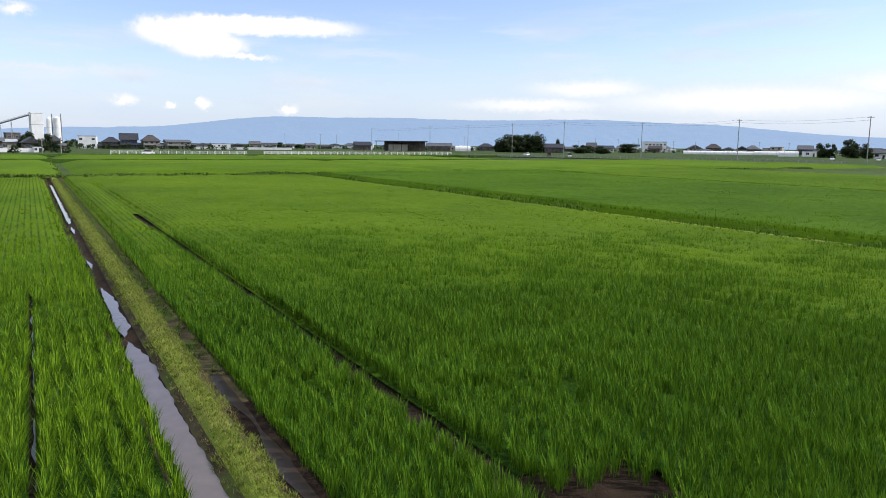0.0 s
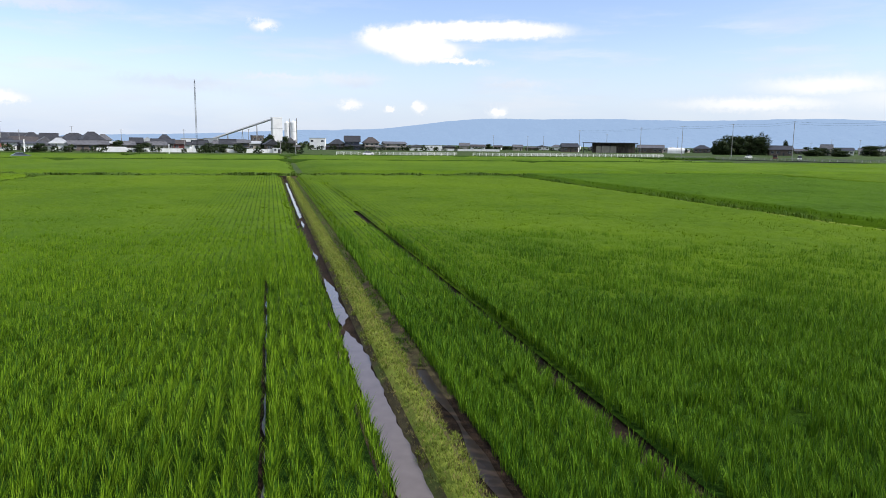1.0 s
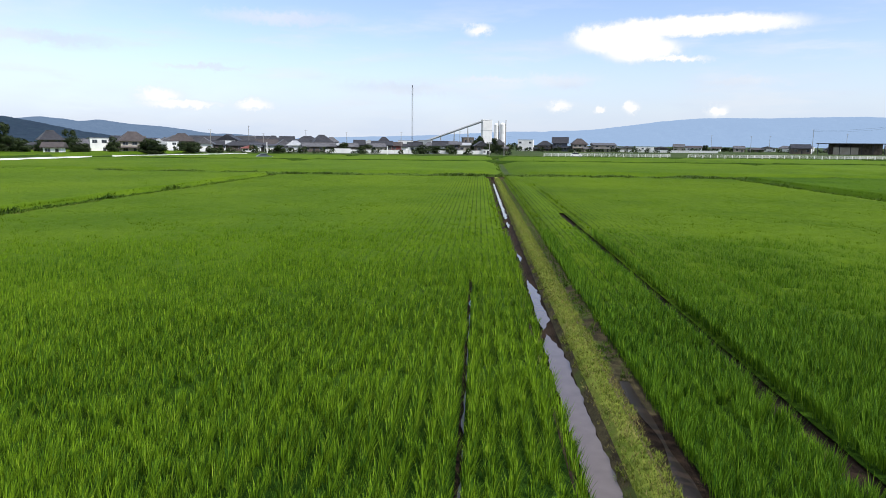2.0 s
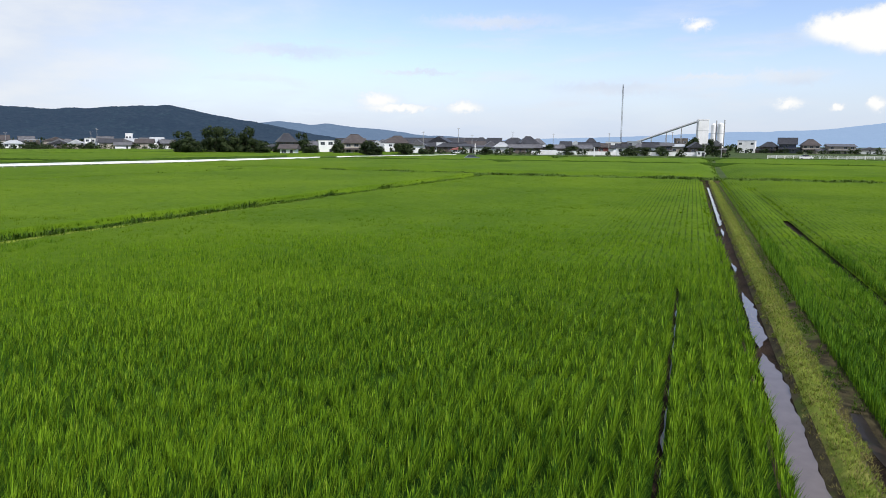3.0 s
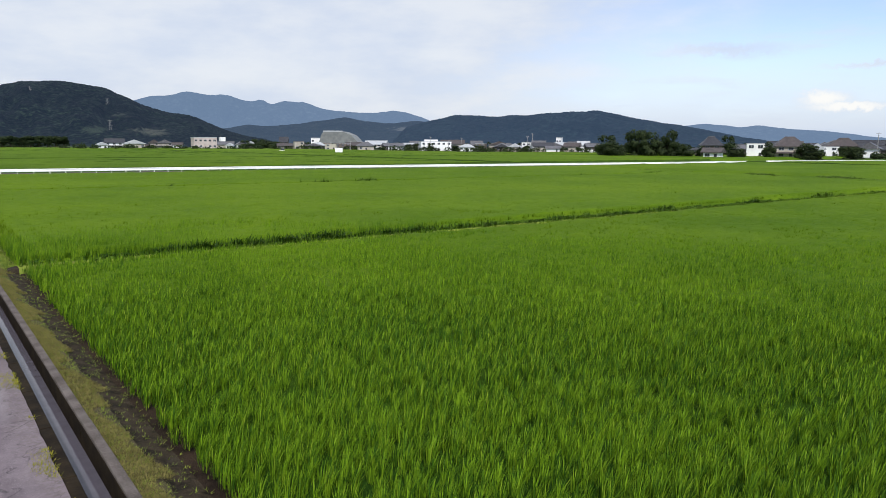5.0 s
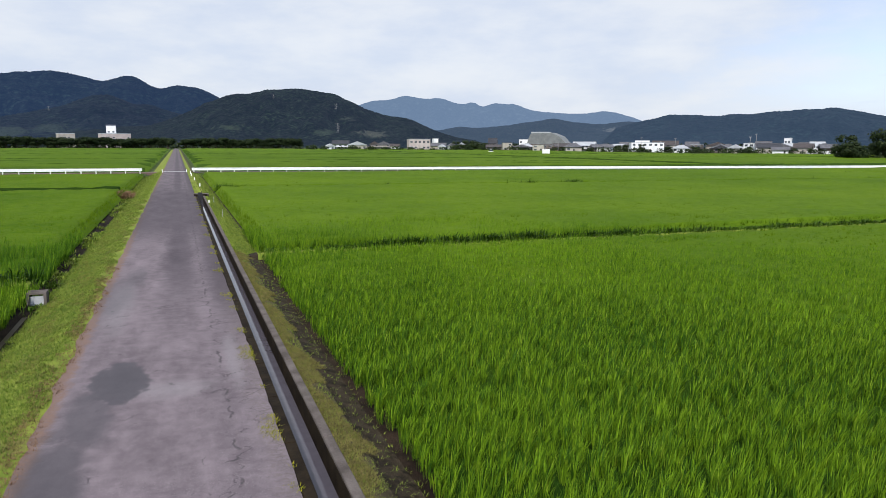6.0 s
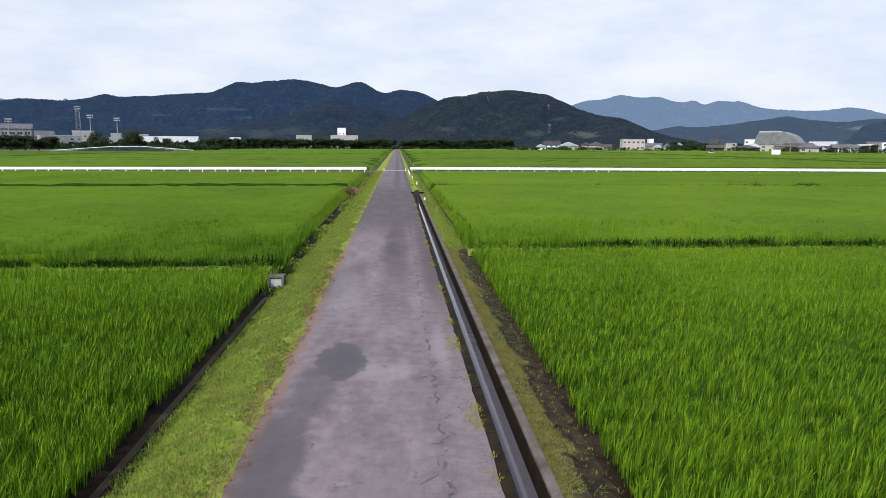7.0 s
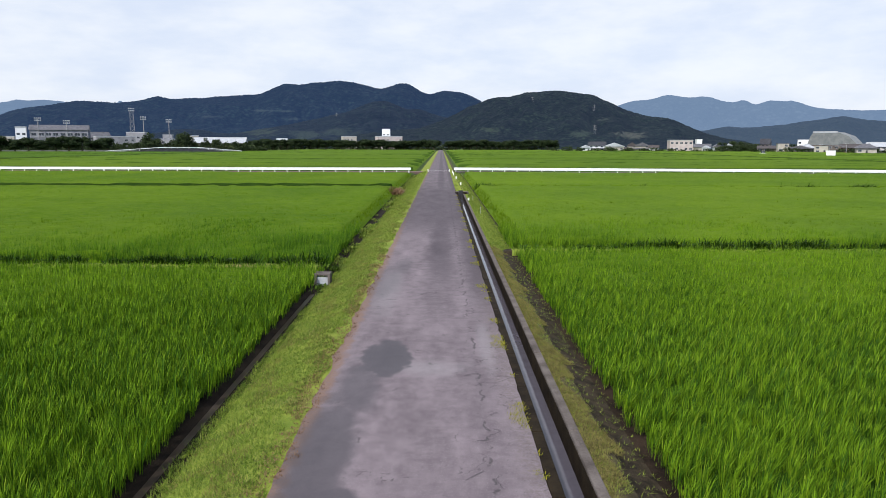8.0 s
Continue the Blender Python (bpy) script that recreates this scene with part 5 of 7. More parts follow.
def pine_tree(az, dist, wide, high):
    ob = thing("tree", "tall ragged dark conifer above the grove", "tree", "trees on the plain", m=stand(az, dist))
    bm = bmesh.new()
    tube_into(bm, (0, 0, -0.3), (0.2, 0, high * 0.95), 0.25, 0.06)
    part("trunk", bm, BARK, ob)
    g = np.random.default_rng(int(abs(az) * 10))
    vs, fs, off = [], [], 0
    for k in range(9):
        z = high * (0.35 + 0.07 * k)
        me_r = wide * 0.32 * (1.1 - k * 0.07)
        c = np.array([g.normal(0, wide * 0.16), g.normal(0, wide * 0.16), z])
        p = c + g.normal(0, 1, (110, 3)) * (me_r * 0.55, me_r * 0.55, high * 0.03)
        d = g.normal(0, 1, (110, 3)) * 0.28
        e = g.normal(0, 1, (110, 3)) * 0.2
        vs.append(np.stack([p, p + d, p + e], 1).reshape(-1, 3))
    v = np.concatenate(vs)
    part("crown", raw_mesh("crown", v, np.arange(len(v)).reshape(-1, 3), TREE_LEAF), None, ob)


def tunnel_house(az, dist, wide, high):
    """A long low tunnel of white sheeting on hoops."""
    ob = thing("tunnel_greenhouse", "long low white plastic tunnel greenhouse", "greenhouse", "tunnels along the far road", m=stand(az, dist, 4))
    bm = bmesh.new()
    h, n = max(high, 2.0), 10
    rings = []
    for x in (-wide / 2, wide / 2):
        rings.append([bm.verts.new((x, -2.4 * math.cos(math.pi * k / n), h * math.sin(math.pi * k / n) ** 0.7 - 0.05)) for k in range(n + 1)])
    for k in range(n):
        bm.faces.new((rings[0][k], rings[1][k], rings[1][k + 1], rings[0][k + 1]))
    bm.faces.new(rings[0])
    bm.faces.new(rings[1][::-1])
    part("sheeting", bm, WHITE, ob)
    hoop = bmesh.new()
    for k in range(n):
        a, b = (math.pi * j / n for j in (k, k + 1))
        tube_into(hoop, (0, -2.43 * math.cos(a), h * 1.01 * math.sin(a) ** 0.7), (0, -2.43 * math.cos(b), h * 1.01 * math.sin(b) ** 0.7), 0.03, sides=5)
    hoop = mesh_of("hoop", hoop, POLE_GREY)
    for k in range(int(wide / 3) + 1):
        part("hoop", hoop, None, ob).location = (-wide / 2 + k * 3.0, 0, 0)


def utility_pole(az, dist, high, arms=True):
    ob = thing("utility_pole", "tall grey concrete utility pole with a crossarm", "utility pole", "utility poles", m=stand(az, dist, 20))
    bm = bmesh.new()
    tube_into(bm, (0, 0, -0.3), (0, 0, high), 0.19, 0.11, 8)
    part("pole", bm, POLE_GREY, ob)
    if arms:
        part("crossarm", boxes((-0.9, 0.9, -0.06, 0.06, high - 0.45, high - 0.33)), POLE_GREY, ob)
        ins = bmesh.new()
        tube_into(ins, (0, 0, 0), (0, 0, 0.22), 0.06, 0.04, 6)
        ins = mesh_of("insulator", ins, WHITE)
        for x in (-0.8, -0.35, 0.8):
            part("insulator", ins, None, ob).location = (x, 0, high - 0.33)


def wires(ends, label):
    """Slack cables between pole tops: (bearing, distance, height) each."""
    bm = bmesh.new()
    for (a, d, h), (b, e, i) in zip(ends, ends[1:]):
        p, q = Vector((*out_there(a, d), h + GROUND)), Vector((*out_there(b, e), i + GROUND))
        for off in (0.0, -0.9):
            last = None
            for k in range(13):
                s = k / 12
                c = p.lerp(q, s) + Vector((0, 0, off - 0.9 * 4 * s * (1 - s) * (p - q).length / 60))
                if last:
                    tube_into(bm, last, c, 0.022, sides=4)
                last = c
    tagged(new("cable", mesh_of("cable", bm, DARK_STEEL)), label, "cable", "cables between poles")


def car(name, m, paint, label, length=3.9, high=1.5):
    ob = thing(name, label, "car", m=m)
    l, w = length / 2, 0.78
    bm = bmesh.new()
    prof = ((-l, 0.30), (-l, 0.75), (-l * 0.93, 0.92), (-l * 0.62, 0.98), (l * 0.9, 0.95), (l, 0.7), (l, 0.30))
    sides = [[bm.verts.new((x, y, z)) for x, z in prof] for y in (-w, w)]
    for k in range(len(prof)):
        j = (k + 1) % len(prof)
        bm.faces.new((sides[0][k], sides[0][j], sides[1][j], sides[1][k]))
    bm.faces.new(sides[0][::-1])
    bm.faces.new(sides[1])
    bmesh.ops.bevel(bm, geom=bm.edges[:], offset=0.05, segments=2, affect="EDGES")
    part("body", bm, paint, ob)
    cab = bmesh.new()
    prof = ((-l * 0.62, 0.97), (-l * 0.25, high - 0.04), (l * 0.45, high), (l * 0.82, 0.96))
    sides = [[cab.verts.new((x, y * (0.93 if z < 1 else 0.8), z)) for x, z in prof] for y in (-w, w)]
    for k in range(4):
        j = (k + 1) % 4
        cab.faces.new((sides[0][k], sides[0][j], sides[1][j], sides[1][k]))
    cab.faces.new(sides[0][::-1])
    cab.faces.new(sides[1])
    part("windows", cab, PANE, ob, "dark glass")
    part("roof", boxes((-l * 0.25, l * 0.46, -w * 0.8, w * 0.8, high - 0.02, high + 0.03)), paint, ob)
    wm = bmesh.new()
    tube_into(wm, (0, -0.1, 0), (0, 0.1, 0), 0.30, sides=14)
    wm = mesh_of("tyre", wm, RUBBER)
    rm = bmesh.new()
    tube_into(rm, (0, -0.108, 0), (0, 0.108, 0), 0.17, sides=10)
    rm = mesh_of("rim", rm, PALE_METAL)
    for x in (-l * 0.62, l * 0.62):
        for y in (-w + 0.08, w - 0.08):
            t = part("wheel", wm, None, ob)
            t.location = (x, y, 0.30)
            part("rim", rm, None, t)
    lm = mesh_of("headlight", boxes((-0.02, 0.02, -0.16, 0.16, -0.07, 0.07)), WHITE)
    for y in (-0.55, 0.55):
        part("headlight", lm, None, ob).location = (-l - 0.01, y, 0.68)
    return ob


def truck(name, m, paint, label, length=4.6):
    ob = thing(name, label, "truck", m=m)
    part("cab", boxes((-length / 2, -length / 2 + 1.5, -0.8, 0.8, 0.35, 1.85)), paint, ob)
    part("windscreen", boxes((-length / 2 - 0.012, -length / 2 - 0.002, -0.7, 0.7, 1.1, 1.7)), PANE, ob)
    part("bed", boxes((-length / 2 + 1.6, length / 2, -0.82, 0.82, 0.55, 0.65), (-length / 2 + 1.6, length / 2, -0.82, -0.76, 0.65, 1.1), (-length / 2 + 1.6, length / 2, 0.76, 0.82, 0.65, 1.1)), paint, ob)
    wm = bmesh.new()
    tube_into(wm, (0, -0.1, 0), (0, 0.1, 0), 0.32, sides=12)
    wm = mesh_of("wheel", wm, RUBBER)
    for x in (-length * 0.32, length * 0.3):
        for y in (-0.72, 0.72):
            part("wheel", wm, None, ob).location = (x, y, 0.32)


def fence(points, label, gap=2.5, high=1.1, base=GROUND, mat=None):
    """White pipe fence: posts and three rails."""
    ob = thing("white_fence", label, "fence", "roadside fences")
    pm = mesh_of("post", boxes((-0.1, 0.1, -0.1, 0.1, -0.2, high)), mat or RAIL_WHITE)
    for a, b in zip(points, points[1:]):
        a, b = Vector(a), Vector(b)
        for z in (high * 0.4, high * 0.68, high * 0.95):
            bm = bmesh.new()
            tube_into(bm, (a.x, a.y, base + z), (b.x, b.y, base + z), 0.05, sides=6)
            part("rail", bm, mat or RAIL_WHITE, ob)
        for k in range(int((b - a).length / gap) + 1):
            q = a + (b - a).normalized() * k * gap
            part("post", pm, None, ob).location = (q.x, q.y, base)


# ---- the far road with its fences and traffic ----
tagged(new("far_road", mesh_of("far_road", boxes((243, 253, -150, 100, -0.9, 0.25)), ASPHALT)), "grey country road behind the fields", "road", kind="structure")
fence([(251, -19.5), (251, -63)], "white pipe fence along the far road", base=0.2, high=1.25)
fence([(251, -69), (251, -146)], "white pipe fence along the far road", base=0.2, high=1.25)
fence([(249, -150), (226, -172), (190, -191), (150, -203), (124, -207)], "pale pipe fence curving along the far road", base=-0.2, mat=POLE_GREY)
fence([(114, -212), (80, -222)], "pale pipe fence curving along the far road", base=-0.2, mat=POLE_GREY)
car("hatchback", pose(246, -30.0, 0.25, 0, 0, 90), CAR_WHITE, "small white hatchback on the far road")
car("saloon_car", pose(192, 61.5, -0.25, 0, 0, 115), CAR_GREY, "blue-grey car on the village road", 4.3, 1.45)
car("wagon", pose(*out_there(-126.2, 330), -0.2, 0, 0, -60), CAR_WHITE, "white car parked beside the far road", 4.2, 1.6)
truck("pickup_truck", pose(*out_there(-128.0, 320), -0.2, 0, 0, -40), CAR_RED, "dark red flatbed truck by the far road")
car("minivan", pose(*out_there(-129.6, 300), -0.2, 0, 0, -40), CAR_WHITE, "white van on the far road", 4.3, 1.9)
car("parked_car", pose(*out_there(-148.2, 330), -0.2, 0, 0, -60), CAR_WHITE, "white car near the tunnels", 4.2, 1.5)
car("compact_car", pose(*out_there(-151.0, 330), -0.2, 0, 0, -60), CAR_WHITE, "white car near the tunnels", 4.2, 1.5)
car("delivery_van", stand(-24.3, 400), CAR_WHITE, "small white van at the field edge", 3.4, 1.9)


def low_wall(az0, az1, dist, high, mat, label, base=GROUND, thick=0.25):
    p, q = Vector(out_there(az0, dist)), Vector(out_there(az1, dist))
    ob = thing("low_wall", label, "wall", m=pose(p.x, p.y, base, 0, 0, math.degrees(math.atan2(q.y - p.y, q.x - p.x))))
    n = max(2, int((q - p).length / 6))
    run = (q - p).length / n
    me = mesh_of("panel", boxes((0.03, run - 0.03, -thick / 2, thick / 2, -0.2, high)), mat)
    for k in range(n):
        part("panel", me, None, ob).location = (k * run, 0, 0)
    part("coping", boxes((0, (q - p).length, -thick / 2 - 0.05, thick / 2 + 0.05, high, high + 0.1)), mat, ob)


low_wall(-99.0, -107.5, 520, 1.5, WHITE, "long low white wall beside the fields")
low_wall(-77.0, -90.2, 330, 1.55, WHITE, "low white wall in panels along the village road")
low_wall(-77.6, -79.0, 330, 2.0, WHITE, "stacked white panels beside the village road")
low_wall(-47.5, -50.5, 470, 1.6, WHITE, "low white wall before the town")
for az, d, z in ((-72.5, 262, 4.6), (-81.9, 250, 3.6)):
    ob = thing("marker_post", "slim white marker post beside the road", "post", "marker posts", m=stand(az, d))
    part("shaft", boxes((-0.14, 0.14, -0.14, 0.14, -0.3, z)), RAIL_WHITE, ob)
    part("cap", boxes((-0.19, 0.19, -0.19, 0.19, z, z + 0.12)), RAIL_WHITE, ob)


def concrete_works():
    tower = thing("batching_tower", "tall white concrete batching tower", "tower", m=stand(-89.85, 480, 10))
    bm = boxes((-3.2, 3.2, -3.2, 3.2, -0.3, 20.2))
    bmesh.ops.bevel(bm, geom=bm.edges[:], offset=0.15, segments=1, affect="EDGES")
    part("shell", bm, WHITE, tower)
    part("band", boxes((-3.25, 3.25, -3.25, 3.25, 13.6, 13.9)), PALE_METAL, tower)
    part("parapet", boxes((-3.3, 3.3, -3.3, -3.1, 20.2, 20.8), (-3.3, 3.3, 3.1, 3.3, 20.2, 20.8), (-3.3, -3.1, -3.1, 3.1, 20.2, 20.8), (3.1, 3.3, -3.1, 3.1, 20.2, 20.8)), WHITE, tower)
    for az, r, h in ((-90.62, 1.5, 18.6), (-91.12, 2.0, 18.9)):
        silo = thing("cement_silo", "white cylindrical cement silo with a vent pipe", "silo", "cement silos", m=stand(az, 480))
        bm = bmesh.new()
        tube_into(bm, (0, 0, -0.3), (0, 0, h - 1.2), r, sides=20)
        part("cylinder", bm, WHITE, silo)
        bm = bmesh.new()
        tube_into(bm, (0, 0, h - 1.2), (0, 0, h), r, r * 0.3, 20)
        part("cone_top", bm, WHITE, silo)
        bm = bmesh.new()
        tube_into(bm, (r + 0.2, -0.5, 0), (r + 0.2, -0.5, h + 1.6), 0.28, sides=8)
        part("vent_pipe", bm, POLE_GREY, silo)
        for z in (6, 12):
            bm = bmesh.new()
            tube_into(bm, (0, 0, z), (0, 0, z + 0.2), r + 0.06, sides=20)
            part("hoop", bm, PALE_METAL, silo)
    belt = thing("belt_conveyor", "long inclined grey conveyor gallery on trestles", "conveyor", m=pose(0, 0, 0))
    a, b = Vector((*out_there(-85.1, 480), 6.3)), Vector((*out_there(-89.45, 477), 19.2))
    bm = bmesh.new()
    tube_into(bm, a, b, 0.7, sides=4)
    part("gallery", bm, PALE_METAL, belt)
    for s in (0.25, 0.5, 0.75):
        c = a.lerp(b, s)
        leg = bmesh.new()
        tube_into(leg, (c.x, c.y - 0.8, -0.3), (c.x, c.y, c.z), 0.16, sides=6)
        tube_into(leg, (c.x, c.y + 0.8, -0.3), (c.x, c.y, c.z), 0.16, sides=6)
        part("trestle", leg, POLE_GREY, belt)
    house(-85.0, 482, 9, 7.0, "flat", PALE_METAL, PALE_METAL)


concrete_works()


def radio_mast():
    mast = thing("radio_mast", "tall slender dark lattice radio mast", "mast", m=stand(-83.9, 380))
    h, r = 34.2, 0.42
    for k in range(3):
        a = k * math.tau / 3
        bm = bmesh.new()
        tube_into(bm, (r * math.cos(a), r * math.sin(a), -0.3), (r * 0.6 * math.cos(a), r * 0.6 * math.sin(a), h), 0.07, sides=5)
        part("leg", bm, DARK_STEEL, mast)
    bm = bmesh.new()
    for k in range(30):
        z = k * h / 30
        for j in range(3):
            a, b = j * math.tau / 3, (j + 1) * math.tau / 3
            tube_into(bm, (r * math.cos(a), r * math.sin(a), z), (r * 0.98 * math.cos(b), r * 0.98 * math.sin(b), z + h / 30), 0.035, sides=4)
    part("lacing", bm, DARK_STEEL, mast)
    bm = bmesh.new()
    tube_into(bm, (0, 0, h - 0.5), (0, 0, h + 0.9), 0.16, sides=6)
    part("antenna", bm, DARK_STEEL, mast)


radio_mast()


def open_barn():
    barn = thing("open_barn", "long open-sided barn under a flat dark roof", "barn", m=stand(-116.1, 528, 5))
    barn.scale = (1.55, 1.2, 1.3)
    part("roof", boxes((-12.4, 12.4, -4, 4, 5.2, 5.6)), DARK_TILE, barn)
    part("back_wall", boxes((-7.5, 12.0, 3.6, 3.8, -0.3, 5.2)), TIMBER, barn)
    part("store", boxes((-6.0, 3.0, -1.5, 3.4, -0.3, 3.6)), BEIGE, barn)
    post = mesh_of("post", boxes((-0.14, 0.14, -0.14, 0.14, -0.3, 5.2)), DARK_STEEL)
    for k in range(7):
        part("post", post, None, barn).location = (-12 + k * 4, -3.7, 0)
    house(-113.0, 540, 12, 6.4, "gable", TIMBER, DARK_TILE)


open_barn()


def school():
    ob = thing("school_building", "three-storey concrete school block with rows of windows", "school", m=stand(28.0, 520, -6))
    w, h = 33.0, 13.4
    part("wall", boxes((-w / 2, w / 2, -5, 5, -0.3, h)), GREY_WALL, ob)
    bm = bmesh.new()
    vs = [bm.verts.new(p) for p in ((-w / 2 - 0.6, -5.8, h), (w / 2 + 0.6, -5.8, h), (w / 2 + 0.6, 5.8, h), (-w / 2 - 0.6, 5.8, h), (-w / 2 - 0.6, -1, h + 3.2), (w / 2 + 0.6, -1, h + 3.2))]
    for f in ((0, 1, 5, 4), (1, 2, 5), (2, 3, 4, 5), (3, 0, 4), (3, 2, 1, 0)):
        bm.faces.new([vs[k] for k in f])
    part("roof", bm, GREY_TILE, ob)
    # east end in shadow: its shade is painted as a navy slab
    part("shaded_end_wall", boxes((w / 2, w / 2 + 0.5, -5.2, 5.2, -0.3, h + 0.8)), NAVY, ob)
    fr = mesh_of("window", boxes((-1.5, 1.5, -0.08, 0, -0.1, 0), (-1.5, 1.5, -0.08, 0, 1.7, 1.8), (-1.5, -1.4, -0.08, 0, 0, 1.7), (1.4, 1.5, -0.08, 0, 0, 1.7), (-0.05, 0.05, -0.08, 0, 0, 1.7)), PALE_METAL)
    pane = mesh_of("pane", boxes((-1.4, 1.4, -0.02, 0.02, 0, 1.7)), PANE)
    for s in range(3):
        for k in range(8):
            win = part("window", fr, None, ob)
            win.location = (-w / 2 + 2.3 + k * 4.05, -5.004, 1.6 + s * 4.1)
            part("pane", pane, None, win).location = (0, -0.02, 0)
    for k in range(9):
        part("pilaster", boxes((-w / 2 + 0.1 + k * 4.05, -w / 2 + 0.5 + k * 4.05, -5.4, -5, -0.3, h)), GREY_WALL, ob)
    for s in (1, 2):
        part("ledge", boxes((-w / 2, w / 2, -5.5, -5.0, s * 4.1 + 0.5, s * 4.1 + 0.8)), GREY_WALL, ob)


school()


def flood_light(az, dist, high, lattice=False):
    ob = thing("floodlight_mast", "sports ground floodlight mast with a lamp frame", "floodlight", "floodlight masts", m=stand(az, dist))
    bm = bmesh.new()
    if lattice:
        for x in (-1, 1):
            for y in (-1, 1):
                tube_into(bm, (x * 1.9, y * 1.9, -0.3), (x * 0.9, y * 0.9, high - 2), 0.16, sides=4)
        for k in range(9):
            r0, r1 = 1.9 - k * 0.11, 1.9 - (k + 1) * 0.11
            z0, z1 = k * (high - 2) / 9, (k + 1) * (high - 2) / 9
            tube_into(bm, (-r0, -r0, z0), (r1, -r1, z1), 0.09, sides=4)
            tube_into(bm, (r0, -r0, z0), (-r1, -r1, z1), 0.09, sides=4)
    else:
        tube_into(bm, (0, 0, -0.3), (0, 0, high - 1), 0.32, 0.2, 8)
    part("mast", bm, POLE_GREY, ob)
    part("lamp_frame", boxes((-1.9, 1.9, -0.1, 0.1, high - 2.6, high - 2.4), (-1.9, 1.9, -0.1, 0.1, high - 1.2, high - 1.0)), POLE_GREY, ob)
    lm = mesh_of("lamp", boxes((-0.35, 0.35, -0.35, 0, -0.35, 0.35)), PALE_METAL)
    for z in (high - 2.2, high - 0.8):
        for x in (-1.5, -0.5, 0.5, 1.5):
            part("lamp", lm, None, ob).location = (x, -0.05, z)


flood_light(29.33, 500, 21.0)
flood_light(27.57, 500, 19.6)
flood_light(22.54, 520, 23.4)
flood_light(20.80, 520, 21.8)
flood_light(23.31, 520, 28.8, True)


def gymnasium():
    ob = thing("gymnasium", "large grey-green barrel-roofed sports hall", "hall", m=stand(-28.95, 600, -12))
    w, h = 33.0, 15.0
    bm = bmesh.new()
    prof = ((-w / 2, 5.0), (-w / 2 + 2.0, 11.5), (-w / 2 + 3.8, h - 0.6), (-4, h), (3, h - 0.5), (w / 2 - 6, 11.5), (w / 2, 5.0))
    sides = [[bm.verts.new((x, y, z)) for x, z in prof] for y in (-12, 12)]
    for k in range(len(prof) - 1):
        bm.faces.new((sides[0][k], sides[0][k + 1], sides[1][k + 1], sides[1][k]))
    bm.faces.new(sides[0][::-1])
    bm.faces.new(sides[1])
    part("roof", bm, ROOF_STEEL, ob)
    part("roof_edge", boxes((-w / 2 + 3.6, 3.2, -12.3, -11.9, h - 1.0, h + 0.1)), PALE_METAL, ob)
    part("wall", boxes((-w / 2 + 0.3, w / 2 - 0.3, -11.7, 11.7, -0.3, 5.0)), BROWN_WALL, ob)
    rib = mesh_of("rib", boxes((-0.15, 0.15, -12.15, -12.0, 5.2, 11.2)), ROOF_STEEL)
    for k in range(8):
        part("rib", rib, None, ob).location = (-13 + k * 3.4, 0, 0)


gymnasium()


def sign_board():
    ob = thing("field_sign", "blank white board on posts at the field edge", "sign", m=stand(-28.7, 330))
    part("board", boxes((-1.7, 1.7, -0.06, 0.06, 0.6, 2.7)), WHITE, ob)
    for x in (-1.3, 1.3):
        part("post", boxes((x - 0.06, x + 0.06, 0.06, 0.16, -0.3, 2.6)), POLE_GREY, ob)


sign_board()


# ---- the avenue across the end of the road ----
ROW_CROWNS = [crown_mesh(400 + k, 16, 2000, 0.050, ROW_LEAF, 0.30) for k in range(4)]
ROW_TRUNKS = [trunk_mesh(500 + k, 0.34) for k in range(2)]
g = random.Random(5)
first = []
for k in range(4):
    ob = thing("avenue_tree", "spreading dark cherry tree in an avenue row", "tree", "avenue trees", m=stand(-9 + k * 0.5, 640 + k))
    part("trunk", ROW_TRUNKS[k % 2], None, ob)
    part("crown", ROW_CROWNS[k], None, ob)
    ob.scale = (12, 12, 9.6)
    first.append(ob)
az = -7.0
while az < 20:
    if not -0.35 < az < 0.15:
        t = copy_thing(first[g.randrange(4)], stand(az, 640 + g.uniform(-4, 4), g.uniform(0, 360)))
        s = g.uniform(0.9, 1.12)
        t.scale = (14 * s, 14 * s, 9.2 * g.uniform(0.9, 1.08))
    az += g.uniform(0.50, 0.68)
for k in range(10):
    t = copy_thing(first[k % 4], stand(32.5 - k * 0.83, 430 + g.uniform(-3, 3), g.uniform(0, 360)))
    t.scale = (11.0, 11.0, 8.2 * g.uniform(0.85, 1.1))
low_wall(33, 16.5, 445, 1.1, GREY_WALL, "grey low wall along the sports ground")
bm = bmesh.new()
p, q = out_there(25.2, 425), out_there(15.6, 425)
vs = [bm.verts.new(v) for v in ((p[0], p[1], -0.4), (q[0], q[1], -0.4), (p[0] * 0.6 + q[0] * 0.4, p[1] * 0.6 + q[1] * 0.4, 2.0), (p[0] * 0.35 + q[0] * 0.65, p[1] * 0.35 + q[1] * 0.65, 2.0))]
back = [bm.verts.new((v.co.x, v.co.y + 9, v.co.z)) for v in vs]
for f in ((0, 1, 3, 2),):
    bm.faces.new([vs[k] for k in f])
    bm.faces.new([back[k] for k in f[::-1]])
for a, b in ((0, 2), (2, 3), (3, 1)):
    bm.faces.new((vs[a], vs[b], back[b], back[a]))
tagged(new("ramp", mesh_of("ramp", bm, DARK_TILE)), "dark embankment ramp of a crossing road", "ramp", kind="structure")
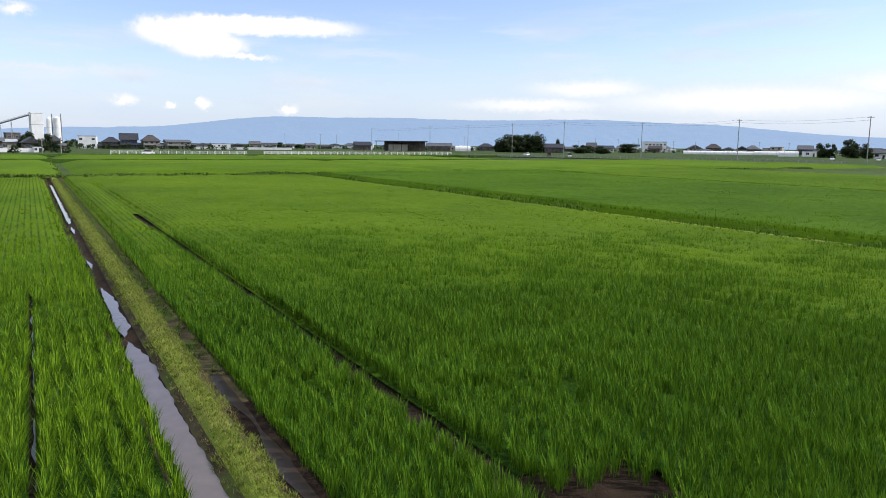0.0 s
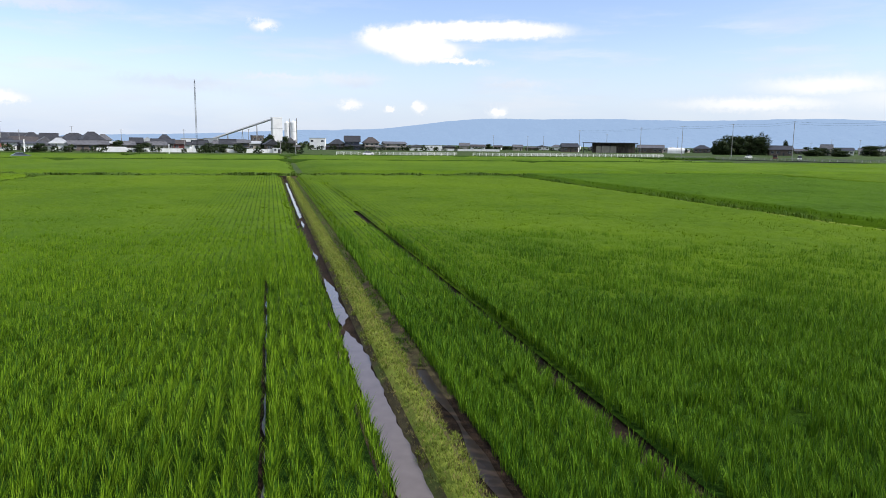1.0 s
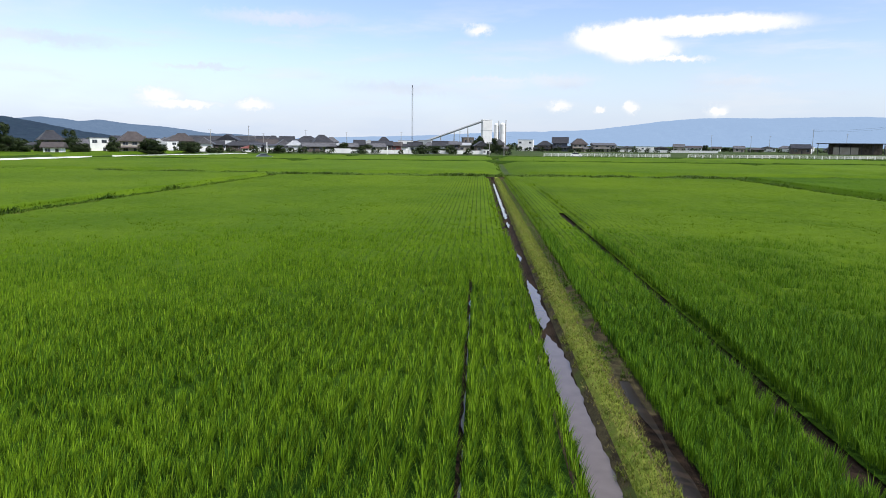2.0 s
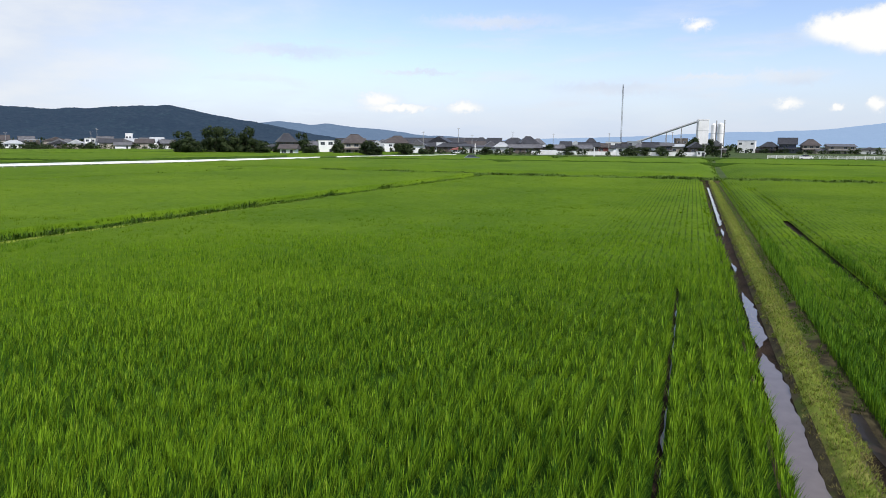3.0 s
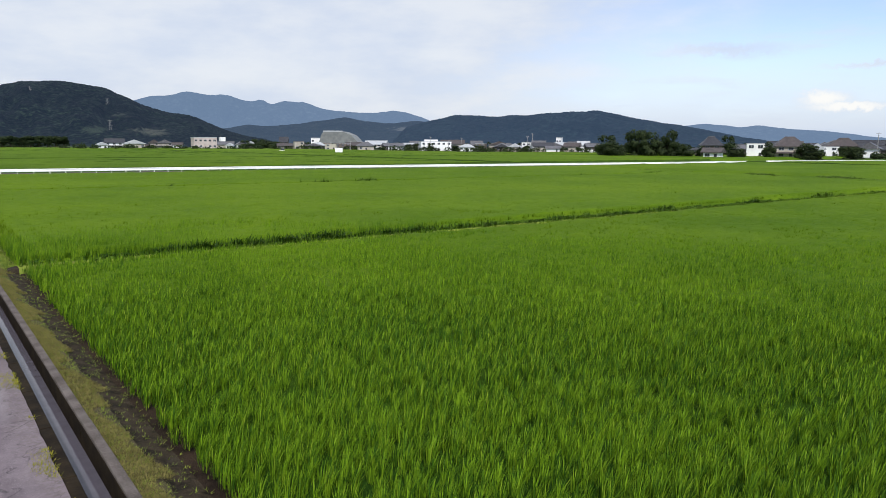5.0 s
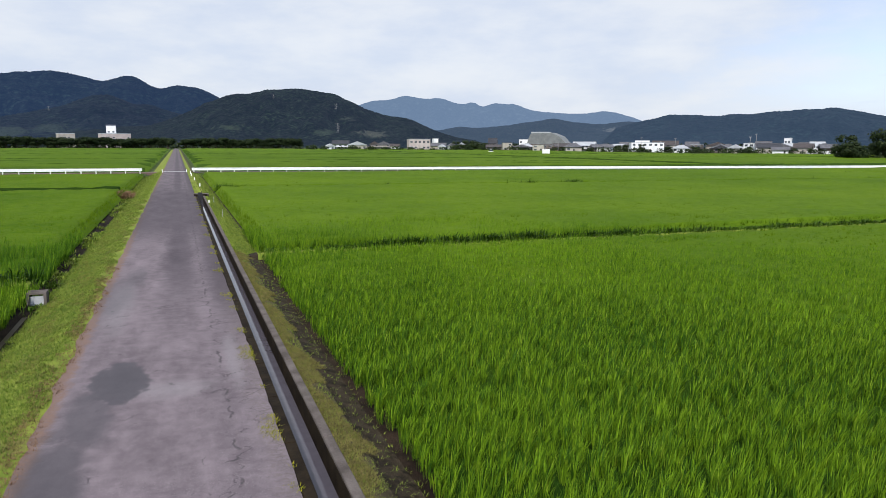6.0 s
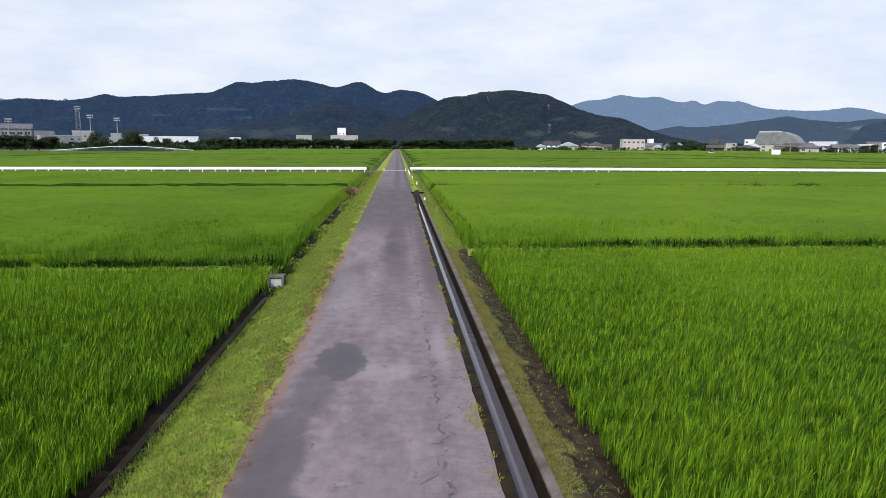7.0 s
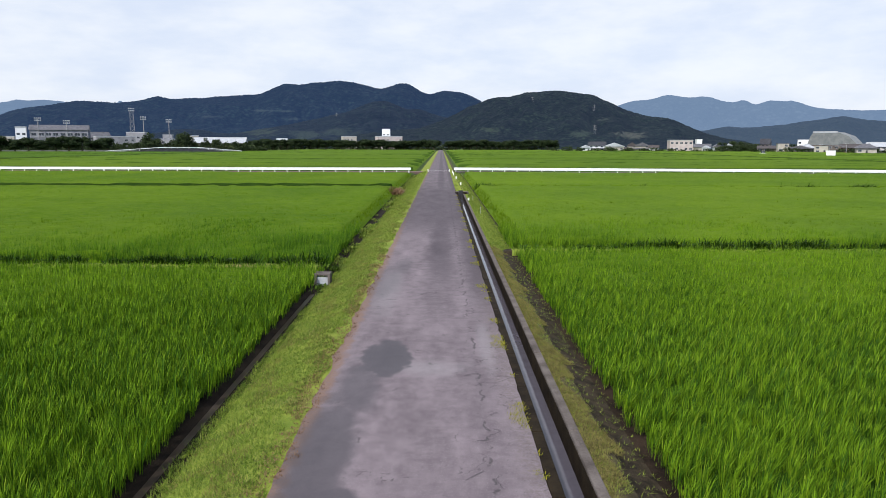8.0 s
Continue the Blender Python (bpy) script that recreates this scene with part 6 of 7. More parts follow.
for a, b in ((25.2, 21.3), (21.3, 18.9), (18.9, 15.6)):
    za, zb = (0.0, 2.0) if a > 25 else ((2.0, 2.0) if b > 18 else (2.0, 0.0))
    p, q = Vector((*out_there(a, 424), za)), Vector((*out_there(b, 424), zb))
    ob = thing("ramp_guardrail", "white guardrail on the embankment ramp", "guardrail", "ramp guardrails")
    bm = bmesh.new()
    tube_into(bm, p + Vector((0, 0, 0.55)), q + Vector((0, 0, 0.55)), 0.17, sides=4)
    part("beam", bm, RAIL_WHITE, ob)
    for k in range(6):
        c = p.lerp(q, (k + 0.5) / 6)
        part("post", boxes((c.x - 0.07, c.x + 0.07, c.y + 0.1, c.y + 0.24, c.z - 0.4, c.z + 0.6)), RAIL_WHITE, ob)


def shrub_row(az0, az1, dist, high, step, label, seed=0):
    """A loose row of shrubs and low trees, too far off to tell apart."""
    h = np.random.default_rng(seed)
    chunks = []
    a = az0
    while a < az1:
        z = high * h.uniform(0.5, 1.25)
        w = z * h.uniform(0.7, 1.3)
        x, y = out_there(a, dist + h.uniform(-14, 14))
        n = 90
        d = h.normal(0, 1, (n, 3))
        d /= np.linalg.norm(d, axis=1)[:, None]
        c = np.array([x, y, GROUND + z * 0.45]) + d * np.array([w, w, z * 0.55]) * h.uniform(0.55, 1.0, (n, 1))
        c[:, 2] = np.maximum(c[:, 2], GROUND)
        u = h.normal(0, 1, (n, 3)) * z * 0.16
        v = h.normal(0, 1, (n, 3)) * z * 0.16
        chunks.append((np.stack([c - u, c + v, c + u], 1).reshape(-1, 3), np.arange(3 * n).reshape(-1, 3)))
        a += step * h.uniform(0.4, 1.6)
    v, f = pile(chunks)
    tagged(new("shrub_row", raw_mesh("shrub_row", v, f, TREE_LEAF)), label, "shrubs", "shrub rows", "stuff")


shrub_row(-91.5, -58, 322, 2.3, 0.8, "dark green garden shrubs before the village", 1)
shrub_row(-104, -91.5, 500, 2.8, 0.7, "dark green garden shrubs beside the houses", 2)
shrub_row(-152, -104, 640, 2.3, 0.55, "dark shrubs along the far road", 3)
shrub_row(-58, -33, 455, 2.8, 0.55, "dark green shrubs before the town", 4)
shrub_row(-33, -9, 520, 3.0, 0.5, "dark green shrubs before the town", 5)
shrub_row(-155, -92, 800, 3.2, 0.4, "dark trees along the horizon", 8)
shrub_row(-92, -60, 640, 5.0, 0.5, "dark trees behind the village", 9)
shrub_row(-60, -22, 700, 5.5, 0.45, "dark trees behind the town", 10)
shrub_row(14, 34, 470, 5.2, 0.3, "dark trees behind the sports ground", 6)
shrub_row(-9, 20, 660, 5.5, 0.4, "dark undergrowth behind the avenue", 7)


def pylon(az, dist, base, high):
    """A lattice power pylon on the hillside."""
    ob = thing("power_pylon", "pale steel lattice pylon on the wooded hill", "pylon", "power pylons", m=stand(az, dist, 0, base))
    bm = bmesh.new()
    for x in (-1, 1):
        for y in (-1, 1):
            tube_into(bm, (x * 2.6, y * 2.6, -8), (x * 0.4, y * 0.4, high), 0.13, sides=4)
    for k in range(6):
        r0, r1, z0, z1 = 2.6 - k * 0.36, 2.6 - (k + 1) * 0.36, k * high / 6, (k + 1) * high / 6
        tube_into(bm, (-r0, -r0, z0), (r1, -r1, z1), 0.07, sides=4)
        tube_into(bm, (r0, -r0, z0), (-r1, -r1, z1), 0.07, sides=4)
    part("tower", bm, POLE_GREY, ob)
    for z in (0.72, 0.84, 0.96):
        part("crossarm", boxes((-3.0, 3.0, -0.15, 0.15, high * z, high * z + 0.2)), POLE_GREY, ob)


for az, w, h in ((-124.5, 12.5, 11.0), (-125.5, 15.0, 13.0), (-126.6, 13.5, 12.5), (-130.9, 10.0, 5.5)):
    grove_tree(az, 516, w, h)

pylon(-7.2, 1330, 62, 30)
pylon(-12.0, 1340, 48, 30)
pylon(-12.1, 1050, 8, 26)
pylon(8.3, 1900, 58, 30)

for k in range(26):
    g2 = random.Random(900 + k)
    house(-62.0 - k * 0.62, 470 + g2.uniform(0, 90), g2.uniform(9, 16), g2.uniform(5.5, 9.0), g2.choice(("gable", "hip")), g2.choice((TIMBER, TIMBER, BEIGE)), g2.choice((DARK_TILE, GREY_TILE, DARK_TILE)))

# low roofs and sheds strung along the horizon
for k in range(40):
    g2 = random.Random(1700 + k)
    a = -99.5 - k * 1.3 + g2.uniform(-0.5, 0.5)
    house(a, g2.uniform(620, 780), g2.uniform(8, 17), g2.uniform(3.4, 6.2), g2.choice(("gable", "hip", "flat", "gable")), g2.choice((WHITE, BEIGE, TIMBER, WHITE)), g2.choice((DARK_TILE, GREY_TILE, PALE_METAL, BROWN_TILE)))

# small houses and sheds packed between the larger roofs
for k in range(34):
    g2 = random.Random(1300 + k)
    house(-56.5 - k * 1.02 + g2.uniform(-0.3, 0.3), g2.uniform(335, 455), g2.uniform(5, 9.5), g2.uniform(3.6, 6.4), g2.choice(("gable", "gable", "hip", "shed")), g2.choice((WHITE, TIMBER, BEIGE, WHITE)), g2.choice((DARK_TILE, GREY_TILE, DARK_TILE, PALE_METAL)))
for k in range(22):
    g2 = random.Random(1500 + k)
    house(-24.5 - k * 1.2 + g2.uniform(-0.4, 0.4), g2.uniform(480, 620), g2.uniform(7, 14), g2.uniform(4.2, 7.5), g2.choice(("gable", "hip", "flat")), g2.choice((WHITE, BEIGE, BEIGE, TIMBER)), g2.choice((DARK_TILE, GREY_TILE, PALE_METAL)))

# the low retaining wall under the curved fence
curve = [(249, -150), (226, -172), (190, -191), (150, -203), (124, -207)]
bm = bmesh.new()
for (xa, ya), (xb, yb) in zip(curve, curve[1:]):
    q = [bm.verts.new(p) for p in ((xa - 0.4, ya, -0.5), (xb - 0.4, yb, -0.5), (xb - 0.4, yb, -0.02), (xa - 0.4, ya, -0.02), (xa + 0.3, ya, -0.02), (xb + 0.3, yb, -0.02))]
    bm.faces.new(q[:4])
    bm.faces.new((q[3], q[2], q[5], q[4]))
tagged(new("retaining_wall", mesh_of("retaining_wall", bm, DARK_TILE)), "low dark retaining wall under the roadside fence", "wall", kind="structure")


# ---- small things beside the road ----
def outlet_box():
    ob = thing("water_outlet", "small concrete outlet box at the paddy corner", "outlet box", m=pose(-4.12, 23.9, -0.5))
    part("slab", boxes((-0.24, 0.30, -0.02, 0.42, 0.26, 0.32)), CONCRETE, ob)
    part("side", boxes((-0.24, -0.16, -0.02, 0.42, -0.1, 0.26)), CONCRETE, ob)
    part("side", boxes((0.22, 0.30, -0.02, 0.42, -0.1, 0.26)), CONCRETE, ob)
    part("gate", boxes((-0.16, 0.22, 0.04, 0.08, -0.1, 0.20)), PALE_METAL, ob, "pale metal slide gate")


outlet_box()


def sluice():
    ob = thing("sluice_gate", "small dark sluice over the ditch", "sluice", m=pose(1.66, 62, 0))
    part("culvert_slab", boxes((-0.45, 0.75, 0, 1.6, -0.12, 0.1)), CONCRETE, ob)
    part("headwall", boxes((-0.42, 0.6, -0.12, 0, -0.8, 0.12)), WET_CONCRETE, ob)
    part("gate_plate", boxes((-0.14, 0.24, -0.16, -0.12, -0.7, 0.28)), DARK_STEEL, ob, "dark steel gate plate")
    for y, h, x in ((54.6, 0.26, 2.12), (76, 0.40, 2.1), (90, 0.45, 1.9), (101, 0.5, 1.75), (108, 0.55, 1.75), (113.5, 0.62, -2.1), (113.5, 0.62, 1.30)):
        ob = thing("marker_stub", "short white marker stub beside the ditch", "marker", "marker stubs", m=pose(x, y, -0.05))
        part("stub", boxes((-0.06, 0.06, -0.05, 0.05, -0.1, h * 0.7)), RAIL_WHITE, ob)
        part("cap", boxes((-0.075, 0.075, -0.065, 0.065, h * 0.7, h * 0.7 + 0.04)), RAIL_WHITE, ob)
    for y in (45, 56):
        ob = thing("stake", "thin pale stake beside the ditch", "stake", "ditch stakes", m=pose(2.5, y, -0.1))
        bm = bmesh.new()
        tube_into(bm, (0, 0, -0.2), (0.02, 0, 0.42), 0.014, sides=6)
        part("rod", bm, PALE_METAL, ob)


sluice()

# houses round the concrete works
house(-88.73, 470, 6.8, 5.4, 'gable', WHITE, GREY_TILE)
house(-90.90, 470, 7.1, 7.9, 'gable', TIMBER, GREY_TILE)
house(-89.78, 330, 3.3, 2.2, 'flat', WHITE, PALE_METAL)
house(-93.00, 520, 11.5, 8.2, 'flat', WHITE, PALE_METAL)
house(-94.52, 520, 10.1, 7.3, 'hip', TIMBER, DARK_TILE)
house(-95.70, 520, 11.0, 10.0, 'gable', NAVY, DARK_TILE)
house(-97.17, 520, 10.9, 9.1, 'hip', BEIGE, BROWN_TILE)
house(-99.04, 520, 16.2, 6.3, 'shed', BEIGE, GREY_TILE)
grove_tree(-89.10, 390, 5.7, 9.0)
grove_tree(-89.78, 390, 5.4, 5.6)
grove_tree(-90.48, 390, 4.2, 8.3)
grove_tree(-90.96, 390, 3.8, 4.1)

# sheds, tunnels and houses along the far road
house(-113.46, 561, 5.7, 3.7, 'flat', WHITE, PALE_METAL)
house(-119.20, 578, 19.7, 6.1, 'gable', TIMBER, GREY_TILE)
house(-122.91, 646, 13.8, 6.3, 'hip', TIMBER, DARK_TILE)
house(-128.26, 510, 14.2, 6.3, 'gable', TIMBER, DARK_TILE)
house(-131.24, 561, 6.8, 7.6, 'gable', BEIGE, GREY_TILE)
house(-135.97, 714, 21.8, 10.0, 'flat', WHITE, PALE_METAL)
house(-136.85, 731, 10.5, 7.0, 'gable', WHITE, PALE_METAL)
house(-138.89, 646, 10.8, 6.9, 'gable', BEIGE, GREY_TILE)
house(-140.23, 646, 12.1, 8.0, 'hip', TIMBER, BROWN_TILE)
house(-142.25, 646, 8.7, 6.3, 'gable', BEIGE, DARK_TILE)
house(-142.96, 646, 9.8, 6.9, 'hip', TIMBER, GREY_TILE)
house(-144.58, 612, 9.2, 6.0, 'flat', BEIGE, GREY_TILE)
house(-146.41, 646, 10.9, 7.3, 'gable', NAVY, GREY_TILE)
house(-146.71, 493, 7.5, 3.2, 'flat', WHITE, PALE_METAL)
house(-151.10, 442, 6.6, 5.0, 'gable', WHITE, GREY_TILE)
tunnel_house(-121.06, 561, 11.9, 4.2)
tunnel_house(-138.92, 561, 15.8, 2.5)
tunnel_house(-140.52, 561, 15.5, 2.4)
tunnel_house(-142.18, 561, 17.0, 2.4)
tunnel_house(-143.89, 561, 16.6, 2.7)
tunnel_house(-145.38, 476, 10.6, 3.2)
grove_tree(-106.59, 714, 4.9, 5.8)
grove_tree(-107.80, 714, 12.5, 3.8)
grove_tree(-108.72, 714, 12.5, 3.9)
grove_tree(-123.96, 510, 6.4, 9.5)
grove_tree(-124.92, 510, 15.5, 13.1)
grove_tree(-126.13, 510, 13.9, 13.2)
grove_tree(-126.91, 510, 11.8, 11.7)
grove_tree(-128.67, 527, 3.7, 10.1)
grove_tree(-130.31, 493, 10.2, 5.7)
grove_tree(-132.18, 493, 10.8, 5.4)
grove_tree(-134.04, 561, 13.3, 7.4)
grove_tree(-147.48, 442, 4.9, 8.1)
grove_tree(-148.04, 442, 5.9, 7.7)
grove_tree(-149.31, 442, 9.3, 10.2)
grove_tree(-150.33, 433, 6.0, 8.1)
pine_tree(-127.08, 510, 6.3, 15.7)
pine_tree(-127.46, 510, 5.9, 13.7)

# poles along the far road
utility_pole(-106.98, 609, 13.2)
utility_pole(-109.72, 623, 12.8)
utility_pole(-110.97, 594, 12.5)
utility_pole(-113.76, 478, 15.0)
utility_pole(-115.87, 580, 14.3)
utility_pole(-118.42, 435, 15.8)
utility_pole(-121.47, 406, 15.9)
utility_pole(-125.01, 377, 16.2)
utility_pole(-129.09, 340, 16.2)
utility_pole(-135.04, 311, 14.9)
utility_pole(-141.97, 275, 14.8)
utility_pole(-150.34, 239, 14.2)
utility_pole(-121.16, 600, 12.4)
utility_pole(-130.24, 600, 9.1)
utility_pole(-133.26, 600, 11.2)
utility_pole(-134.78, 600, 11.8)
utility_pole(-137.37, 600, 9.7)
utility_pole(-138.96, 600, 9.4)
utility_pole(-143.38, 600, 9.4)
utility_pole(-145.36, 600, 9.1)
utility_pole(-131.53, 600, 11.5)

# village roofs
house(-63.30, 403, 5.8, 7.1, 'gable', TIMBER, GREY_TILE)
house(-65.38, 369, 8.9, 4.6, 'flat', WHITE, PALE_METAL)
house(-66.11, 470, 11.5, 8.8, 'hip', TIMBER, BROWN_TILE)
house(-66.96, 448, 4.5, 5.3, 'gable', TIMBER, GREY_TILE)
house(-67.87, 436, 11.0, 6.9, 'gable', TIMBER, DARK_TILE)
house(-69.73, 459, 13.4, 9.2, 'gable', WHITE, DARK_TILE)
house(-69.59, 414, 6.7, 5.2, 'gable', WHITE, PALE_METAL)
house(-70.95, 481, 11.4, 8.5, 'gable', TIMBER, GREY_TILE)
house(-70.10, 386, 8.1, 5.0, 'hip', TIMBER, DARK_TILE)
house(-71.16, 392, 8.3, 5.3, 'gable', TIMBER, DARK_TILE)
house(-71.12, 358, 6.4, 2.9, 'gable', WHITE, RED_TILE)
house(-72.49, 425, 12.4, 6.1, 'gable', TIMBER, BROWN_TILE)
house(-72.59, 369, 6.8, 3.5, 'gable', TIMBER, GREY_TILE)
house(-73.01, 492, 9.1, 8.9, 'hip', BEIGE, DARK_TILE)
house(-74.07, 492, 9.2, 8.6, 'gable', WHITE, DARK_TILE)
house(-75.40, 392, 11.0, 7.4, 'hip', TIMBER, DARK_TILE)
house(-76.73, 386, 9.6, 8.7, 'hip', TIMBER, DARK_TILE)
house(-76.08, 364, 10.9, 4.6, 'gable', TIMBER, GREY_TILE)
house(-74.10, 369, 5.2, 3.6, 'gable', WHITE, GREY_TILE)
house(-77.31, 380, 6.0, 4.7, 'gable', TIMBER, GREY_TILE)
house(-80.44, 492, 13.6, 6.8, 'gable', WHITE, PALE_METAL)
house(-81.50, 414, 11.5, 5.9, 'gable', TIMBER, DARK_TILE)
house(-81.64, 420, 7.3, 8.2, 'hip', WHITE, DARK_TILE)
house(-82.62, 425, 6.2, 5.4, 'gable', RED_WALL, BROWN_TILE)
house(-83.37, 492, 10.0, 6.7, 'flat', WHITE, PALE_METAL)
house(-84.41, 492, 7.1, 6.5, 'flat', TIMBER, GREY_TILE)
house(-86.60, 436, 13.5, 6.1, 'gable', TIMBER, GREY_TILE)
house(-87.89, 448, 11.2, 5.5, 'gable', TIMBER, GREY_TILE)
house(-88.65, 414, 7.1, 5.2, 'gable', TIMBER, DARK_TILE)
house(-88.36, 515, 8.4, 9.4, 'flat', TIMBER, GREY_TILE)
grove_tree(-64.15, 320, 6.2, 5.6)
grove_tree(-66.39, 315, 4.3, 4.5)
grove_tree(-67.22, 315, 4.9, 4.5)
grove_tree(-68.38, 315, 4.0, 3.0)
grove_tree(-69.02, 315, 3.0, 3.3)
grove_tree(-73.41, 305, 5.2, 3.6)
grove_tree(-78.47, 350, 4.6, 5.0)
grove_tree(-80.02, 330, 6.9, 4.1)
grove_tree(-84.61, 330, 7.6, 4.3)
grove_tree(-85.71, 330, 7.6, 3.9)
grove_tree(-86.93, 330, 6.5, 4.0)
grove_tree(-89.19, 400, 5.6, 8.7)
grove_tree(-90.00, 330, 4.7, 5.2)
utility_pole(-68.34, 330, 10.1)
utility_pole(-71.17, 420, 13.8)
utility_pole(-72.26, 420, 9.7)
utility_pole(-75.51, 400, 11.6)
utility_pole(-78.70, 420, 10.8)
utility_pole(-83.01, 360, 10.3)
utility_pole(-87.72, 400, 11.7)
utility_pole(-91.26, 300, 5.9)
utility_pole(-90.09, 300, 5.2)

# houses beside the wood
house(-57.57, 330, 8.3, 8.5, 'hip', TIMBER, DARK_TILE)
house(-57.76, 270, 5.9, 4.0, 'gable', WHITE, BROWN_TILE)
house(-60.65, 310, 7.0, 5.7, 'flat', WHITE, PALE_METAL)
house(-62.86, 300, 10.4, 8.1, 'hip', BEIGE, BROWN_TILE)
house(-66.28, 380, 12.0, 8.5, 'hip', TIMBER, BROWN_TILE)
house(-64.23, 400, 7.0, 6.2, 'gable', BEIGE, GREY_TILE)
house(-59.65, 360, 5.6, 5.3, 'gable', TIMBER, GREY_TILE)
house(-67.90, 360, 7.2, 6.5, 'gable', WHITE, GREY_TILE)
grove_tree(-49.89, 285, 8.1, 8.6)
grove_tree(-50.50, 280, 7.7, 6.2)
grove_tree(-52.19, 290, 9.1, 11.0)
grove_tree(-53.36, 285, 8.5, 10.1)
grove_tree(-54.49, 285, 7.2, 10.6)
grove_tree(-55.02, 280, 5.5, 6.3)
grove_tree(-55.82, 280, 6.6, 4.6)
grove_tree(-56.72, 290, 3.2, 4.7)
grove_tree(-58.74, 340, 6.3, 9.2)
grove_tree(-59.42, 285, 6.7, 5.4)
grove_tree(-61.69, 285, 5.3, 6.3)
grove_tree(-63.68, 280, 4.7, 5.7)
grove_tree(-64.48, 275, 7.2, 5.1)
grove_tree(-66.80, 300, 5.6, 4.8)

# town under the hills
house(-24.99, 560, 21.2, 4.6, 'gable', TIMBER, BROWN_TILE)
house(-24.45, 570, 5.9, 9.6, 'gable', BEIGE, DARK_TILE)
house(-26.79, 560, 15.9, 4.8, 'gable', TIMBER, GREY_TILE)
house(-27.07, 620, 10.6, 9.5, 'flat', WHITE, PALE_METAL)
house(-30.14, 540, 17.6, 5.7, 'gable', BROWN_WALL, BROWN_TILE)
house(-31.69, 560, 17.2, 7.1, 'gable', BEIGE, PALE_METAL)
house(-33.00, 540, 15.7, 5.1, 'gable', TIMBER, GREY_TILE)
house(-34.75, 560, 7.5, 7.0, 'gable', BEIGE, GREY_TILE)
house(-36.35, 520, 23.6, 6.6, 'flat', WHITE, PALE_METAL)
house(-36.05, 525, 10.5, 8.1, 'flat', WHITE, PALE_METAL)
house(-37.77, 620, 20.5, 8.4, 'gable', BEIGE, BROWN_TILE)
house(-39.03, 540, 10.0, 5.1, 'gable', WHITE, GREY_TILE)
house(-39.69, 600, 9.8, 7.6, 'gable', BEIGE, GREY_TILE)
house(-41.50, 600, 18.1, 7.3, 'gable', BEIGE, BROWN_TILE)
house(-41.60, 500, 9.5, 4.9, 'gable', TIMBER, DARK_TILE)
house(-42.76, 480, 8.0, 5.3, 'gable', BEIGE, PALE_METAL)
house(-43.75, 560, 9.9, 6.8, 'gable', WHITE, GREY_TILE)
house(-44.63, 500, 8.9, 7.4, 'gable', WHITE, GREY_TILE)
house(-45.85, 540, 13.4, 6.4, 'gable', TIMBER, GREY_TILE)
house(-46.25, 600, 4.7, 10.6, 'flat', WHITE, WHITE)
house(-47.28, 500, 10.9, 6.1, 'gable', BEIGE, BROWN_TILE)
house(-48.13, 560, 8.8, 7.6, 'gable', WHITE, PALE_METAL)
house(-48.80, 500, 9.4, 5.7, 'gable', TIMBER, GREY_TILE)
house(-45.78, 450, 8.8, 4.0, 'gable', WHITE, GREY_TILE)
grove_tree(-22.23, 600, 10.5, 8.4)
grove_tree(-23.14, 600, 12.4, 7.3)
grove_tree(-23.72, 590, 10.6, 6.1)
grove_tree(-34.26, 500, 5.3, 4.8)
grove_tree(-36.03, 500, 4.3, 5.4)
grove_tree(-39.98, 480, 7.2, 4.1)
grove_tree(-38.07, 500, 7.3, 4.0)
grove_tree(-28.25, 520, 5.1, 4.8)
grove_tree(-30.71, 520, 6.6, 5.0)
grove_tree(-43.57, 470, 5.4, 4.2)
grove_tree(-34.81, 500, 4.3, 5.3)
utility_pole(-36.01, 500, 9.8)
utility_pole(-37.45, 500, 7.3)
utility_pole(-43.73, 500, 10.4)
utility_pole(-44.13, 500, 12.3)
utility_pole(-38.47, 500, 9.3)
utility_pole(-28.05, 500, 5.5)
utility_pole(-29.63, 500, 6.3)
utility_pole(-30.97, 500, 6.4)

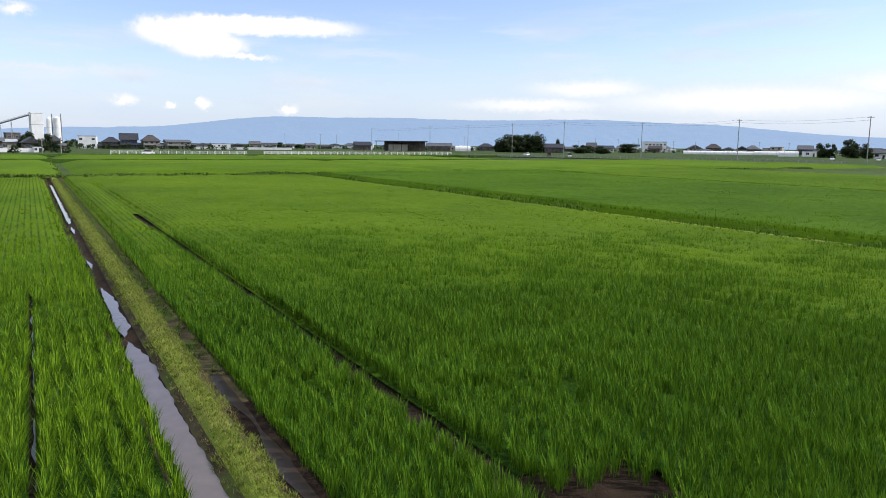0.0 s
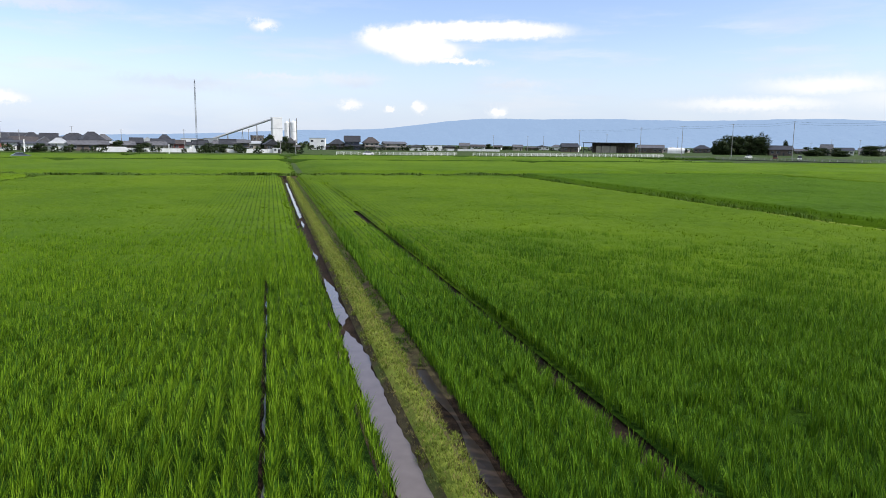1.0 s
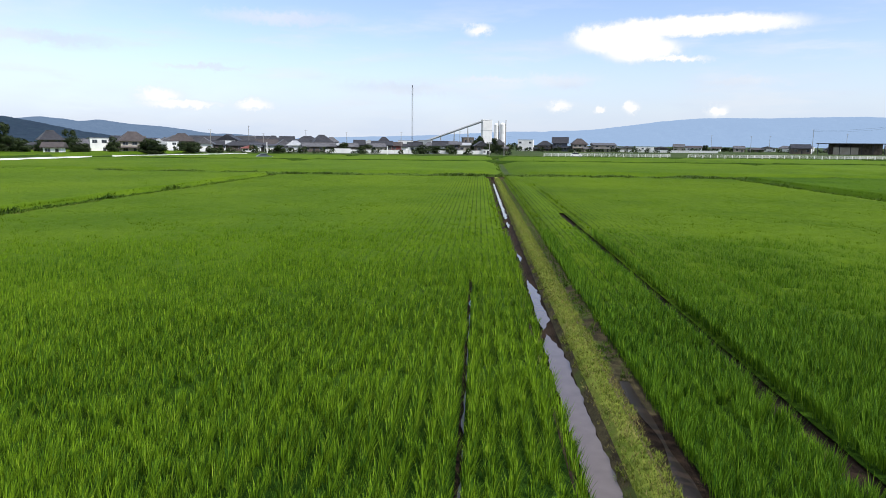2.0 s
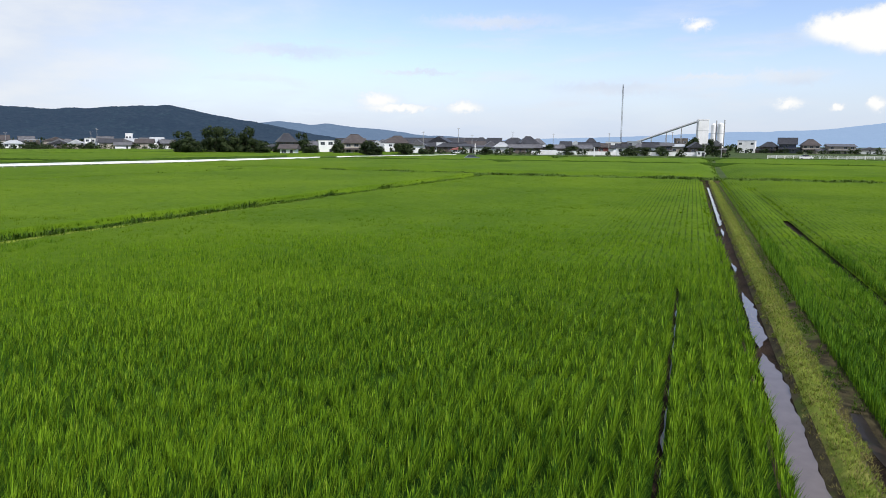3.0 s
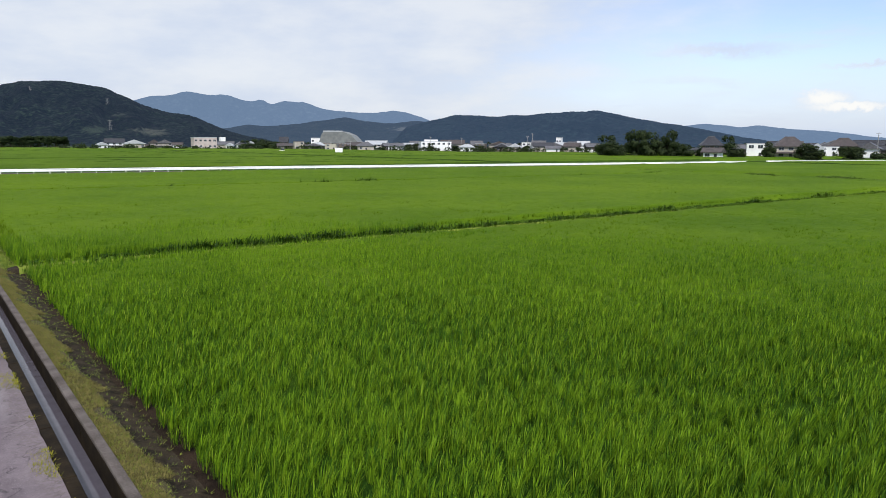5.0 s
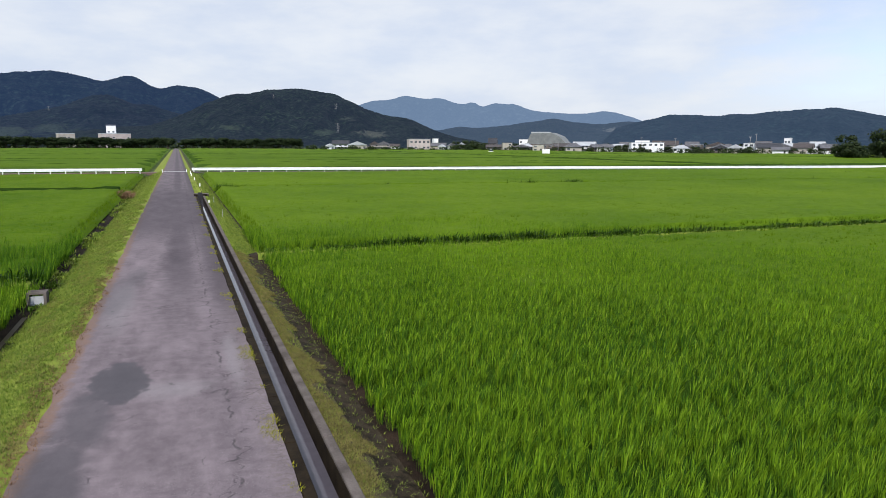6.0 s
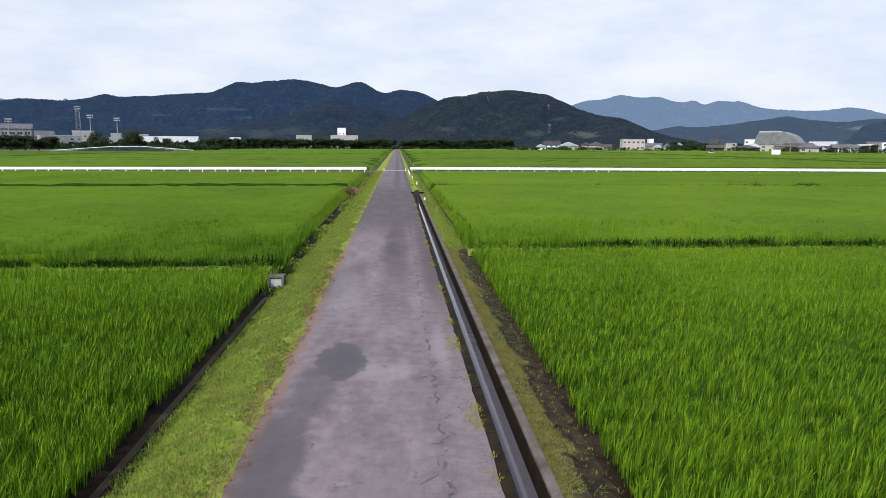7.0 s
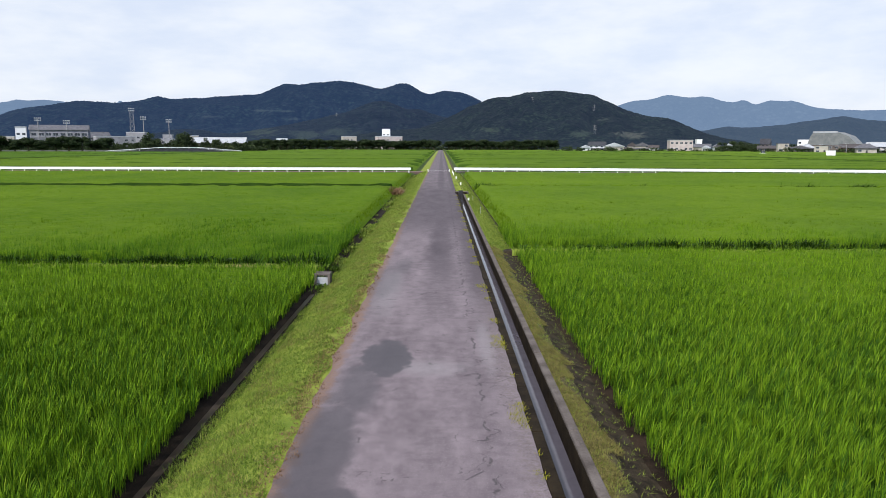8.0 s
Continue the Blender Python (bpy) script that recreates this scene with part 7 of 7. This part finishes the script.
# white halls and houses at the foot of the hill
house(-11.46, 560, 7.6, 4.8, 'gable', WHITE, PALE_METAL)
house(-12.32, 600, 13.6, 7.5, 'gable', WHITE, DARK_TILE)
house(-13.62, 580, 14.7, 6.6, 'gable', BEIGE, PALE_METAL)
house(-14.98, 640, 8.5, 7.3, 'gable', BEIGE, BROWN_TILE)
house(-15.74, 640, 12.2, 7.3, 'gable', BEIGE, GREY_TILE)
house(-16.63, 600, 7.0, 4.9, 'gable', WHITE, BROWN_TILE)
house(-18.50, 560, 17.6, 8.8, 'flat', PINK, PALE_METAL)
house(-19.84, 600, 4.2, 9.4, 'flat', WHITE, WHITE)
house(-20.06, 580, 13.0, 5.8, 'gable', BEIGE, GREY_TILE)
house(-20.39, 560, 4.6, 4.6, 'gable', WHITE, PALE_METAL)
house(-21.17, 570, 6.3, 5.8, 'gable', WHITE, GREY_TILE)
house(-21.96, 580, 8.0, 6.3, 'gable', TIMBER, PALE_METAL)
house(4.20, 780, 29.4, 14.0, 'flat', PINK, PALE_METAL)
house(4.40, 785, 9.2, 22.7, 'flat', WHITE, NAVY)
house(30.38, 520, 6.4, 15.4, 'flat', WHITE, PALE_METAL)
house(31.16, 540, 8.8, 9.6, 'flat', BEIGE, PALE_METAL)
house(25.58, 560, 13.3, 13.0, 'gable', GREY_WALL, GREY_TILE)
house(24.53, 540, 26.4, 10.0, 'flat', GREY_WALL, PALE_METAL)
house(22.97, 570, 14.0, 13.4, 'flat', GREY_WALL, PALE_METAL)
house(20.89, 500, 9.9, 8.2, 'flat', GREY_WALL, PALE_METAL)
house(20.89, 560, 6.9, 11.6, 'flat', GREY_WALL, PALE_METAL)
house(19.08, 580, 6.2, 11.5, 'flat', BEIGE, PALE_METAL)
house(17.15, 540, 37.3, 9.6, 'gable', TIMBER, PALE_METAL)
house(12.55, 800, 10.8, 11.3, 'gable', BEIGE, PALE_METAL)
house(7.36, 800, 15.5, 14.1, 'flat', BEIGE, PALE_METAL)
grove_tree(22.0, 440, 11.5, 11.4)
grove_tree(20.0, 440, 11.0, 11.8)
grove_tree(19.2, 445, 9.5, 9.0)
grove_tree(22.36, 490, 6.6, 9.0)
grove_tree(18.24, 500, 6.0, 9.3)
grove_tree(17.49, 500, 7.2, 8.3)
grove_tree(-21.56, 560, 7.6, 7.0)
grove_tree(-22.53, 560, 11.3, 7.8)

wires([(-113.76, 478, 14.8), (-118.42, 435, 15.6), (-121.47, 406, 15.7), (-125.01, 377, 16.0), (-129.09, 340, 16.0), (-135.04, 311, 14.7), (-141.97, 275, 14.6), (-150.34, 239, 14.0)], "slack black cables between the roadside poles")
